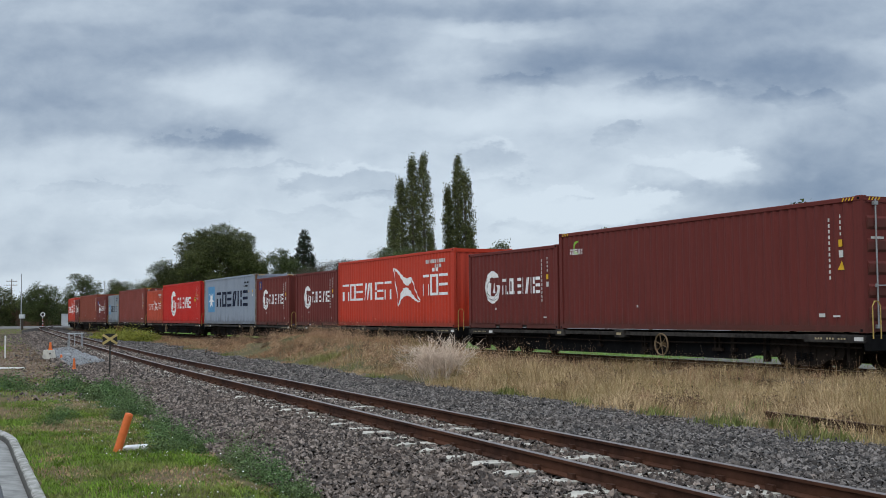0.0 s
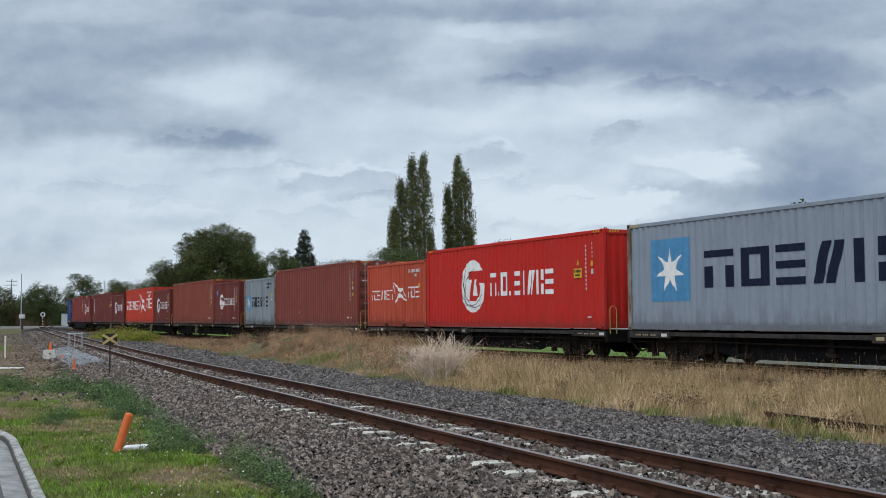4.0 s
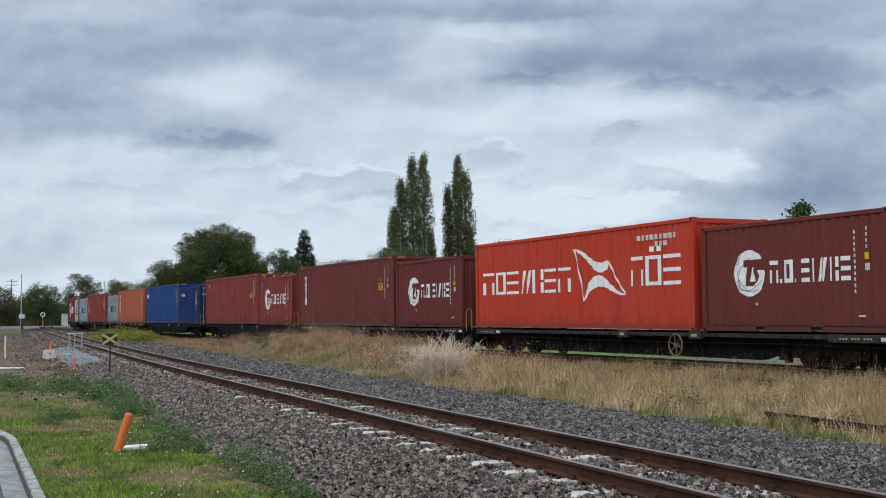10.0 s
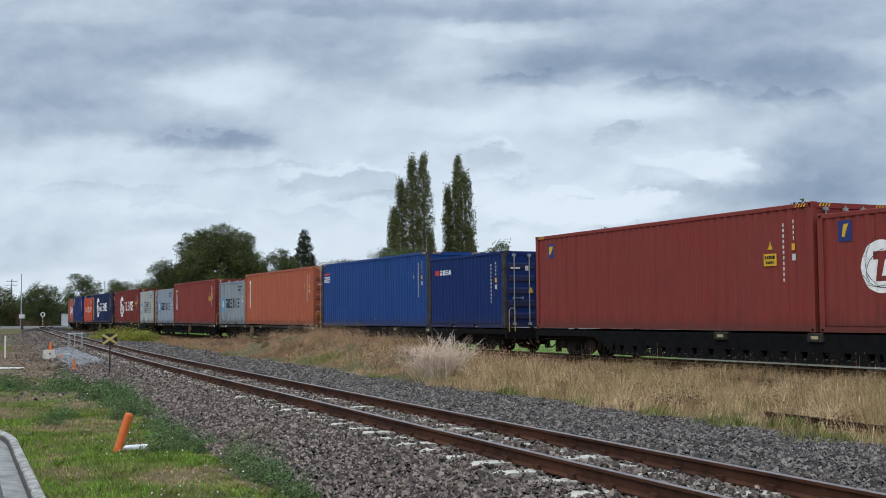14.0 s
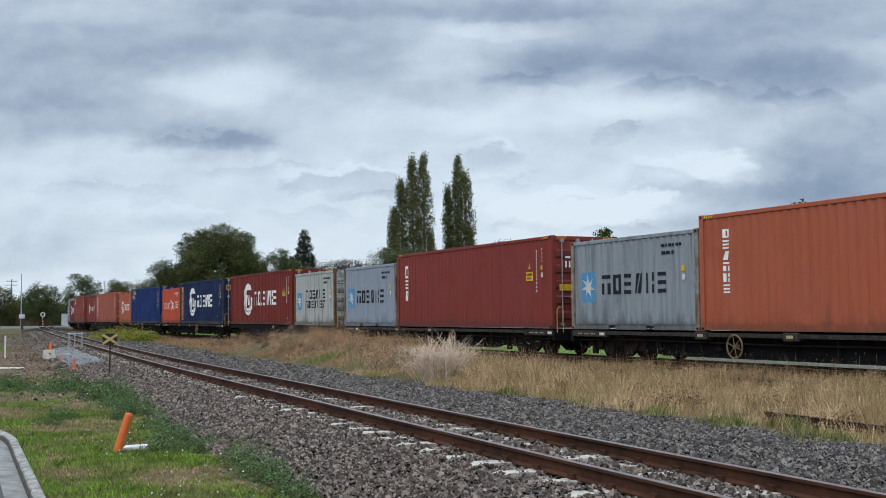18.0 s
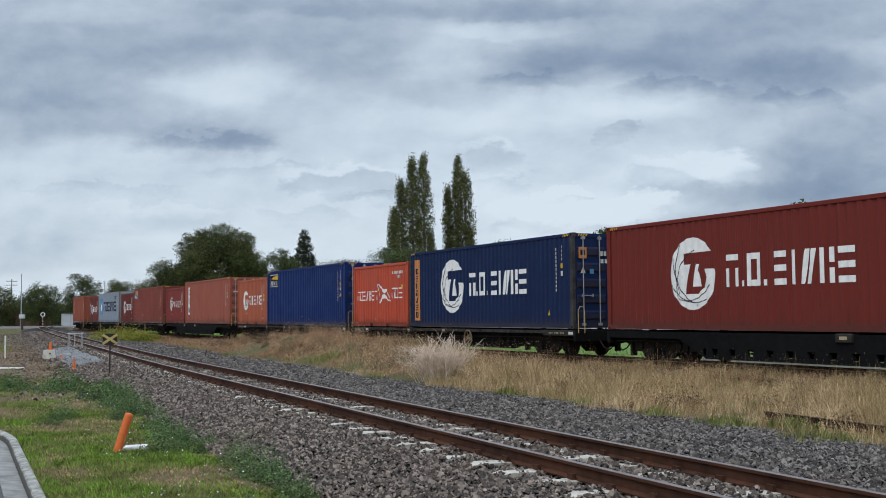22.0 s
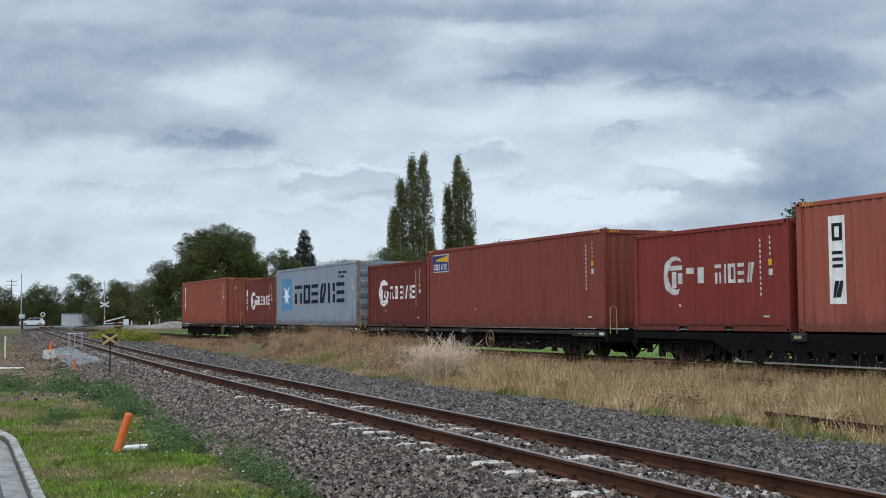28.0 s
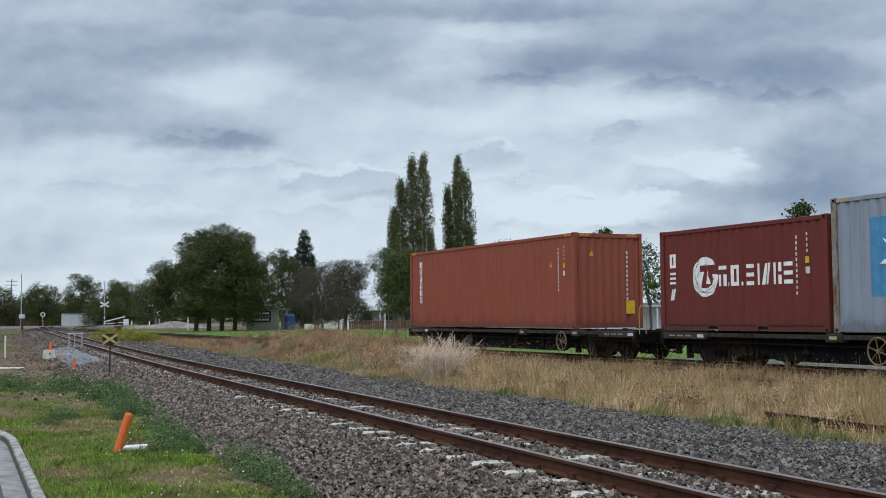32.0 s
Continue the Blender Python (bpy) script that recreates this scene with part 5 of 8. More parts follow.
def wagon(kind, L, xb, wheel_x, plates, label, wheels):
    """A container flat wagon, its middle at x = 0, its deck under the containers' feet."""
    w = thing("container_wagon", Matrix(), label, "wagon", "wagons of the train")
    h = L / 2
    top = BASE_Z - 0.012
    P = lambda nm, key, fn, m, lab="": part(nm, cached((nm, kind, L, key), lambda: fn().mesh(nm, m)), m, w, lab)
    P("centre_sill", 0, lambda: MB().prism([(-h, top - 0.06), (-h, top - 0.32), (-h + 4.2, top - 0.34), (-h + 5.6, top - 0.62), (h - 5.6, top - 0.62), (h - 4.2, top - 0.34), (h, top - 0.32), (h, top - 0.06)], -0.3, 0.3), M_BLACK)
    for sy in (-1, 1):
        if kind == "slotted":
            def girder():
                mb = MB()
                y0, y1 = sy * 1.16 - 0.03, sy * 1.16 + 0.03
                mb.box(-h, h, y0, y1, top - 0.2, top - 0.02)
                a = -h + 4.4
                mb.box(a, -a, y0, y1, top - 0.42, top - 0.2)
                mb.box(a, -a, y0, y1, top - 0.68, top - 0.58)
                n = 15
                for k in range(n):
                    x = a + (-2 * a) * (k + 0.5) / n
                    r = -a / n - 0.1
                    mb.prism([(x - r - 0.2, top - 0.58), (x - r + 0.16, top - 0.58), (x - r + 0.1, top - 0.42), (x - r - 0.2, top - 0.42)], y0, y1)
                    mb.prism([(x + r - 0.16, top - 0.58), (x + r + 0.0, top - 0.58), (x + r + 0.0, top - 0.42), (x + r - 0.1, top - 0.42)], y0, y1)
                mb.prism([(-h + 3.3, top - 0.2), (a, top - 0.2), (a, top - 0.68)], y0, y1)
                mb.prism([(h - 3.3, top - 0.2), (-a, top - 0.68), (-a, top - 0.2)], y0, y1)
                return mb
            P("side_girder", sy, girder, M_BLACK)
        else:
            def sole():
                mb = MB()
                y0, y1 = sy * 1.15 - 0.04, sy * 1.15 + 0.04
                mb.box(-h + 0.2, h - 0.2, y0, y1, top - 0.13, top - 0.03)
                return mb
            P("side_sill", sy, sole, M_GREYSTEEL, "thin side sill with worn edge")

            def belly():
                a = h - 3.3
                return MB().prism([(-a, top - 0.12), (-a, top - 0.42), (-a + 0.9, top - 0.66), (a - 0.9, top - 0.66), (a, top - 0.42), (a, top - 0.12)], sy * 0.92 - 0.02, sy * 0.92 + 0.02)
            P("side_girder", sy, belly, M_BLACK)
            def pads():
                mb = MB()
                y = sy * 1.2
                return mb.bevel_box(-h + 0.05, -h + 1.9, min(y, y - sy * 0.2), max(y, y - sy * 0.2), top - 0.2, top - 0.02, 0.015)
            for shift in (0.0, L - 1.95):
                sp = P("side_plate", sy, pads, M_GREYSTEEL, "dark grey end plate of the deck")
                sp.matrix_basis = Matrix.Translation((shift, 0, 0))
                if sy < 0:
                    m = -h + 0.05
                    part("plate_bar", cached(("plb", L), lambda: MB().box(m + 1.5, m + 1.75, -1.2045, -1.2005, top - 0.15, top - 0.07).mesh("plate_bar", M_OFFWHITE)), M_OFFWHITE, sp, "small white plate")
                    tagged(part("stencil_mark", cached(("stc", L), lambda: decal_bars(m, top).mesh("stencil_mark", M_PLATE)), M_PLATE, sp, "row of faded stencil marks"), kind="stuff")
    for k in range(9):
        x = -h + 0.35 + (L - 0.7) * k / 8
        o = P("cross_member", 0, lambda: MB().box(-0.09, 0.09, -1.14, 1.14, top - 0.16, top - 0.03), M_BLACK)
        o.matrix_basis = Matrix.Translation((x, 0, 0))
    for x in (-h + 0.06, h - 0.06):
        o = P("headstock", 0, lambda: MB().bevel_box(-0.08, 0.08, -1.2, 1.2, top - 0.36, top - 0.02, 0.015), M_BLACK)
        o.matrix_basis = Matrix.Translation((x, 0, 0))
    for sx in (-1, 1):
        def coupler():
            mb = MB()
            mb.bevel_box(h - 0.1, h + 0.38, -0.1, 0.1, 0.48, 0.68, 0.02)
            mb.bevel_box(h + 0.34, h + 0.62, -0.16, 0.16, 0.42, 0.74, 0.05)
            mb.tube([(h, -0.35, 0.52), (h + 0.25, -0.37, 0.3), (h + 0.5, -0.35, 0.24), (h + 0.62, -0.33, 0.3)], 0.022, 6)
            return mb
        o = P("coupler", 0, coupler, M_DIRT, "dusty automatic coupler with brake hose")
        o.matrix_basis = Matrix.Diagonal((sx, 1, 1, 1))
    for x in xb:
        bogie(w, x, wheels)
    # twistlock brackets and plates seen along the side
    for x in plates:
        o = P("bracket", 0, lambda: MB().bevel_box(-0.24, 0.24, -1.25, -1.0, top - 0.2, top - 0.0, 0.02), M_GREYSTEEL)
        o.matrix_basis = Matrix.Translation((x, 0, 0))
        part("number_plate_bar", cached("npb", lambda: MB().box(-0.11, 0.11, -1.256, -1.251, top - 0.13, top - 0.06).mesh("number_plate_bar", M_PLATE)), M_PLATE, o, "small yellowed plate")
    # brake gear and hangers crowded under the deck
    rr = random.Random(int(L * 10))
    for k in range(10):
        x = rr.uniform(-h + 3.4, h - 3.4)
        d = rr.uniform(0.25, 0.55)
        o = part("hanger", cached(("hanger", round(d, 1)), lambda: MB().box(-0.03, 0.03, -1.02, -0.96, top - 0.1 - d, top - 0.08).box(-0.1, 0.1, -1.03, -0.95, top - 0.14 - d, top - 0.06 - d).mesh("hanger", M_DIRT)), M_DIRT, w)
        o.matrix_basis = Matrix.Translation((x, 0, 0))
    P("brake_pipe", 0, lambda: MB().tube([(-h + 0.3, -1.08, top - 0.3), (-h + 3.2, -1.06, top - 0.26), (0, -1.04, top - 0.3), (h - 3.2, -1.06, top - 0.26), (h - 0.3, -1.08, top - 0.3)], 0.02, 6), M_DIRT)
    P("brake_cylinder", 0, lambda: MB().lathe([(0.15, -0.35), (0.17, -0.3), (0.17, 0.3), (0.15, 0.35)], 12, Matrix.Translation((1.6, -0.6, 0.42)) @ pose(0, 0, 0, 0, 90, 0)), M_DIRT)
    P("air_tank", 0, lambda: MB().lathe([(0.1, -0.6), (0.2, -0.52), (0.2, 0.52), (0.1, 0.6)], 12, Matrix.Translation((-1.8, -0.62, 0.42)) @ pose(0, 0, 0, 0, 90, 0)), M_BLACK)
    P("brake_rod", 0, lambda: MB().tube([(-h + 2.5, -0.35, 0.3), (0, -0.4, 0.26), (h - 2.5, -0.35, 0.3)], 0.025, 6), M_DIRT)
    if wheel_x is not None:
        hand_wheel(w, wheel_x, M_BRASSY)
    # grab rail on the right end
    P("grab_rail", 0, lambda: MB().tube([(h + 0.05, -1.12, top - 0.1), (h + 0.05, -1.12, top + 0.58), (h + 0.05, -1.06, top + 0.68), (h + 0.05, -0.96, top + 0.68), (h + 0.05, -0.9, top + 0.58), (h + 0.05, -0.9, top - 0.1)], 0.013, 6), M_HOOP, "yellow ochre hooped grab rail")
    return w


L40, L20, HC, ST = 12.192, 6.058, 2.896, 2.591


def col(name, r, g, b, wear=0.5):
    return paint(name, srgb(r, g, b, LIT), wear)


PB = col("maroon_paint", 92, 41, 37, 0.3)
PDR = col("dark_red_paint", 97, 36, 30, 0.2)
PB2 = col("dull_maroon_paint", 95, 44, 39, 0.35)
PR = col("bright_red_paint", 168, 33, 25, 0.2)
PO = col("orange_red_paint", 166, 52, 33, 0.4)
PO2 = col("weathered_orange_paint", 163, 65, 42, 0.8)
PBR = col("faded_brown_red_paint", 113, 56, 48, 0.5)
PBR2 = col("brown_paint", 116, 58, 44, 0.45)
PBR3 = col("red_oxide_paint", 112, 47, 42, 0.4)
PG = col("pale_grey_paint", 121, 130, 142, 0.4)
PG2 = col("dirty_grey_paint", 118, 126, 133, 1.15)
PG3 = col("stained_white_paint", 146, 150, 147, 1.25)
PBL = col("royal_blue_paint", 20, 56, 110, 0.5)
PBL2 = col("navy_paint", 15, 31, 64, 0.3)
PBL3 = col("deep_blue_paint", 14, 36, 84, 0.35)
PTR = col("terracotta_paint", 146, 77, 54, 0.35)
PTR2 = col("dusty_terracotta_paint", 136, 74, 60, 0.6)
PLAST = col("rust_red_paint", 126, 67, 51, 0.3)

end_globe = [("logo", "round white logo", globe_logo(0.12, 1.45, 0.42), M_OFFWHITE), ("lettering", "white block lettering", blocks(-0.55, 0.6, 0.72, 1.0, (1, 0.3, 1, 0.3), 0.8), M_OFFWHITE)]
end_word = [("lettering", "white block lettering", blocks(-0.75, 0.15, 1.9, 2.25, (0.7, 1, 1), 0.8), M_WHITE), ("label", "yellow label", [rect(-0.95, 1.18, -0.5, 1.38)], M_YELLOW)]
end_codes = [("code", "white upright codes", ticks(0.62, 2.35, 11, 0.09, 0.06, 0.05), M_OFFWHITE), ("label", "yellow caution label", [rect(0.6, 0.45, 0.92, 0.85)], M_YELLOW), ("warning_label", "yellow triangle label", [tri(-0.7, 2.2, 0.16)], M_YELLOW)]

end_door = [("label", "small white data label", [rect(-0.98, 1.98, -0.62, 2.03)], M_OFFWHITE), ("warning_label", "yellow triangle label", [tri(-0.32, 1.18, 0.2)], M_YELLOW), ("label", "pale round-cornered sticker", [rect(-0.42, 1.92, -0.30, 2.08)], M_OFFWHITE)]
end_navy = [("label", "orange square label", [rect(-1.0, 2.12, -0.72, 2.46)], M_TAN), ("label_mark", "dark mark on the label", [rect(-0.94, 2.22, -0.78, 2.38)], M_CHARCOAL), ("code", "white code bars", small_blocks(-0.25, 0.25, 2.2, 2.34, 4), M_OFFWHITE), ("code", "white code bars", small_blocks(-0.25, 0.2, 1.98, 2.1, 3), M_OFFWHITE), ("label", "pale blue label", [rect(-0.62, 1.66, -0.48, 1.8)], M_SKYBLUE), ("warning_label", "white triangle label", [tri(-0.95, 1.68, 0.18)], M_OFFWHITE)]
end_beacon = [("logo_panel", "dark logo panel", [rect(-0.98, 2.02, -0.38, 2.32)], M_CHARCOAL), ("logo_beam", "yellow beam", [[(-0.85, 2.24), (-0.42, 2.3), (-0.42, 2.2), (-0.85, 2.2)]], M_YELLOW), ("lettering", "white bars", small_blocks(-0.9, -0.45, 2.06, 2.15, 6), M_WHITE), ("warning_label", "yellow triangle label", [tri(-0.2, 1.1, 0.2)], M_YELLOW), ("label", "white label", [rect(-0.22, 1.68, -0.1, 1.82)], M_WHITE)]

# left end of each container along the train, length, height, paint, marks, end towards the front, label
LOAD = [
    [("oval", 152.81, L40, HC, PB, "door", "maroon forty-foot container with small swirl logo"), ("globe", 146.64, L20, ST, PB, "panel", "dark maroon twenty-foot container with round white logo")],
    [("bird40", 133.25, L40, HC, PO, "panel", "orange-red forty-foot container with white winged logo"), ("globe", 127.03, L20, ST, PB, "panel", "dark maroon twenty-foot container with round white logo")],
    [("flag_and_globe", 119.81, L20, ST, PB2, "globe", "maroon twenty-foot container with blue label and round logo"), ("star40", 107.42, L40, HC, PG, "panel", "pale grey forty-foot container with blue star panel")],
    [("globe_large", 94.05, L40, HC, PR, "panel", "bright red forty-foot container with large round logo"), ("bird20", 87.87, L20, ST, PO2, "panel", "weathered orange twenty-foot container with winged logo")],
    [("bare", 74.47, L40, HC, PBR, "door", "faded brown-red forty-foot container with ribbed doors"), ("star20_dirty", 68.27, L20, ST, PG2, "panel", "streaked grey twenty-foot container with blue star panel")],
    [("globe_tag", 61.01, L20, ST, PB2, "globe", "maroon twenty-foot container with round white logo"), ("bare", 48.69, L40, HC, PBR2, "panel", "plain brown forty-foot container")],
    [("globe", 41.58, L20, ST, PB2, "door", "maroon twenty-foot container with round white logo"), ("bird40", 29.08, L40, HC, PO, "panel", "orange-red forty-foot container with white winged logo")],
    [("globe", 21.94, L20, ST, PB, "globe", "dark maroon twenty-foot container with round white logo"), ("upright3", 9.49, L40, HC, PB2, "panel", "maroon forty-foot container with upright white lettering")],
    [("flag_and_globe", 2.12, L20, ST, PBR3, "globe", "red oxide twenty-foot container with blue label and logo"), ("flag40", -10.2, L40, HC, PBR3, "door", "red oxide forty-foot container with blue and yellow label")],
    [("word20", -18.36, L20, ST, PBL3, "door", "deep blue twenty-foot container with small white lettering"), ("red_flash", -30.58, L40, HC, PBL, "panel", "faded royal blue forty-foot container with red flash")],
    [("upright6", -44.07, L40, HC, PTR, "door", "terracotta forty-foot container with upright lettering"), ("star20", -50.18, L20, ST, PG2, "panel", "stained grey twenty-foot container with blue star panel")],
    [("upright3", -63.5, L40, HC, PBR3, "word", "red oxide forty-foot container with upright lettering"), ("star20", -69.68, L20, ST, PG, "panel", "grey twenty-foot container with blue star panel")],
    [("star20_two", -76.98, L20, ST, PG3, "door", "rust-stained off-white twenty-foot container with star"), ("globe_large", -89.5, L40, HC, PDR, "door", "dark red forty-foot container with large round logo")],
    [("globe_blue", -103.54, L40, HC, PBL2, "door", "navy forty-foot container with large round white logo"), ("bird20", -109.72, L20, ST, PO2, "panel", "orange twenty-foot container with white winged logo")],
    [("beacon_blue", -122.98, L40, HC, PBL3, "door", "deep blue forty-foot container with yellow beam logo"), ("globe", -129.13, L20, ST, PTR, "panel", "terracotta twenty-foot container with round white logo")],
    [("panel3", -143.18, L40, HC, PTR2, "door", "dusty terracotta forty-foot container with white panel"), ("globe_faded", -149.5, L20, ST, PBR3, "panel", "red oxide twenty-foot container with worn logo")],
    [("beacon", -163.16, L40, HC, PBR, "panel", "brown-red forty-foot container with blue logo panel"), ("globe", -169.31, L20, ST, PB, "panel", "dark maroon twenty-foot container with round white logo")],
    [("star40", -182.75, L40, HC, PG, "door", "pale grey forty-foot container with blue star panel"), ("globe_high", -188.93, L20, ST, PB2, "panel", "maroon twenty-foot container with upright lettering and logo")],
    [("upright6", -205.38, L40, HC, PLAST, "codes", "rust-red forty-foot container on the last wagon")],
]
MOVING = []  # (object, its middle's place along the train, its own offset matrix)
WHEELS = []  # (wheelset, the wagon's middle along the train)


# the hand-brake wheel's place from the left end of the long container, wagon by wagon
BRAKE_AT = {0: 5.1, 1: 5.05, 2: 11.3, 3: 1.25, 5: 7.4, 6: 11.35, 7: 11.25, 10: 1.25, 11: 5.05, 13: 5.1, 14: 5.1, 16: 5.1, 17: 1.2, 18: 11.35}


def build_train():
    slotted = {8, 9, 12, 15}
    for i, load in enumerate(LOAD):
        left = min(c[1] for c in load)
        right = max(c[1] + c[2] for c in load)
        if len(load) == 1:
            left, right = left - 0.15, right + 3.0
        mid, L = (left + right) / 2, right - left + 0.16
        h = L / 2
        kind = "slotted" if i in slotted else "flat"
        forty = max(load, key=lambda c: c[2])
        mate = forty[1] - mid if forty[1] + 6 > mid else forty[1] + L40 - mid
        wheels = []
        bx = forty[1] + BRAKE_AT[i] - mid if i in BRAKE_AT else None
        w = wagon(kind, round(L, 2), (-h + 2.15, h - 2.15), bx, (round(mate, 2), round(mate + (3.2 if mate < 0 else -3.2), 2)),
                  "black skeletal container wagon with slotted side girders" if kind == "slotted" else "black flat container wagon with grey side plates", wheels)
        MOVING.append((w, mid, Matrix()))
        WHEELS.extend((x, mid) for x in wheels)
        for marks, s, ln, ht, mat, end, label in load:
            em = {"globe": end_globe, "word": end_word, "codes": end_codes, "door": {"globe_blue": end_navy, "beacon_blue": end_beacon}.get(marks, end_door)}.get(end, ())
            e = "door" if end in ("door", "word") else "panel"
            post = M_GRIMY if marks in ("red_flash", "globe_blue", "word20") else M_RUSTY if marks == "star20_two" else (M_RUSTGREY if marks.startswith("star") else None)
            c = container("shipping_container", ln, ht, mat, marks, e, label, post, em)
            MOVING.append((c, mid, Matrix.Translation((s - mid, 0, BASE_Z))))


build_train()


def run(t):
    """How far the train has come at t seconds; it slows a little on the way."""
    u = (t - 16) / 16
    return 168.2143 * u - 8.8801 * u**2 + 6.5579 * u**3 - 0.448 * u**4 - 1.3346 * u**5


def motions():
    for ob, mid, m in MOVING:
        rows = []
        for k in range(33):
            x, y, a = train_at(mid + run(k))
            rows.append((float(k), pose(x, y, 0, 0, 0, a) @ m))
        walk(ob, rows)
    # the wheels turn while their wagon passes near
    for w, mid in WHEELS:
        ts = [k / 30 for k in range(961) if -70 < mid + run(k / 30) < 6]
        if len(ts) < 3:
            continue
        if ts[0] > 0:
            ts.insert(0, 0.0)
        if ts[-1] < 32:
            ts.append(32.0)
        base = w.matrix_basis.translation.copy()
        rows, a, last = [], 0.0, None
        for t in ts:
            if last is not None and t - last < 0.05:
                a += math.degrees((run(t) - run(last)) / 0.42)
            last = t
            rows.append((t, Matrix.Translation(base) @ pose(0, 0, 0, 0, a % 360, 0)))
        walk(w, rows)
    for ob, rows in CARS:
        walk(ob, rows)


CARS = []


# ---- plants ----
def blades(x, y, h, w, lean, sink=0.03, ground=None):
    """Bent grass blades of five corners each, rooted on the land."""
    n = len(x)
    z = (ground if ground is not None else land)(x, y) - sink
    a = RNG.random(n) * 2 * math.pi
    dx, dy = np.cos(a), np.sin(a)
    b = RNG.random(n) * 2 * math.pi
    # neighbours lean the same way
    sway = 9.0 * patchy(x, y, 0.33, 4.0)
    b = np.where(RNG.random(n) < 0.6, sway + 0.5 * RNG.normal(size=n), b)
    k = h * lean * RNG.random(n)
    lx, ly = np.cos(b) * k, np.sin(b) * k
    P = np.stack([x, y, z], -1)
    W = np.stack([dx, dy, 0 * dx], -1) * (w / 2)[:, None]
    M = P + np.stack([lx * 0.35, ly * 0.35, h * 0.55], -1)
    T = P + np.stack([lx, ly, h * (1 - 0.35 * lean * RNG.random(n))], -1)
    v = np.stack([P - W, P + W, M - W * 0.75, M + W * 0.75, T], 1).reshape(-1, 3)
    o = (np.arange(n) * 5)[:, None, None]
    f = np.array([(0, 1, 3), (0, 3, 2), (2, 3, 4)])[None] + o
    return v, f.reshape(-1, 3)


def patchy(x, y, s, seed):
    """A soft random field between 0 and 1."""
    v = 0
    for i, (kx, ky) in enumerate(((1, 0.4), (-0.5, 1.1), (0.8, -0.9), (1.7, 1.3), (-1.9, 0.7))):
        v = v + np.sin((x * kx + y * ky) / s + seed * (i + 1.3) + 1.5 * np.sin((y * kx - x * ky) / (1.7 * s) + seed))
    return 0.5 + v / 7


def straw(name, dark, light, alt, alt_amt=0.4, scale=0.35):
    m = Mat(name, 0.8, 0, 0.2)
    col = m.mix(m.island(), dark, light)
    v = m.coord(shift=False)
    col = m.mix(m.mul(m.rng(m.noise(scale, 4, 0.6, v), 0.42, 0.62), alt_amt), col, alt)
    col = m.mix(m.mul(m.rng(m.noise(scale * 2.3, 3, 0.5, m.mul_vec(v, 1.7)), 0.48, 0.66), 0.45), col, tint(dark, 1.25))
    return m.color(col).m


M_STRAW = straw("dry_grass", (0.19, 0.122, 0.06), (0.79, 0.585, 0.345), (0.30, 0.23, 0.095), 0.6, 0.45)
M_RUSSET = straw("russet_grass", (0.14, 0.078, 0.048), (0.57, 0.33, 0.19), (0.40, 0.255, 0.14), 0.6, 0.6)
M_SHORT = straw("short_grass", (0.050, 0.105, 0.013), (0.245, 0.39, 0.040), (0.24, 0.185, 0.085), 0.42, 0.8)
M_LUSH = straw("lush_weeds", (0.030, 0.062, 0.022), (0.17, 0.27, 0.10), (0.13, 0.15, 0.07), 0.55)
M_TUFT = straw("tuft_green", (0.09, 0.12, 0.03), (0.26, 0.28, 0.09), (0.32, 0.25, 0.11), 0.5)
M_LAWN = straw("bright_lawn", (0.09, 0.17, 0.02), (0.20, 0.30, 0.05), (0.15, 0.20, 0.04), 0.4)
M_TANWEED = straw("tan_weeds", (0.20, 0.12, 0.07), (0.66, 0.45, 0.28), (0.42, 0.245, 0.14), 0.5, 0.6)
M_BROWNWEED = straw("brown_weeds", (0.07, 0.045, 0.03), (0.26, 0.155, 0.095), (0.14, 0.11, 0.05), 0.5, 0.6)
M_SHRUB = straw("bleached_stems", (0.52, 0.40, 0.31), (0.86, 0.74, 0.63), (0.60, 0.46, 0.34), 0.4)
M_YELLOWWEED = straw("yellow_weeds", (0.10, 0.13, 0.02), (0.36, 0.33, 0.05), (0.16, 0.16, 0.04), 0.5)
M_SEED = plain("dull_seed_heads", (0.16, 0.115, 0.075), 0.9)


def stuff(name, v, f, mat, label, category):
    return tagged(new(name, np_mesh(name, v, f, mat)), label, category, kind="stuff")


def spread(n, x0, x1, lo, hi):
    x = x0 + (x1 - x0) * RNG.random(n)
    a, b = lo(x), hi(x)
    return x, a + (b - a) * RNG.random(n)


def joined(parts):
    V, F, o = [], [], 0
    for v, f in parts:
        V.append(v)
        F.append(f + o)
        o += len(v)
    return np.concatenate(V), np.concatenate(F)


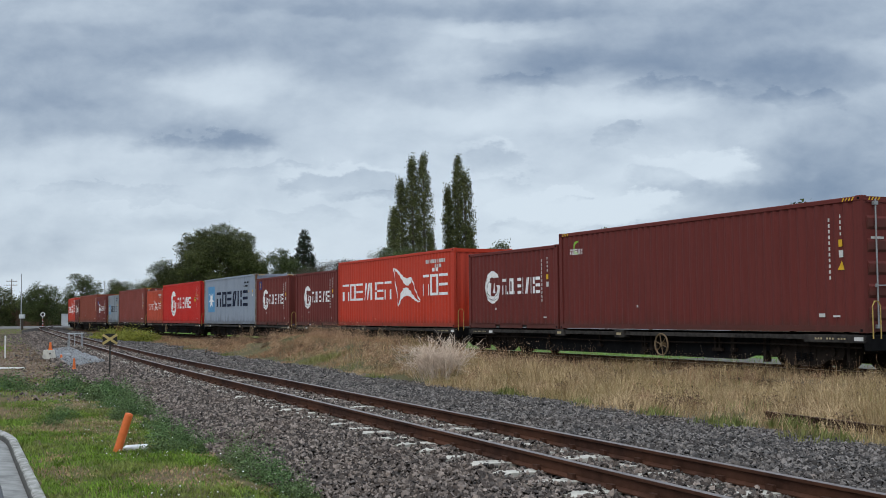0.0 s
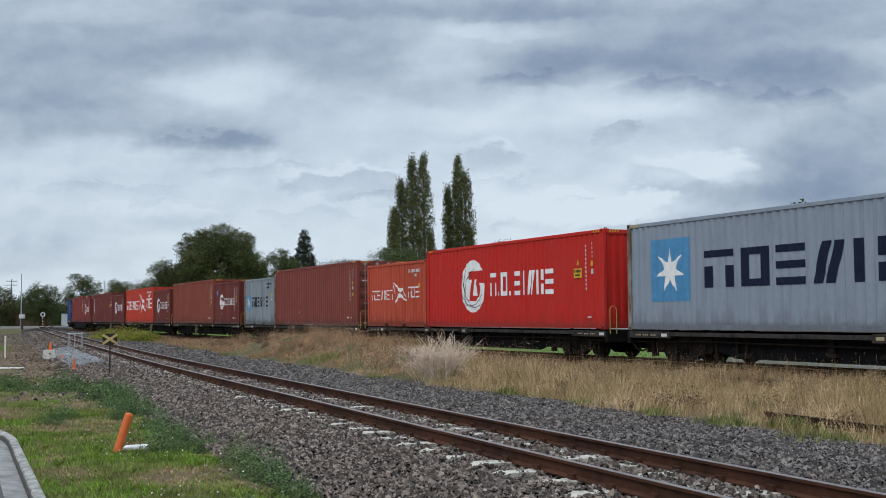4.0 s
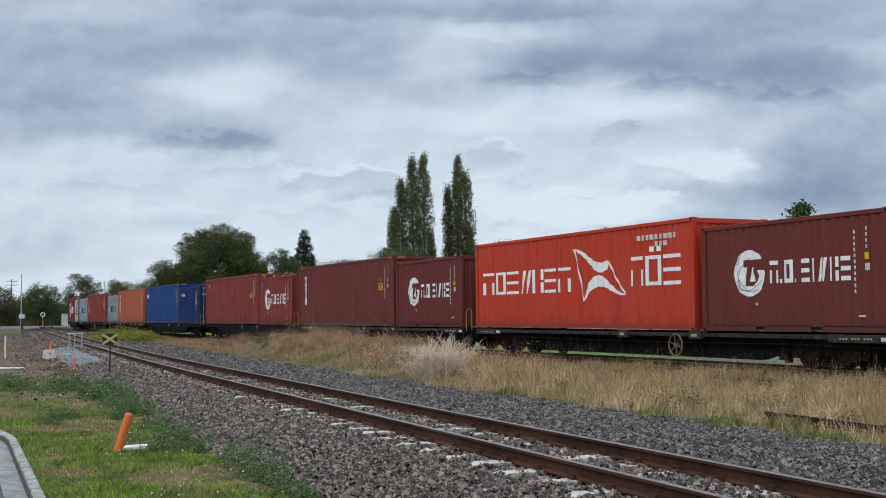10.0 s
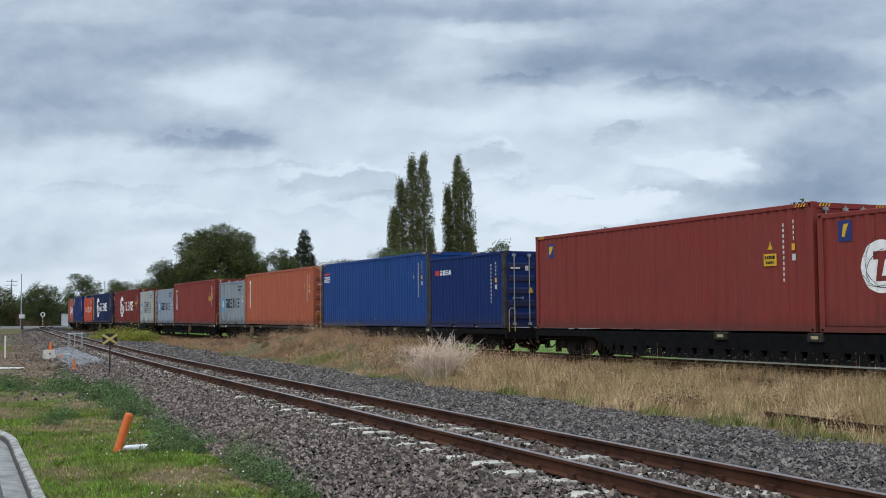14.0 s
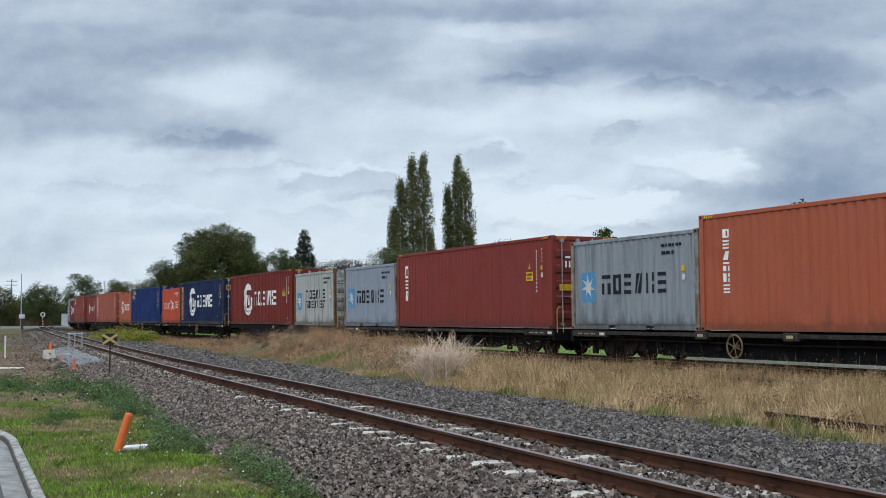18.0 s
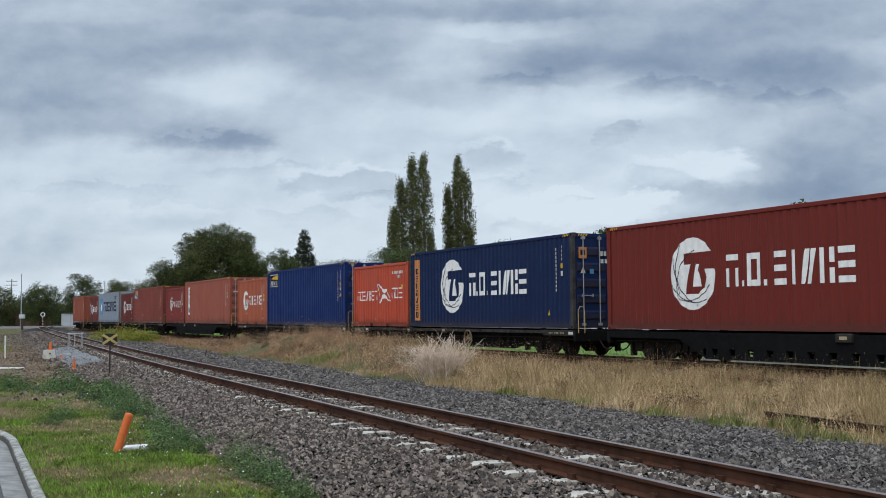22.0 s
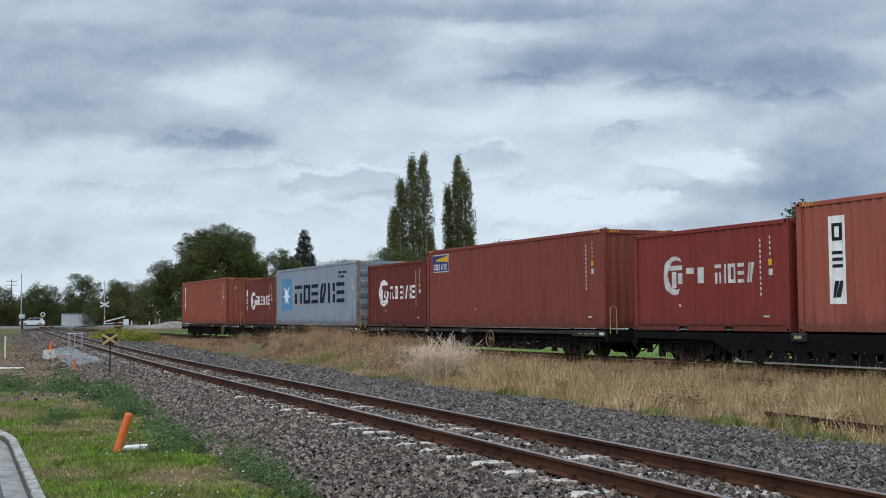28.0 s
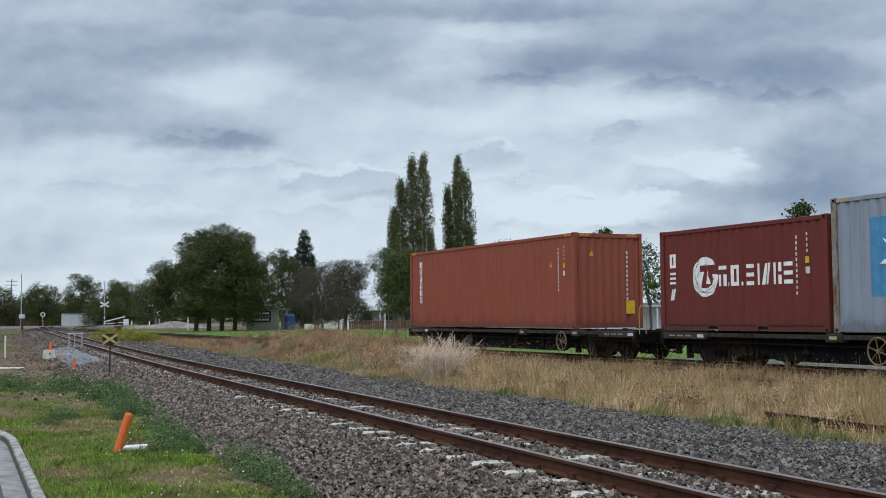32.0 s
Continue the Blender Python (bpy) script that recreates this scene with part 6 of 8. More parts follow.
def build_grass():
    edge = lambda x: near_y(x) + 4.25 + 0.35 * np.sin(x * 0.9) + 0.2 * np.sin(x * 2.7)
    back = lambda x: 0 * x + 18.45
    out = []
    for n, a, b, w in ((120000, -31, -4, 0.0058), (42000, -58, -30, 0.011), (22000, -120, -58, 0.028)):
        x, y = spread(n, a, b, edge, back)
        keep = (x > -29.5 + 1.5 * RNG.normal(size=n)) | (RNG.random(n) < 0.42)
        x, y = x[keep], y[keep]
        p = np.clip(0.6 * patchy(x, y, 1.1, 2.0) + 0.4 * patchy(x, y, 0.33, 6.0), 0, 1.2)
        h = (0.02 + 0.62 * p ** 1.25) * (0.5 + 0.9 * RNG.random(len(x)) ** 1.5) * (0.75 + 0.25 * step(y - edge(x), 0, 1.5)) * (0.42 + 0.58 * step(x, -34, -27))
        h = h * (1 - 0.8 * bump2(x, y, -12.2, 11.1, 1.4, 0.7))
        out.append(blades(x, y, h, w * (0.6 + 0.8 * RNG.random(len(x))), 1.0))
    # pale wisps bent over the rest
    x, y = spread(9000, -34, -5, edge, back)
    k = patchy(x, y, 1.1, 2.0) > 0.35
    x, y = x[k], y[k]
    out.append(blades(x, y, 0.3 + 0.3 * RNG.random(len(x)), 0.005 + 0.003 * RNG.random(len(x)), 1.7))
    stuff("dry_grass", *joined(out), M_STRAW, "tall bleached dry grass between the tracks", "grass")
    out = []
    for n, a, b, w in ((48000, -60, -28, 0.0105), (20000, -122, -58, 0.03), (14000, -30, -5, 0.007)):
        x, y = spread(n, a, b, edge, back)
        p = patchy(x, y, 1.6, 5.0)
        k = p > (0.3 if a < -29 else 0.62)
        x, y, p = x[k], y[k], p[k]
        h = (0.06 + 0.17 * p) * (0.6 + 0.8 * RNG.random(len(x)))
        out.append(blades(x, y, h, w * (0.6 + 0.8 * RNG.random(len(x))), 0.8))
    stuff("russet_grass", *joined(out), M_RUSSET, "reddish brown dried weeds on the low mound", "grass")
    # bushy dried weeds in clumps
    rr = np.random.default_rng(12)
    tan, brown = [], []
    for i in range(330):
        cx = -28 - 34 * rr.random() if i < 240 else -8 - 22 * rr.random()
        cy = float(edge(cx)) + 0.4 + (17.9 - float(edge(cx))) * rr.random()
        r = (0.10 + 0.22 * rr.random() ** 1.5) * (1.0 if i < 240 else 0.6)
        n = int(250 + 900 * r)
        q = rr.normal(size=(n, 3)) * 0.6
        x, y = cx + 1.5 * r * q[:, 0], cy + r * q[:, 1]
        zz = land(x, y) + np.abs(q[:, 2]) * r * 1.4
        (tan if rr.random() < 0.55 else brown).append(leaf_blades(np.stack([x, y, zz], -1), 0.010 + 0.018 * rr.random(n), rr, 0.2))
    stuff("dried_weeds", *joined(tan), M_TANWEED, "clumps of dried tan weeds on the mound", "weeds")
    stuff("dried_weeds", *joined(brown), M_BROWNWEED, "clumps of dark brown dead weeds on the mound", "weeds")
    # dead upright stalks along the mound's crest
    x = np.concatenate([-47 + 20 * rr.random(240), -28 + 6 * rr.random(90)])
    y = 15.6 + 1.6 * rr.random(len(x)) - 0.9 * step(x, -30, -24)
    stuff("dead_stalks", *blades(x, y, 0.25 + 0.5 * rr.random(len(x)) ** 1.5, 0.010 + 0.006 * rr.random(len(x)), 0.5), M_BROWNWEED, "dark dead stalks standing on the mound", "weeds")
    # green tufts at the ballast's edge and among the dry grass
    out = []
    spots = [(-13.3, 10.75, 0.5), (-15.2, 10.9, 0.35), (-17.5, 11.0, 0.4), (-11.2, 10.6, 0.6), (-9.2, 10.7, 0.6), (-20.5, 11.1, 0.4), (-8.0, 10.6, 0.5), (-36, 12.4, 0.8), (-35.0, 12.6, 0.6), (-12.6, 11.4, 0.4), (-27.5, 11.0, 0.4), (-46, 11.9, 0.7), (-56, 12.6, 1.0)]
    for cx, cy, r in spots:
        n = int(420 * r)
        x, y = cx + r * RNG.normal(size=n) * 0.6, cy + r * RNG.normal(size=n) * 0.4
        h = (0.08 + 0.2 * RNG.random(n)) * np.exp(-((x - cx) ** 2 + (y - cy) ** 2) / (2 * r * r))
        out.append(blades(x, y, h + 0.03, 0.014 + 0.01 * RNG.random(n), 0.7))
    x, y = spread(7000, -40, -5, lambda x: near_y(x) + 4.1, lambda x: 0 * x + 17)
    k = patchy(x, y, 0.9, 9.0) > 0.66
    out.append(blades(x[k], y[k], 0.12 + 0.16 * RNG.random(k.sum()), 0.013 + 0 * x[k], 0.7))
    stuff("green_tufts", *joined(out), M_TUFT, "green weed tufts at the edge of the ballast", "weeds")
    # thin stalks with dark seed heads
    n = 2600
    x, y = spread(n, -48, -6, lambda x: edge(x) + 1.5 + 2.5 * (RNG.random(len(x)) > 0.35), back)
    k = patchy(x, y, 2.2, 3.3) > 0.45
    x, y = x[k], y[k]
    h = 0.32 + 0.34 * RNG.random(len(x))
    xb, yb = spread(1000, -60, -8, lambda x: 0 * x + 16.4, back)
    kb = patchy(xb, yb, 1.5, 7.1) > 0.5
    x, y, h = np.concatenate([x, xb[kb]]), np.concatenate([y, yb[kb]]), np.concatenate([h, 0.45 + 0.4 * RNG.random(kb.sum())])
    v, f = blades(x, y, h, 0.007 + 0 * x, 0.35)
    stuff("dry_stalks", v, f, M_RUSSET, "thin dry stalks standing above the grass", "grass")
    tip = v.reshape(-1, 5, 3)[:, 4]
    s = 0.006 + 0.009 * RNG.random(len(tip)) ** 2
    oc = np.array([(1, 0, 0), (-1, 0, 0), (0, 1, 0), (0, -1, 0), (0, 0, 1.6), (0, 0, -1.6)])
    of = np.array([(0, 2, 4), (2, 1, 4), (1, 3, 4), (3, 0, 4), (2, 0, 5), (1, 2, 5), (3, 1, 5), (0, 3, 5)])
    v = (tip[:, None] + oc[None] * s[:, None, None]).reshape(-1, 3)
    f = (of[None] + (np.arange(len(tip)) * 6)[:, None, None]).reshape(-1, 3)
    stuff("seed_heads", v, f, M_SEED, "small dull seed heads on dry stalks", "weeds")

    # the verge beside the road
    lo = lambda x: np.maximum(kerb_y(x) + 0.01, -6)
    hi = lambda x: near_y(x) - 2.75
    out = []
    for n, a, b, w in ((68000, -24, -9, 0.007), (24000, -40, -24, 0.013), (12000, -80, -40, 0.03), (9000, -190, -80, 0.08)):
        x, y = spread(n, a, b, lo, hi)
        p = 0.5 * patchy(x, y, 1.4, 1.0) + 0.5 * patchy(y * 1.3, x * 0.8, 0.45, 3.0)
        bare = 0.45 if a > -30 else (0.55 if a > -50 else 0.78)
        k = (p + 0.25 * RNG.random(n) > bare) | (RNG.random(n) < (0.2 if a > -50 else 0.05))
        x, y, p = x[k], y[k], p[k]
        h = (0.025 + 0.085 * np.maximum(p, 0) ** 1.5) * (0.5 + 0.9 * RNG.random(len(x)))
        out.append(blades(x, y, h, w * (0.6 + 0.8 * RNG.random(len(x))), 1.3, 0.008))
    for cx, cy, rx, ry, n in ((-46, 1.6, 5, 0.5, 2600), (-58, 2.6, 7, 0.6, 2600), (-36, 0.9, 3, 0.4, 1800), (-70, 4.5, 8, 0.7, 2200), (-31, 1.9, 2.2, 0.5, 1800)):
        x, y = cx + rx * RNG.normal(size=n) * 0.5, cy + ry * RNG.normal(size=n) * 0.5
        out.append(blades(x, y, 0.05 + 0.08 * RNG.random(n), 0.02 + 0.02 * RNG.random(n), 0.9, -0.02))
    x, y = spread(26000, -26, -9, lo, hi)
    p = 0.5 * patchy(x, y, 1.4, 1.0) + 0.5 * patchy(y * 1.3, x * 0.8, 0.45, 3.0)
    k = p + 0.12 * RNG.random(len(x)) < 0.50
    x, y = x[k], y[k]
    stuff("dry_litter", *blades(x, y, 0.015 + 0.045 * RNG.random(len(x)), 0.004 + 0.005 * RNG.random(len(x)), 1.9, 0.004), M_TANWEED, "short dead grass and litter on bare soil", "grass")
    stuff("verge_grass", *joined(out), M_SHORT, "short patchy green grass on the verge", "grass")
    # broad-leaved weeds along the foot of the ballast
    out = []
    rr = np.random.default_rng(3)
    spots = [(-9.6 - 0.24 * i + 0.25 * rr.normal(), float(near_y(-9.6 - 0.24 * i)) - 2.72 - abs(0.36 * rr.normal()), 0.07 + 0.17 * rr.random() ** 1.3) for i in range(74) if rr.random() < 0.72]
    spots += [(-27.5, 3.3, 0.42), (-28.6, 2.3, 0.46), (-27, 4.2, 0.3), (-26, 4.0, 0.3), (-29, 3.9, 0.3), (-26.5, 1.3, 0.4), (-28, 0.7, 0.4), (-25.2, 3.7, 0.25), (-20.2, 2.5, 0.2), (-19.2, 2.2, 0.18), (-22.0, 3.5, 0.25), (-27.5, -0.2, 0.4)]
    for cx, cy, r in spots:
        n = int(380 + 4600 * r)
        q = rr.normal(size=(n, 3)) * np.array((0.75, 0.75, 0.45))
        x, y = cx + r * q[:, 0], cy + r * q[:, 1] * 0.8
        zz = land(x, y) + np.abs(q[:, 2]) * r * (2.1 if r < 0.24 else 1.15) * np.exp(-0.4 * (q[:, 0] ** 2 + q[:, 1] ** 2))
        s = 0.006 + 0.011 * rr.random(n) + 0.010 * (cx < -24)
        out.append(leaf_blades(np.stack([x, y, zz], -1), s, rr, 0.4))
    stuff("verge_weeds", *joined(out), M_LUSH, "dark green broad-leaved weeds beside the ballast", "weeds")
    # tiny white flowers
    x, y = spread(700, -26, -9, lambda x: hi(x) - 1.6, hi)
    k = patchy(x, y, 0.8, 6.0) > 0.55
    x, y = x[k], y[k]
    out = leaf_blades(np.stack([x, y, land(x, y) + 0.1 + 0.05 * RNG.random(len(x))], -1), 0.006 + 0.007 * RNG.random(len(x)), rr, 0.3)
    stuff("white_flowers", *out, M_WHITE, "tiny white flowers in the verge", "flowers")
    # yellow-green weeds past the near track
    out = []
    for i in range(46):
        cx = -87 + 10.5 * rr.random()
        cy = 12.5 + (cx + 88) * 0.12 + 1.3 * rr.random()
        r = 0.5 + 0.4 * rr.random()
        n = 800
        q = rr.normal(size=(n, 3)) * 0.5
        x, y = cx + 1.3 * r * q[:, 0], cy + r * q[:, 1]
        out.append(leaf_blades(np.stack([x, y, land(x, y) + np.abs(q[:, 2]) * 0.9 * r], -1), 0.028 + 0.035 * rr.random(n), rr, 0.6))
    stuff("yellow_weeds", *joined(out), M_YELLOWWEED, "yellow-green flowering weeds beside the track", "weeds")
    # the lawn past the train
    out = []
    for n, a, b, y0, y1, w in ((9000, -60, 6, 21.4, 30, 0.03), (8000, -135, -60, 22, 46, 0.09)):
        x, y = spread(n, a, b, lambda x: 0 * x + y0, lambda x: 0 * x + y1)
        out.append(blades(x, y, 0.06 + 0.08 * RNG.random(n), w * (0.6 + 0.8 * RNG.random(n)), 0.8, 0.01))
    stuff("lawn_grass", *joined(out), M_LAWN, "bright green mown grass past the train", "grass")


def leaf_blades(c, s, rng, flat=0.0):
    """One pointed leaf for each centre, turned at random."""
    n = len(c)
    a = rng.normal(size=(n, 3))
    a[:, 2] *= 1 - flat
    a /= np.linalg.norm(a, axis=1)[:, None]
    b = np.cross(a, rng.normal(size=(n, 3)))
    b /= np.linalg.norm(b, axis=1)[:, None]
    s = np.asarray(s)[:, None]
    v = np.stack([c - a * s, c + a * s * 0.7 - b * s * 0.66, c + a * s * 0.7 + b * s * 0.66], 1).reshape(-1, 3)
    return v, np.arange(n * 3).reshape(-1, 3)


M_BARK = plain("grey_brown_bark", (0.085, 0.068, 0.055), 0.95, 0, 0.3, 4, 0.5)
M_PALEBARK = plain("pale_grey_bark", (0.13, 0.115, 0.10), 0.95, 0, 0.3, 4, 0.5)
M_LEAF_DARK = leafy("dark_evergreen_leaves", (0.022, 0.031, 0.011), (0.145, 0.16, 0.048))
M_LEAF_MID = leafy("green_leaves", (0.036, 0.055, 0.017), (0.105, 0.128, 0.038))
M_LEAF_FRESH = leafy("fresh_green_leaves", (0.05, 0.10, 0.02), (0.13, 0.20, 0.045))
M_LEAF_POPLAR = leafy("poplar_leaves", (0.036, 0.048, 0.018), (0.20, 0.21, 0.078))
M_LEAF_GREY = leafy("grey_green_leaves", (0.036, 0.036, 0.022), (0.10, 0.092, 0.055))
M_LEAF_TWIG = leafy("dry_twigs", (0.045, 0.036, 0.026), (0.105, 0.085, 0.06))
M_LEAF_OLIVE = leafy("olive_leaves", (0.06, 0.07, 0.025), (0.13, 0.14, 0.055))
M_LEAF_CYPRESS = leafy("cypress_foliage", (0.010, 0.018, 0.009), (0.03, 0.045, 0.018))


def tree(name, x, y, height, blobs, leaves, size, mat, label, seed, trunk=0.25, bark=None, stems=1, z0=-0.37, spreadk=0.9, clump=0.55, even=0.8):
    """A tree: tapered trunk and limbs, and a crown of leaf clumps in rounded masses (dx, dy, dz, rx, ry, rz; dx runs across the view)."""
    rng = np.random.default_rng(seed)
    t = thing(name, pose(x, y, z0, 0, 0, 64.67), label, "tree")
    bark = bark or M_BARK
    rr = random.Random(seed)
    for k in range(stems):
        ox = (k - (stems - 1) / 2) * spreadk
        mb = MB()
        top = height * 0.62
        pts = [(ox + rr.uniform(-0.1, 0.1) * i, rr.uniform(-0.1, 0.1) * i, top * i / 5) for i in range(6)]
        mb.tube(pts, [trunk * (1.15 - 0.17 * i) for i in range(6)], 8)
        for b in blobs[k::stems]:
            p = Vector(pts[2]).lerp(Vector(pts[4]), rr.random())
            q = Vector((b[0], b[1], b[2]))
            mid = p.lerp(q, 0.5) + Vector((rr.uniform(-0.2, 0.2), rr.uniform(-0.2, 0.2), 0.25))
            mb.tube([p, mid, q], [trunk * 0.42, trunk * 0.28, trunk * 0.1], 6)
            for _ in range(3):
                e = q + Vector((rr.uniform(-1, 1) * b[3], rr.uniform(-1, 1) * b[4], rr.uniform(-0.4, 1) * b[5])) * 0.8
                mb.tube([mid, mid.lerp(e, 0.6) + Vector((0, 0, 0.1)), e], [trunk * 0.2, trunk * 0.12, trunk * 0.04], 5)
        part("trunk", mb, bark, t)
    vol = np.array([b[3] * b[4] * b[5] for b in blobs]) ** even
    vol = vol / vol.sum()
    C = []
    for b, w in zip(blobs, vol):
        nc = max(6, int(leaves * w / 26))
        d = rng.normal(size=(nc, 3))
        d /= np.linalg.norm(d, axis=1)[:, None]
        r = 0.36 + 0.66 * rng.random((nc, 1)) ** 0.5
        cc = np.array(b[:3]) + d * r * np.array(b[3:6])
        m = 26
        q = cc[:, None] + np.clip(rng.normal(size=(nc, m, 3)), -1.5, 1.5) * clump * np.array((1, 1, 0.7)) * (0.6 + 0.7 * rng.random((nc, 1, 1)))
        C.append(q.reshape(-1, 3))
    C = np.concatenate(C)
    v, f = leaf_blades(C, size * (0.6 + 0.8 * rng.random(len(C))), rng)
    part("crown", np_mesh("crown", v, f, mat), mat, t)
    return t


def poplar(x, y, stems, seed, label):
    """Lombardy poplars grown close: upright stems (offset across, height, half width) with tight rising clumps."""
    t = thing("poplar_tree", pose(x, y, -0.37, 0, 0, 64.67), label, "tree", "poplars past the train")
    rng = np.random.default_rng(seed)
    C = []
    for ox, h, hw in stems:
        mb = MB()
        mb.tube([(ox, 0, 0), (ox + 0.1, 0.1, h * 0.5), (ox, 0, h * 0.97)], [0.3, 0.17, 0.03], 7)
        nb = int(h * 13)
        for i in range(nb):
            u = 0.12 + 0.86 * (i + rng.random()) / nb
            half = 1.25 * hw * (math.sin(min(1, (1 - u) * 1.9 + 0.12) * math.pi / 2)) * (0.55 + 0.45 * min(1, u * 4))
            a = rng.random() * 2 * math.pi
            r = half * (0.35 + 0.65 * rng.random())
            p = np.array((ox + r * math.cos(a), r * math.sin(a), h * u))
            if i % 3 == 0:
                mb.tube([(ox, 0, max(0, h * u - 1.6)), tuple(p)], [0.05, 0.015], 4)
            m = 46
            q = p + np.clip(rng.normal(size=(m, 3)), -1.5, 1.5) * np.array((0.25, 0.25, 0.6)) * (0.55 + 0.7 * rng.random())
            C.append(q)
        part("trunk", mb, M_PALEBARK, t)
    C = np.concatenate(C)
    v, f = leaf_blades(C, 0.1 * (0.6 + 0.9 * rng.random(len(C))), rng)
    part("crown", np_mesh("crown", v, f, M_LEAF_POPLAR), M_LEAF_POPLAR, t)


def blob_crown(seed, n, w, d, z0, z1, r):
    """Rounded masses filling an egg-shaped crown."""
    rr = random.Random(seed)
    out = []
    for i in range(n):
        u = (i + 0.5) / n
        a = i * 2.4 + rr.uniform(-0.4, 0.4)
        zc = z0 + (z1 - z0) * (0.1 + 0.85 * u)
        k = math.sqrt(max(0.05, 1 - (2 * (0.18 + 0.75 * u) - 1) ** 2))
        q = rr.uniform(0.35, 0.8)
        s = r * rr.uniform(0.75, 1.2)
        out.append((w / 2 * k * q * math.cos(a), d / 2 * k * q * math.sin(a), zc, s, s, s * 0.8))
    return out


def build_trees():
    tree("broad_tree", -131.5, 32.9, 13, blob_crown(1, 42, 13.0, 9, 1.2, 11.0, 1.8) + [(0.6, 0, 11.3, 1.7, 1.7, 1.2), (-1.6, 0, 10.7, 1.5, 1.6, 1.1), (2.8, 0, 10.2, 1.6, 1.6, 1.1), (-6.7, 0, 5.4, 1.4, 2, 1.3), (-6.2, 0, 7.2, 1.4, 2, 1.1), (-6.3, 0, 3.9, 1.4, 2, 1.5), (-5.6, 0, 2.6, 1.6, 2, 1.1), (-5.0, 0, 6.2, 1.6, 2, 1.3), (-3.0, -1, 2.6, 1.7, 2, 0.9), (0.4, -1, 2.7, 1.6, 2, 0.9), (3.4, 0, 2.7, 1.7, 2, 1.1), (5.6, 0, 3.6, 1.5, 2, 1.3), (5.4, 0, 5.6, 1.5, 2, 1.4)], 165000, 0.085, M_LEAF_DARK, "broad dark evergreen tree with several trunks", 11, 0.25, M_BARK, 4, spreadk=1.5, clump=0.3)
    tree("leafy_tree", -143.0, 45.3, 10, blob_crown(2, 13, 6.6, 5, 1.6, 9.8, 1.35), 24000, 0.085, M_LEAF_MID, "leafy green tree with gaps in its crown", 12, 0.2, M_BARK, 1, clump=0.32)
    tree("leafy_tree", -146.5, 41.0, 9.5, blob_crown(21, 11, 6.0, 5, 1.8, 9.4, 1.4), 22000, 0.085, M_LEAF_MID, "leafy green tree behind the sign wall", 28, 0.2, M_BARK, 1, clump=0.32)
    cy = [(0, 0, 0.8 + 0.95 * k, min(2.3, (14.6 - 0.95 * k) * 0.30), min(2.0, (14.6 - 0.95 * k) * 0.27), 1.0) for k in range(14)] + [(-1.6, 0, 9.2, 0.35, 0.4, 1.2), (0.9, 0, 8.5, 0.7, 0.7, 1.6)]
    tree("cypress_tree", -156.6, 52.1, 14.6, cy, 46000, 0.075, M_LEAF_CYPRESS, "dark pointed cypress tree behind houses", 13, 0.2, M_BARK, 1, clump=0.17, even=0.4)
    tree("bare_tree", -108.7, 37.6, 6.6, blob_crown(4, 16, 8.6, 5, 1.0, 6.4, 1.2), 17000, 0.055, M_LEAF_TWIG, "half-bare grey tree with spreading pale limbs", 14, 0.17, M_PALEBARK, 3, spreadk=0.3, clump=0.45)
    tree("round_tree", -118.1, 43.9, 7.8, blob_crown(5, 15, 6.0, 5, 1.0, 7.6, 1.3), 28000, 0.075, M_LEAF_GREY, "round dusky green tree with sky showing through", 15, 0.2, M_BARK, 1, clump=0.34)
    tree("street_tree", -71.8, 30.4, 6.3, blob_crown(6, 15, 3.0, 2.7, 1.5, 6.2, 0.85), 22000, 0.055, M_LEAF_MID, "small street tree with full green crown", 16, 0.09, M_PALEBARK, 1, clump=0.24)
    poplar(-137.2, 60.6, ((-2.55, 15.6, 0.85), (-1.5, 19.5, 1.0), (-0.1, 22.4, 1.05), (1.4, 22.9, 1.15), (2.3, 12.5, 0.65)), 17, "tall narrow poplars growing close together")
    poplar(-141.0, 68.9, ((-1.25, 19.3, 0.65), (0.1, 23.5, 0.9), (1.1, 21.6, 1.2), (1.7, 14.0, 0.8)), 18, "tall narrow poplar with dense foliage")
    tree("leafy_tree", -135.4, 58.3, 9.6, blob_crown(7, 7, 2.0, 2.4, 5.5, 9.4, 0.8), 3600, 0.15, M_LEAF_FRESH, "light green tree at the foot of the poplars", 19, 0.2, clump=0.4)
    # treetops showing over the train
    tree("leafy_tree", -123.4, 66.0, 10.6, blob_crown(8, 6, 2.6, 2.6, 6, 10.5, 0.9), 1600, 0.14, M_LEAF_MID, "green tree showing over the train", 20, 0.14, clump=0.35)
    tree("young_tree", -75.1, 49.5, 8.6, blob_crown(9, 5, 1.1, 1.1, 6.2, 8.4, 0.42), 420, 0.10, M_LEAF_MID, "slim young tree with sparse leaves", 21, 0.07, clump=0.25)
    tree("young_tree", -44.1, 40.7, 7.7, blob_crown(10, 6, 1.0, 0.9, 5.4, 7.2, 0.32), 170, 0.10, M_LEAF_MID, "young tree with drooping sparse leaves", 22, 0.07, clump=0.22)
    tree("leafy_tree", -65.1, 46.5, 6.6, blob_crown(11, 8, 2.6, 2.4, 2.4, 6.4, 0.75), 1800, 0.10, M_LEAF_MID, "small open-crowned tree beside a house", 23, 0.1, clump=0.3)
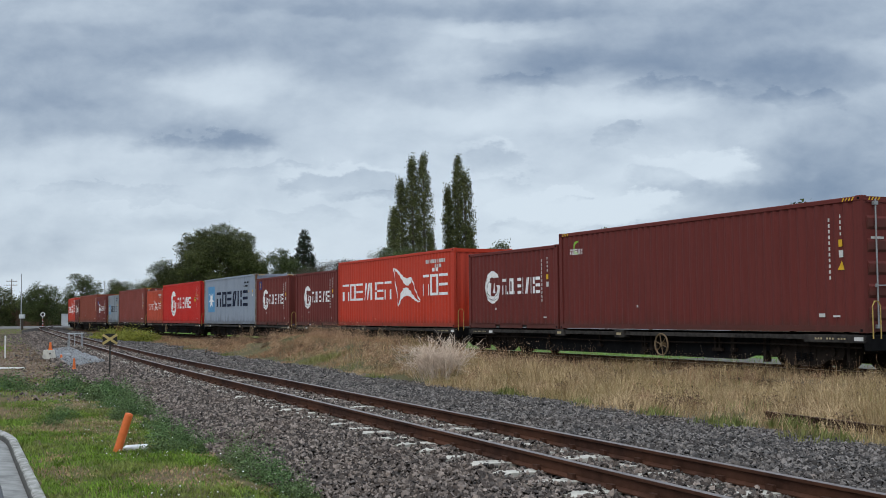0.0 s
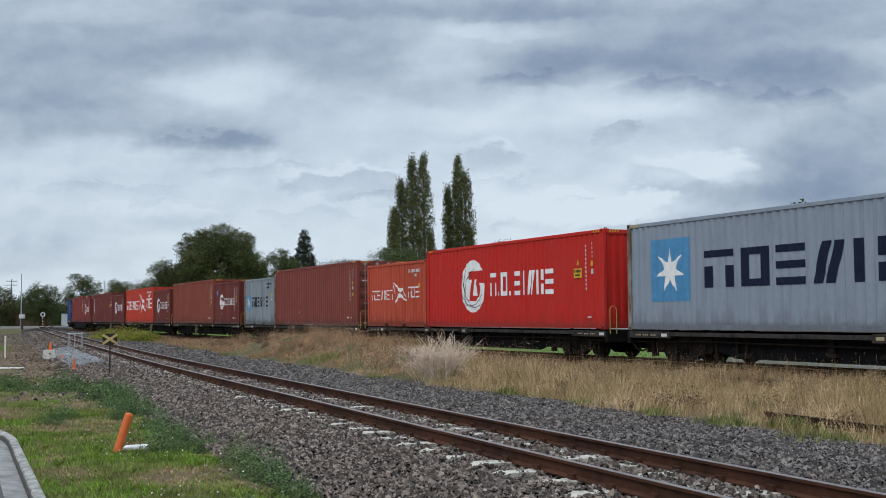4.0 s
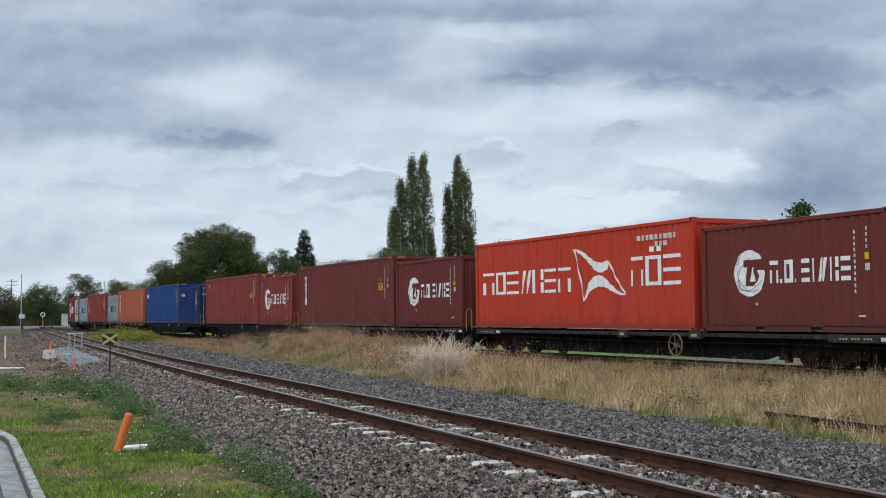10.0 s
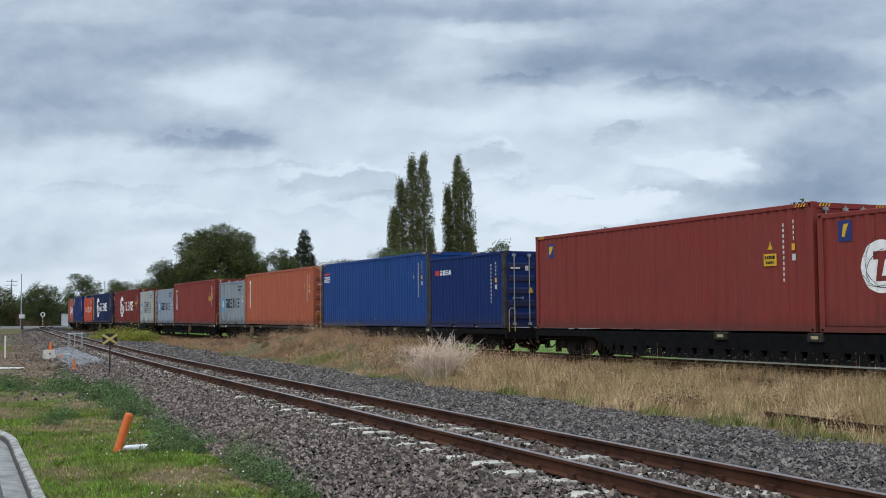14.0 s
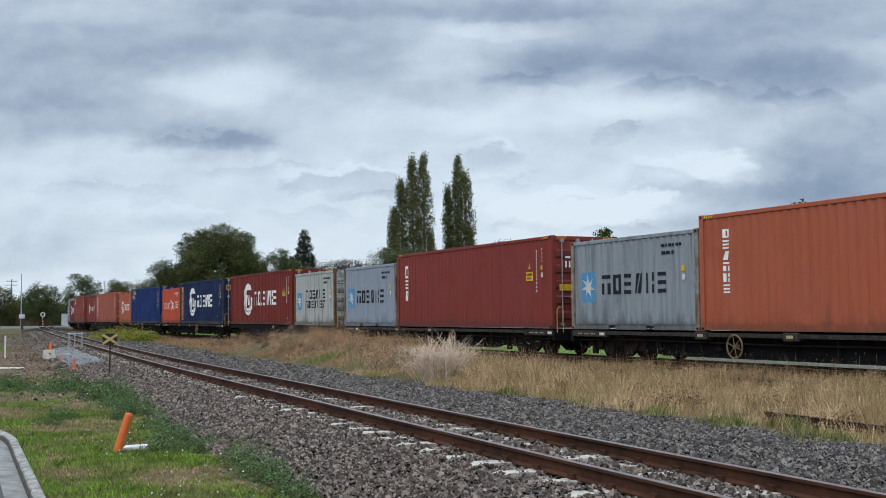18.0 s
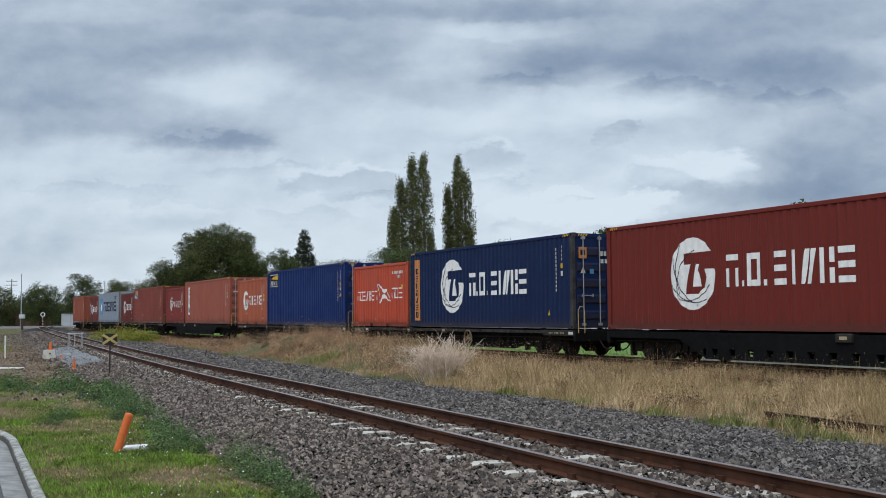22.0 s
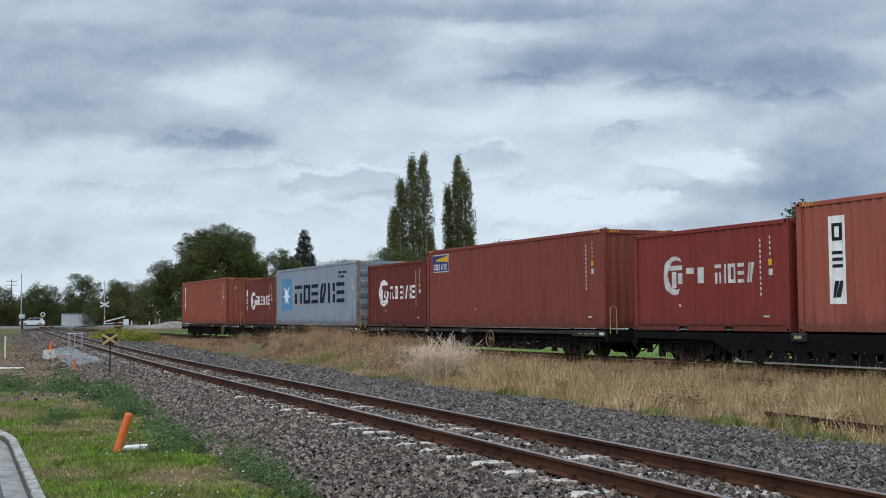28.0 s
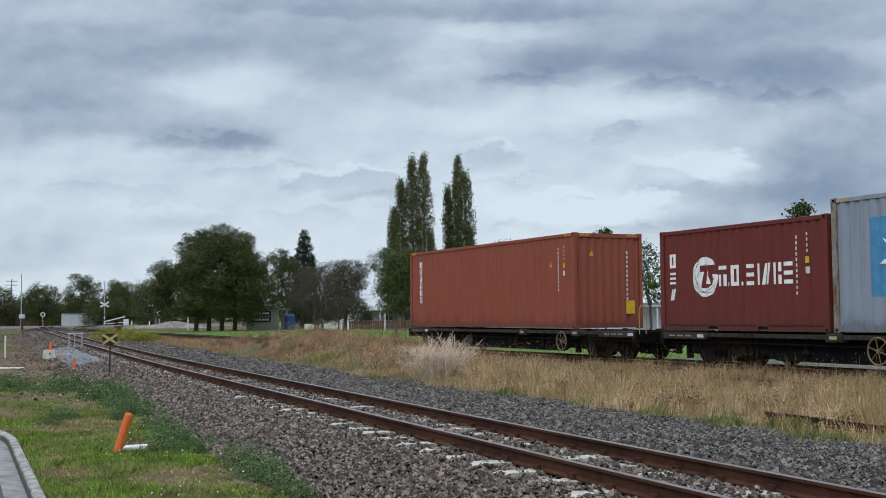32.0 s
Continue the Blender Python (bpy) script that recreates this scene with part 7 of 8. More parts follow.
    # trees along the far road
    far = [
        (-249, 17.0, 8.4, 12, 10, 7, 0.2, M_LEAF_DARK, "dark trees along the far road"), (-240, 24.9, 8.4, 13, 9.0, 6, 0.0, M_LEAF_MID, "bushy green tree along the far road"),
        (-248, 34.0, 11.2, 14, 10, 6, 0.2, M_LEAF_MID, "uneven leafy tree past the crossing"), (-256.5, 42.8, 9.8, 15, 6.6, 5, 2.4, M_LEAF_DARK, "dark-topped tree past the crossing"),
        (-214, 41.6, 8.2, 16, 8.8, 6, 0.0, M_LEAF_OLIVE, "rounded olive-green willow tree"), (-234, 36.6, 5.2, 18, 9.5, 5, 0.0, M_LEAF_DARK, "dark hedge-like tree past the crossing"),
        (-262, 31.0, 5.4, 31, 11, 6, 0.0, M_LEAF_DARK, "dark bushy tree past the crossing"), (-262, 46.0, 7.6, 32, 9, 6, 0.0, M_LEAF_DARK, "dark bushy tree past the crossing"),
        (-258, 22.0, 5.8, 33, 9, 6, 0.0, M_LEAF_DARK, "dark bushy tree along the far road"),
    ]
    for x, y, h, sd, w, d, z0, mt, lab in far:
        tree("willow_tree" if "willow" in lab else "roadside_tree", x, y, h, blob_crown(sd, 18, w, d, z0, h * 0.94, 1.6), 18000, 0.12, mt, lab, 60 + sd, 0.25, clump=0.45)
    # far woods to close the distance
    rng = np.random.default_rng(41)
    C = []
    for i in range(420):
        a = radians(96 + 96 * rng.random())
        d = 330 + 260 * rng.random()
        c = np.array((math.cos(a) * d, math.sin(a) * d, 0))
        h = 3.0 + 4.5 * rng.random() ** 1.5
        C.append(c + rng.normal(size=(60, 3)) * np.array((5, 5, 0)) + np.stack([0 * np.zeros(60), np.zeros(60), h * rng.random(60) ** 0.8 - 0.3], -1))
    C = np.concatenate(C)
    v, f = leaf_blades(C, 0.8 + 0.7 * rng.random(len(C)), rng)
    stuff("far_woods", v, f, M_LEAF_DARK, "low dark woods in the distance", "woods")
    # the bleached shrub: stems that fork twice into thin twigs
    rng = np.random.default_rng(5)
    cx, cy = -24.9, 11.6
    n = 120
    bx, by = cx + 0.25 * rng.normal(size=n), cy + 0.2 * rng.normal(size=n)
    P = np.stack([bx, by, land(bx, by)], -1)
    D = np.stack([(bx - cx) * 0.45 + 0.15 * rng.normal(size=n), (by - cy) * 0.8 + 0.15 * rng.normal(size=n), 0.46 + 0.26 * rng.random(n)], -1)
    segs = [(P, P + D, 0.011)]
    for gen, (kids, ln, th) in enumerate(((5, 0.3, 0.008), (4, 0.17, 0.006))):
        A, B, _ = segs[-1]
        u = 0.35 + 0.65 * rng.random((len(A), kids, 1))
        S = (A[:, None] + (B - A)[:, None] * u).reshape(-1, 3)
        d = (B - A) / np.linalg.norm(B - A, axis=1)[:, None]
        E = S + (np.repeat(d, kids, 0) * 0.8 + rng.normal(size=S.shape) * np.array((0.6, 0.6, 0.35))) * ln * (0.5 + 0.7 * rng.random((len(S), 1)))
        segs.append((S, E, th))
    P, T, W = [np.concatenate([q[k] for q in segs]) if k < 2 else np.concatenate([np.full(len(q[0]), q[2]) for q in segs]) for k in range(3)]
    n = len(P)
    side = np.cross(T - P, rng.normal(size=(n, 3)))
    W = side / np.linalg.norm(side, axis=1)[:, None] * W[:, None] * 0.6
    M = (P + T) / 2 + np.array((0, 0, 0.015))
    v = np.stack([P - W, P + W, M - W, M + W, T - W * 0.5, T + W * 0.5], 1).reshape(-1, 3)
    f = (np.array([(0, 1, 3, 2), (2, 3, 5, 4)])[None] + (np.arange(n) * 6)[:, None, None]).reshape(-1, 4)
    solid("dry_shrub", np_mesh("dry_shrub", v, f, M_SHRUB), M_SHRUB, "bleached dead shrub with dense forking twigs", "shrub")
    # tall dry stalks beside it
    rng = np.random.default_rng(6)
    for px, py, hh in ((-21.9, 12.6, 1.05), (-22.6, 12.9, 0.9), (-24.3, 13.3, 0.95), (-33.6, 14.6, 0.5), (-32.4, 14.3, 0.55), (-31.2, 14.0, 0.5), (-36.0, 14.8, 0.45)):
        n = 90
        x, y = px + 0.16 * rng.normal(size=n), py + 0.14 * rng.normal(size=n)
        v, f = blades(x, y, hh * (0.5 + 0.5 * rng.random(n)), 0.008 + 0 * x, 0.7)
        solid("grass_clump", np_mesh("grass_clump", v, f, M_STRAW), M_STRAW, "tall clump of dry seeding grass", "grass", group="tall grass clumps")


build_grass()
build_trees()


# ---- things beside the tracks ----
M_ORANGE = plain("orange_plastic", (0.72, 0.16, 0.035), 0.55, 0, 0.15, 8)
M_SIGNYEL = plain("faded_yellow_paint", (0.55, 0.42, 0.16), 0.7, 0, 0.2, 9)
M_SIGNBLK = plain("black_board", (0.03, 0.028, 0.024), 0.8, 0, 0.3, 9)
M_GALV = plain("galvanised_steel", (0.45, 0.47, 0.49), 0.45, 0.6, 0.15, 9)
M_WHITEPT = plain("white_paint", (0.75, 0.75, 0.73), 0.6, 0, 0.12, 5)
M_POLE = plain("weathered_timber_pole", (0.20, 0.17, 0.145), 0.9, 0, 0.2, 5)
M_BEIGE = plain("beige_block_wall", (0.30, 0.27, 0.22), 0.9, 0, 0.2, 3, 0.2)
M_ROOF = plain("grey_roof", (0.18, 0.19, 0.21), 0.7, 0, 0.2, 3)
M_PALEROOF = plain("pale_steel_roof", (0.55, 0.58, 0.6), 0.6, 0, 0.1, 3)
M_SLEEPERPALE = plain("pale_concrete", (0.68, 0.65, 0.58), 0.9, 0, 0.2, 7, 0.3)
M_BLUEBIN = plain("blue_plastic", (0.02, 0.07, 0.2), 0.5, 0, 0.2, 3)
M_GLASS = plain("dark_window", (0.03, 0.04, 0.05), 0.1, 0, 0.1, 3)
M_EARTH = plain("bare_earth", (0.17, 0.112, 0.067), 0.95, 0, 0.5, 3.2, 0.8)
M_PILE = plain("grey_gravel_pile", (0.25, 0.23, 0.20), 0.95, 0, 0.3, 2, 0.6)
M_PALEGRAVEL = plain("pale_gravel", (0.27, 0.28, 0.29), 0.95, 0, 0.4, 9, 0.4)
M_PATH = plain("worn_gravel", (0.135, 0.13, 0.11), 0.95, 0, 0.3, 5, 0.4)
M_CARWHITE = plain("white_car_paint", (0.78, 0.8, 0.82), 0.25, 0, 0.05, 2)
M_TYRE = plain("tyre_rubber", (0.02, 0.02, 0.02), 0.85, 0, 0.1, 9)
M_FENCE = plain("brown_fence_timber", (0.15, 0.085, 0.05), 0.9, 0, 0.3, 3)
FACE = 64.67  # things far off stand square to the view


def build_near_things():
    z = float(land(-14.9, 2.45))
    b = thing("marker_post", pose(-14.83, 2.46, z - 0.03, 0, 17, 85), "orange plastic marker post leaning in the grass", "post")
    part("tube", MB().lathe([(0.052, 0), (0.052, 0.5), (0.047, 0.515)], 16), M_ORANGE, b)
    part("cap", MB().lathe([(0.05, 0.5), (0.045, 0.522), (0.015, 0.53)], 16), M_ORANGE, b)
    solid("concrete_slab", MB().bevel_box(-0.15, 0.15, -0.1, 0.1, 0, 0.05, 0.012), M_WHITEPT, "small white slab lying beside the orange post", "slab", m=pose(-14.95, 2.72, z + 0.0, 2, -3, 70))
    z = float(land(-33.8, 5.5))
    s = thing("crossing_sign", pose(-33.82, 5.4, -0.42, 0, 0, FACE + 18), "small board with faded yellow cross on a thin post", "sign")
    part("post", MB().tube([(0, 0, 0), (0.01, 0, 1.27)], 0.022, 8), M_SIGNBLK, s)
    bd = part("board", MB().bevel_box(-0.2, 0.2, -0.012, 0.012, 0.96, 1.27, 0.004), M_SIGNBLK, s, "black square board")
    for a in (33, -33):
        o = part("cross_arm", MB().box(-0.24, 0.24, -0.018, -0.013 if a > 0 else -0.0135, -0.035, 0.035), M_SIGNYEL, bd, "faded yellow bar")
        o.matrix_basis = pose(0, 0 if a > 0 else -0.005, 1.115, 0, a, 0)
    z = float(land(-50, 5.6))
    c = thing("concrete_block", pose(-50.4, 5.58, -0.38, 0, 0, FACE + 20), "pale concrete block with lifting eye", "block")
    part("body", MB().prism([(-0.27, 0), (0.27, 0), (0.22, 0.36), (-0.22, 0.36)], -0.25, 0.25), M_SLEEPERPALE, c)
    part("eye", MB().lathe([(0.035, -0.256), (0.035, -0.251)], 12, Matrix.Translation((0.03, 0, 0.22)), "y"), M_BLACK, c)
    for x, y, h, r, z in ((-50.35, 5.62, 0.32, 0.07, -0.02), (-39.0, 5.1, 0.36, 0.05, -0.36), (-48.6, 5.85, 0.2, 0.06, -0.36)):
        k = thing("safety_cone", pose(x, y, z, 0, 0, 0), "orange safety marker beside the track", "cone", "orange markers")
        part("cone", MB().lathe([(r, 0.03), (r * 0.6, h * 0.95), (r * 0.45, h)], 14), M_ORANGE, k)
        part("base", MB().bevel_box(-r * 1.3, r * 1.3, -r * 1.3, r * 1.3, 0, 0.035, 0.01), M_ORANGE, k)
    f = thing("tubular_stand", pose(-62.3, 8.2, -0.4, 0, 0, FACE + 10), "galvanised tubular steel frame beside the track", "frame")
    for y in (-0.25, 0.25):
        for x in (-0.33, 0.0, 0.33) if y < 0 else (-0.33, 0.33):
            part("leg", MB().tube([(x, y, 0), (x, y, 0.9)], 0.024, 8), M_GALV, f)
        part("top_bar", MB().tube([(-0.36, y, 0.9), (0.36, y, 0.9)], 0.028, 8), M_GALV, f)
    part("low_bar", MB().tube([(-0.33, -0.25, 0.08), (0.33, -0.25, 0.08)], 0.022, 8), M_GALV, f)
    for x in (-0.33, 0.33):
        part("cross_bar", MB().tube([(x, -0.25, 0.9), (x, 0.25, 0.9)], 0.026, 8), M_GALV, f)
    solid("steel_sheet", MB().bevel_box(-1.2, 1.2, -0.25, 0.25, 0.0, 0.05, 0.01), M_GALV, "flat galvanised ladder lying on gravel", "sheet", m=pose(-50.5, 7.0, -0.27, 0, 0, FACE - 25))
    p = thing("marker_post", pose(-51.0, 3.9, -0.4, 0, 2, 0), "thin white marker post on bare earth", "post")
    part("tube", MB().lathe([(0.034, 0), (0.034, 0.96), (0.02, 0.99)], 10), M_WHITEPT, p)
    solid("timber_plank", MB().bevel_box(-1.0, 1.0, -0.1, 0.1, 0, 0.08, 0.01), M_WHITEPT, "white-painted plank lying on the ground", "plank", m=pose(-40.4, 2.75, -0.37, 0, 0, FACE - 4))
    # small heap beside the sign
    x, y = -84.5, 14.1
    st = thing("old_signal_stump", pose(x, y, -0.4, 0, 0, FACE), "rusty stump of an old trackside post", "post")
    part("stump", MB().bevel_box(-0.18, 0.18, -0.18, 0.18, 0, 1.0, 0.03), M_RUSTY, st)
    part("cap", MB().bevel_box(-0.28, 0.28, -0.25, 0.25, 1.0, 1.12, 0.02), M_RUSTY, st)


def utility_pole(x, y, h, arms, label, mat=None, r=0.13):
    p = thing("utility_pole", pose(x, y, -0.4, 0, 0, FACE + 12), label, "pole", "poles along the road")
    part("pole", MB().tube([(0, 0, 0), (0, 0, h)], [r, r * 0.65], 8), mat or M_POLE, p)
    for k in range(arms):
        a = part("cross_arm", MB().bevel_box(-1.1, 1.1, -0.06, 0.06, h - 0.5 - 0.8 * k, h - 0.38 - 0.8 * k, 0.01), M_POLE, p)
        for i in (-0.95, -0.35, 0.35, 0.95):
            part("insulator", MB().lathe([(0.03, h - 0.38 - 0.8 * k), (0.06, h - 0.3 - 0.8 * k), (0.03, h - 0.2 - 0.8 * k)], 8, Matrix.Translation((i, 0, 0))), M_WHITEPT, a)
    return p


def round_sign(x, y, h, label, striped=False):
    p = thing("road_sign", pose(x, y, -0.4, 0, 0, FACE + 14), label, "sign", "road signs")
    part("post", MB().tube([(0, 0, 0), (0, 0, h)], 0.05, 8), M_WHITEPT, p)
    d = part("disc", MB().lathe([(0.42, -0.05), (0.42, -0.02)], 20, Matrix.Translation((0, 0, h - 0.2)), "y"), M_WHITEPT, p, "white disc")
    part("disc_ring", MB().lathe([(0.25, -0.06), (0.25, -0.052)], 20, Matrix.Translation((0, 0, h - 0.2)), "y"), M_SIGNBLK, d, "dark marking")
    if striped:
        for k in range(3):
            part("band", MB().lathe([(0.07, 0.3 + 0.5 * k), (0.07, 0.55 + 0.5 * k)], 8), M_RED if k % 2 == 0 else M_SIGNBLK, p)


def build_far_things():
    # road over the crossing
    line = lambda y: -209.3 + 0.12 * (y - 17)
    ys = np.arange(-40, 130, 4.0)
    rows = []
    for o, z in ((-6.5, -0.45), (-4.5, -0.06), (4.5, -0.06), (6.5, -0.45)):
        rows.append(np.stack([line(ys) + o, ys, 0 * ys + z], -1))
    v = np.stack(rows, 1).reshape(-1, 3)
    i = np.arange(len(ys) - 1)[:, None] * 4 + np.arange(3)[None]
    f = np.stack([i, i + 1, i + 5, i + 4], -1).reshape(-1, 4)
    tagged(new("crossing_road", np_mesh("crossing_road", v, f, M_ROADGREY)), "pale grey road over the level crossing", "road", kind="structure")
    ribbon("far_road", np.arange(-200, 30, 5.0), lambda x: 64 - 0.06 * (x + 130), lambda x: 72 - 0.06 * (x + 130), lambda x, y: 0 * x - 0.34, M_ROADGREY, "grey road in front of the houses", "road")
    ribbon("lawn", np.arange(-140, 20, 2.0), lambda x: 0 * x + 21.7, lambda x: 48 + 0 * x, lambda x, y: land(x, y) + 0.012, M_TURF, "mown green lawn past the train", "lawn", 14)
    ribbon("gravel_path", np.arange(-34, 12, 1.0), lambda x: 23.2 - 0.12 * (x + 26), lambda x: 27.0 - 0.1 * (x + 26), lambda x, y: land(x, y) + 0.03, M_PATH, "pale gravel path past the train", "path", 8)
    ribbon("bare_earth", np.arange(-78, -30, 0.5), lambda x: -6 + 2.5 * np.sin(x * 0.3), lambda x: near_y(x) - 2.9 + 0.3 * np.sin(x * 0.8), lambda x, y: land(x, y) + 0.03 - 0.07 * step(x, -36, -31) - 0.05 * step(y - near_y(x), -3.6, -3.0) + 0.015 * ripple(x, y, 0.9), M_EARTH, "bare brown earth beside the track", "earth", 24)
    v, f = stones(14000, (-76, -31), (-11, -3.2), 0.036, lambda x, y: land(x, y) + 0.03, near_y)
    v = v.reshape(-1, 3)
    stuff("loose_clods", v, upper_faces(v, f), M_EARTH, "loose clods and stones on bare earth", "stones")
    v, f = stones(7000, (-62, -41), (-2.6, -1.5), 0.06, lambda x, y: ballast_z(x, y) + 0.03, near_y)
    v = v.reshape(-1, 3)
    stuff("pale_gravel", v, upper_faces(v, f), M_PALEGRAVEL, "pale grey gravel spread beside the track", "gravel")
    # low pale building past the crossing
    b = thing("low_building", pose(-236, 31.6, -0.4, 0, 0, FACE + 20), "long low pale grey fence-like building", "building")
    for k in range(4):
        part("wall_panel", MB().bevel_box(-3.2 + 1.62 * k, -1.62 + 1.62 * k, -1.5, 1.5, 0, 2.45 - 0.06 * k, 0.04), M_PALEROOF, b)
    part("dark_panel", MB().bevel_box(3.3, 4.6, -1.4, 1.4, 0, 2.3, 0.04), M_GALV, b)
    part("roof", MB().bevel_box(-3.3, 3.3, -1.6, 1.6, 2.45, 2.55, 0.02), M_PALEROOF, b)
    s = thing("brick_shed", pose(-250, 24.4, -0.4, 0, 0, FACE + 14), "brown brick shed under trees", "shed")
    part("wall", MB().box(-4, 4, -2, 2, 0, 3.4), plain("brown_brick", (0.17, 0.10, 0.07), 0.9, 0, 0.25, 3), s)
    part("roof", MB().prism([(-4.2, 3.4), (4.2, 3.4), (3.0, 4.0), (-3.0, 4.0)], -2.2, 2.2), M_BARK, s)
    # level crossing signal with crossed boards
    s = thing("crossing_signal", pose(-213.5, 33.1, -0.4, 0, 0, FACE + 18), "railway crossing post with white crossed boards", "signal")
    part("mast", MB().tube([(0, 0, 0), (0, 0, 8.4)], 0.08, 8), M_GALV, s)
    for a in (30, -30):
        o = part("crossed_board", MB().bevel_box(-0.85, 0.85, -0.04, 0.0, -0.14, 0.14, 0.01), M_WHITEPT, s)
        o.matrix_basis = pose(0, -0.1 if a > 0 else -0.15, 4.1, 0, a, 0)
    for k in range(4):
        part("band", MB().lathe([(0.1, 0.6 + 0.5 * k), (0.1, 0.85 + 0.5 * k)], 8), M_RED if k % 2 else M_WHITEPT, s)
    b = thing("barrier_arm", pose(-212.5, 35.0, -0.4, 0, 0, FACE + 18), "white and red barrier arm on a white cabinet", "barrier")
    part("cabinet", MB().bevel_box(1.3, 2.2, -0.3, 0.3, 0, 1.4, 0.04), M_WHITEPT, b)
    part("arm", MB().box(-2.2, 1.6, -0.06, 0.06, -0.1, 0.1), M_WHITEPT, b).matrix_basis = pose(0, 0, 1.5, 0, -14, 0)
    part("arm", MB().box(-2.2, 1.6, -0.06, 0.06, -0.06, 0.06), M_WHITEPT, b).matrix_basis = pose(0, 0, 0.75, 0, -3, 0)
    part("stripe", MB().box(-0.2, 0.3, -0.08, -0.061, -0.06, 0.06), M_RED, b).matrix_basis = pose(0, 0, 0.75, 0, -3, 0)
    for x, y, h in ((-206, 36.6, 1.1), (-205, 39.5, 1.0)):
        p = thing("marker_post", pose(x, y, -0.4), "short white roadside post past the crossing", "post")
        part("tube", MB().lathe([(0.13, 0), (0.13, h)], 10), M_WHITEPT, p)
    # gravel heap past the crossing
    vs, fs = [], []
    rng = np.random.default_rng(8)
    n, m = 28, 12
    for i in range(n):
        for j in range(m):
            u, w = i / (n - 1), j / (m - 1)
            z = 1.15 * math.sin(math.pi * u) ** 0.6 * math.sin(math.pi * w) * (0.75 + 0.3 * math.sin(9 * u + 2)) + 0.05 * rng.random()
            vs.append((-7 + 14 * u, -2 + 4 * w, z - 0.1))
    for i in range(n - 1):
        for j in range(m - 1):
            a = i * m + j
            fs.append((a, a + m, a + m + 1, a + 1))
    solid("gravel_heap", MB().add(vs, fs), M_PILE, "long heap of loose grey gravel", "heap", kind="stuff", m=pose(-176, 36.0, -0.38, 0, 0, FACE + 8))
    utility_pole(-182.0, 16.1, 8.4, 0, "slim grey street lighting pole", M_GALV, 0.09)
    o = thing("signal_box", pose(-181.5, 16.2, -0.4, 0, 0, FACE), "small grey trackside box on a post", "box")
    part("cabinet", MB().bevel_box(-0.4, 0.4, -0.2, 0.2, 1.7, 2.3, 0.03), M_PALEROOF, o)
    part("post", MB().tube([(0, 0, 0), (0, 0, 1.7)], 0.2, 8), M_BARK, o)
    utility_pole(-250, 20.2, 9.8, 2, "timber power pole with two cross-arms")
    utility_pole(-252, 28.2, 8.2, 0, "plain grey pole along the far road", M_GALV, 0.11)
    utility_pole(-205, 40.6, 7.6, 1, "timber power pole past the crossing")
    utility_pole(-262, 17.0, 11.0, 2, "timber power pole with two cross-arms")
    round_sign(-222, 23.4, 2.6, "round white road sign on a banded post", True)
    round_sign(-196, 39.4, 2.6, "round white road sign past the crossing")
    p = thing("marker_post", pose(-150, 33.9, -0.4), "slim white post under the trees", "post")
    part("tube", MB().lathe([(0.08, 0), (0.08, 2.3)], 8), M_WHITEPT, p)
    # sign wall with a lean-to and a blue tank
    b = thing("sign_shelter", pose(-133.2, 39.4, -0.4, 0, 0, FACE + 22), "beige block shelter with dark sign boards", "shelter")
    part("wall", MB().bevel_box(-2.3, 1.6, -0.2, 0.2, 0, 2.6, 0.03), M_BEIGE, b)
    part("side_wall", MB().bevel_box(2.4, 2.7, -0.2, 2.0, 0, 2.4, 0.03), M_BEIGE, b)
    part("roof", MB().prism([(-2.5, 2.62), (2.9, 2.45), (2.9, 2.58), (-2.5, 2.75)], -0.4, 2.4), M_ROOF, b)
    for z0 in (1.0, 1.75):
        s = part("sign_board", MB().bevel_box(-1.7, 0.6, -0.26, -0.205, z0, z0 + 0.62, 0.01), M_SIGNBLK, b, "black sign board")
        for k in range(6):
            part("sign_bar", MB().box(-1.5 + 0.33 * k, -1.27 + 0.33 * k, -0.272, -0.262, z0 + 0.2, z0 + 0.44), M_OFFWHITE, s, "pale unreadable lettering")
    t = thing("water_tank", pose(-130.6, 41.6, -0.4), "dark blue plastic tank beside the shelter", "tank")
    part("body", MB().lathe([(0.6, 0), (0.62, 0.1), (0.62, 1.7), (0.45, 1.95)], 18), M_BLUEBIN, t)
    # white rail fence and gates
    g = thing("low_wall", pose(-136, 48.3, -0.4, 0, 0, FACE + 22), "low mottled white wall", "wall")
    rr = random.Random(2)
    for k in range(12):
        part("block", MB().bevel_box(-3.0 + 0.5 * k, -2.52 + 0.5 * k, -0.15, 0.15, 0, 0.62 + rr.uniform(-0.06, 0.06), 0.03), M_WHITEPT, g)
    for x, y in ((-128.6, 46.3), (-126.4, 46.9)):
        g = thing("gate", pose(x, y, -0.4, 0, 0, FACE + 20), "white gate panel with rounded top", "gate", "white gates")
        part("frame", MB().tube([(-0.5, 0, 0), (-0.5, 0, 1.0), (-0.35, 0, 1.2), (0, 0, 1.27), (0.35, 0, 1.2), (0.5, 0, 1.0), (0.5, 0, 0)], 0.06, 6), M_WHITEPT, g)
        for k in range(4):
            part("slat", MB().box(-0.42 + 0.24 * k, -0.26 + 0.24 * k, -0.03, 0.03, 0.05, 1.12), M_WHITEPT, g)
    # houses past the road
    house(-150, 61.5, 9.0, 2.5, "pale weatherboard house with grey roof behind trees", M_PALEROOF)
    house(-95, 68, 10.0, 2.7, "pale house with light steel roof", M_PALEROOF)
    fence(-132, 55.5, 15, "brown paling fence along the road")
    fence(-60, 60.0, 20, "brown paling fence along the road")
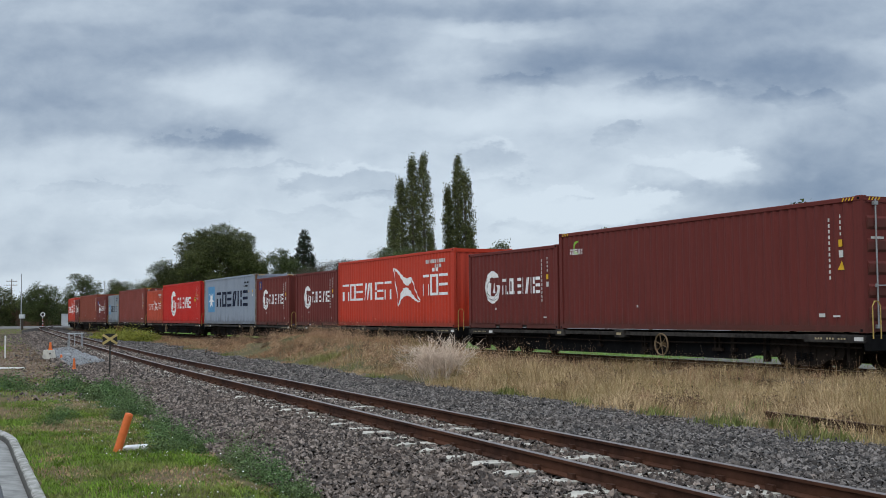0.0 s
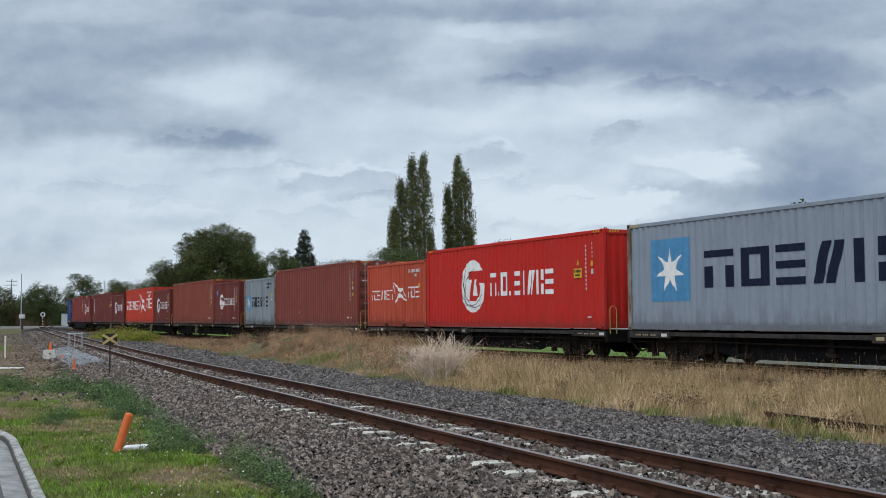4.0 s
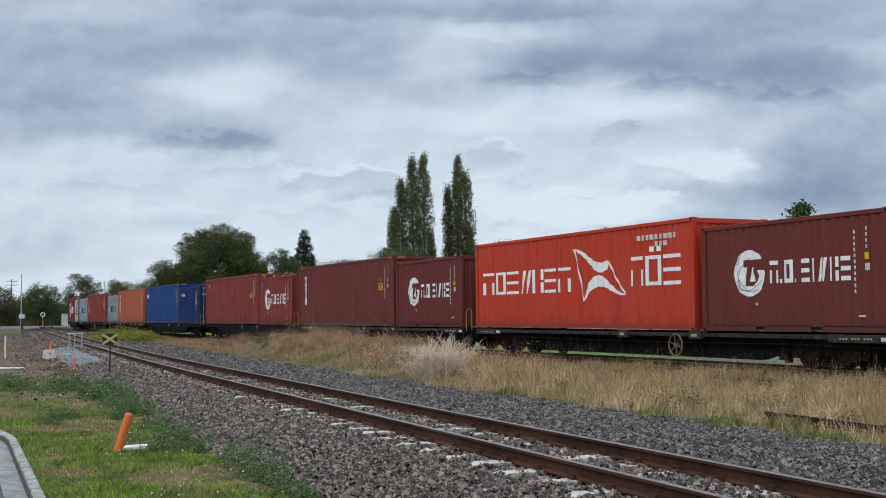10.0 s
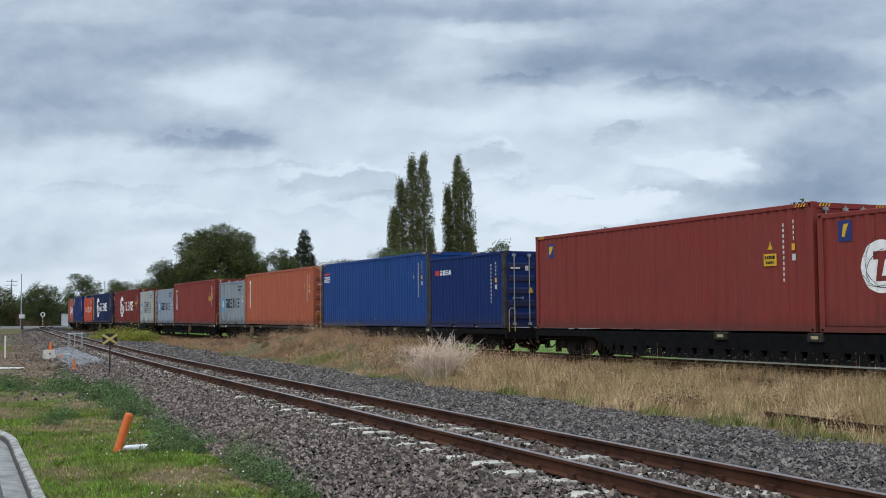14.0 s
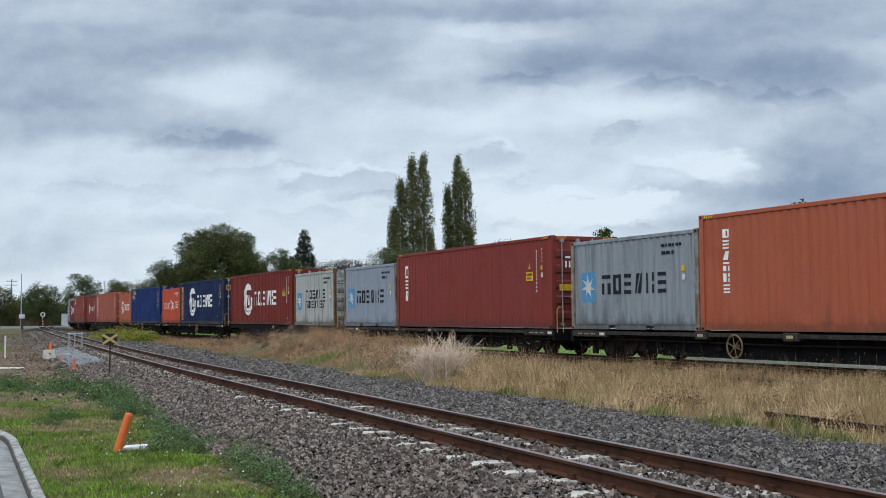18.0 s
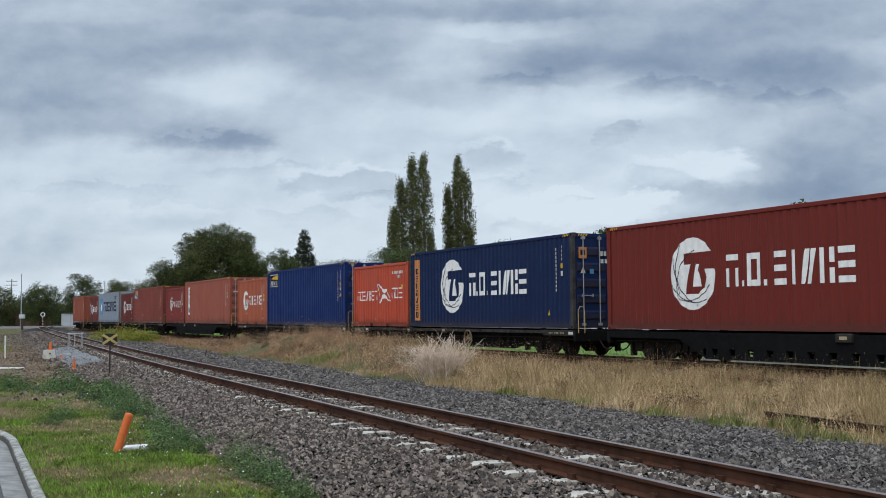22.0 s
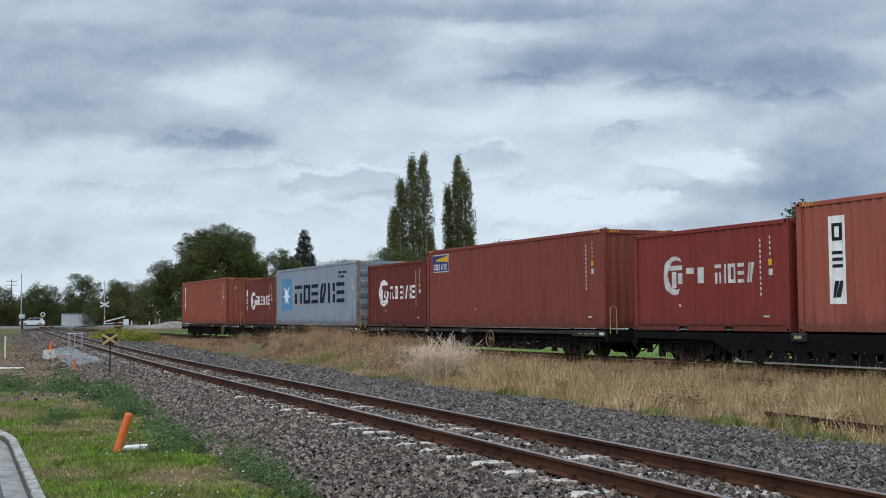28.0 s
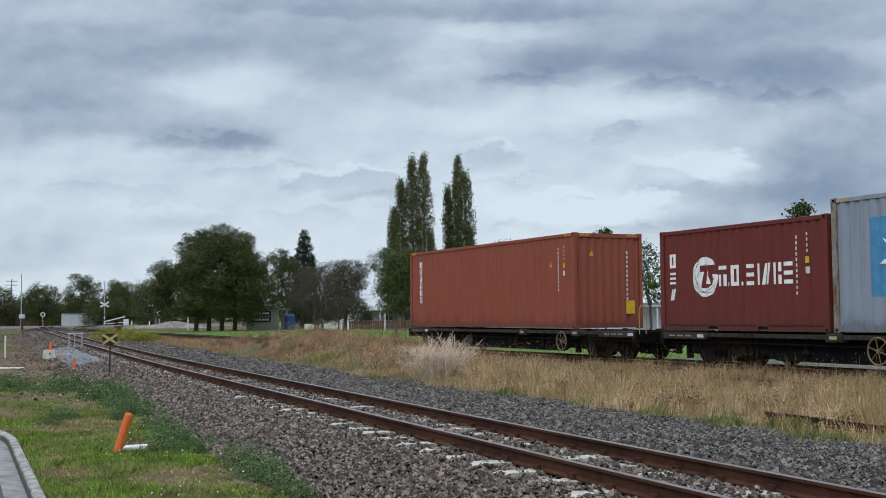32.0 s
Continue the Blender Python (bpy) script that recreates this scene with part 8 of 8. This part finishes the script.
    p = thing("marker_post", pose(-118, 48.6, -0.4), "slim white roadside post on grass", "post")
    part("tube", MB().lathe([(0.1, 0), (0.1, 2.2)], 8), M_WHITEPT, p)
    for x, y, h in ((-42.9, 17.4, 0.9), (-42.3, 17.3, 1.25), (-41.3, 17.35, 1.05), (-39.9, 17.3, 1.2), (-44.6, 17.2, 0.8)):
        p = thing("dead_stem", pose(x, y, float(land(x, y)) - 0.03, 0, 0, 40 * x), "tall thin dark dead stem beside the track", "weed", "dead stems")
        part("stem", MB().tube([(0, 0, 0), (0.02, 0.01, h * 0.6), (0.05, 0.0, h)], [0.013, 0.010, 0.006], 6), M_BARK, p)
        part("twig", MB().tube([(0.02, 0.01, h * 0.55), (0.10, 0.03, h * 0.8)], [0.007, 0.004], 5), M_BARK, p)


def house(x, y, w, h, label, roof):
    b = thing("house", pose(x, y, -0.4, 0, 0, FACE + 15), label, "house")
    wall = part("wall", MB().box(-w / 2, w / 2, -3.5, 3.5, 0, h), M_PALEROOF, b, "pale weatherboard wall")
    part("roof", MB().add([(-w / 2 - 0.5, -4, h), (w / 2 + 0.5, -4, h), (w / 2 + 0.5, 4, h), (-w / 2 - 0.5, 4, h), (-w / 2 + 2.5, 0, h + 1.7), (w / 2 - 2.5, 0, h + 1.7)], [(0, 1, 5, 4), (1, 2, 5), (2, 3, 4, 5), (3, 0, 4), (0, 3, 2, 1)]), roof, b)
    for k in range(3):
        wx = -w / 2 + w * (k + 0.5) / 3
        win = part("window", MB().bevel_box(wx - 0.75, wx + 0.75, -3.56, -3.48, 0.95, 2.1, 0.01), M_WHITEPT, b)
        part("pane", MB().box(wx - 0.65, wx - 0.03, -3.575, -3.561, 1.03, 2.02), M_GLASS, win)
        part("pane", MB().box(wx + 0.03, wx + 0.65, -3.575, -3.561, 1.03, 2.02), M_GLASS, win)
    for k in range(4):
        px = -w / 2 + 0.2 + (w - 0.4) * k / 3
        part("veranda_post", MB().box(px - 0.06, px + 0.06, -4.9, -4.78, 0, 2.3), M_WHITEPT, b)
    part("veranda_roof", MB().prism([(-w / 2, 2.3), (w / 2, 2.3), (w / 2, 2.42), (-w / 2, 2.42)], -5.0, -3.51), roof, b)


def fence(x, y, w, label):
    b = thing("paling_fence", pose(x, y, -0.4, 0, 0, FACE + 20), label, "fence")
    n = int(w / 0.3)
    pal = MB().box(0.02, 0.26, -0.02, 0.02, 0.0, 1.05).mesh("paling", M_FENCE)
    for k in range(n):
        o = part("paling", pal, None, b)
        o.matrix_basis = Matrix.Translation((-w / 2 + 0.3 * k, 0, 0))
    for z in (0.25, 0.8):
        part("rail", MB().box(-w / 2, w / 2, 0.021, 0.08, z, z + 0.09), M_POLE, b)


def build_car():
    c = thing("hatchback_car", Matrix(), "small white hatchback driving over the crossing", "car")
    body = MB()
    prof = [(-2.05, 0.35), (-2.1, 0.62), (-1.95, 0.85), (-1.0, 0.98), (-0.35, 1.42), (0.5, 1.5), (1.35, 1.44), (1.85, 1.02), (2.05, 0.9), (2.08, 0.45), (1.95, 0.28), (-1.9, 0.28)]
    body.prism(prof, -0.8, 0.8)
    part("body", body, M_CARWHITE, c)
    for sy in (-1, 1):
        y = 0.806 * sy
        for poly in ([(-0.85, 1.0), (-0.32, 1.36), (0.28, 1.42), (0.28, 1.0)], [(0.36, 1.0), (0.36, 1.42), (1.2, 1.38), (1.5, 1.02)]):
            part("window", MB().prism(poly, min(y, y - 0.01 * sy), max(y, y - 0.01 * sy)), M_GLASS, c)
        for x in (-1.3, 1.28):
            t = part("tyre", MB().lathe([(0.2, -0.1), (0.31, -0.1), (0.31, 0.1), (0.2, 0.1)], 16, Matrix.Translation((x, sy * 0.74, 0.31)), "y"), M_TYRE, c)
            part("rim", MB().lathe([(0.2, -0.02), (0.2, 0.02)], 12, Matrix.Translation((x, sy * 0.84, 0.31)), "y"), M_GALV, t)
        part("headlight", MB().bevel_box(-2.09, -1.9, min(sy * 0.5, sy * 0.78), max(sy * 0.5, sy * 0.78), 0.66, 0.82, 0.03), M_GALV, c)
        part("tail_light", MB().bevel_box(1.9, 2.07, min(sy * 0.55, sy * 0.79), max(sy * 0.55, sy * 0.79), 0.75, 0.98, 0.03), M_RED, c)
    part("windscreen", MB().add([(-1.02, -0.7, 0.99), (-1.02, 0.7, 0.99), (-0.38, 0.62, 1.42), (-0.38, -0.62, 1.42)], [(0, 1, 2, 3)]), M_GLASS, c)
    rows = []
    for t, y in ((0, 125.0), (8, 95.0), (16, 64.0), (20, 48.8), (22, 41.2), (24, 33.7), (25, 29.9), (25.5, 28.1), (27.5, 22.0), (28.5, 19.0), (29.5, 16.5), (30.5, 14.4), (32, 12.0)):
        rows.append((t, pose(-209.3 + 0.12 * (y - 17) - 1.8, y, -0.055, 0, 0, 83.2)))
    CARS.append((c, rows))


build_near_things()
build_far_things()
build_car()


motions()
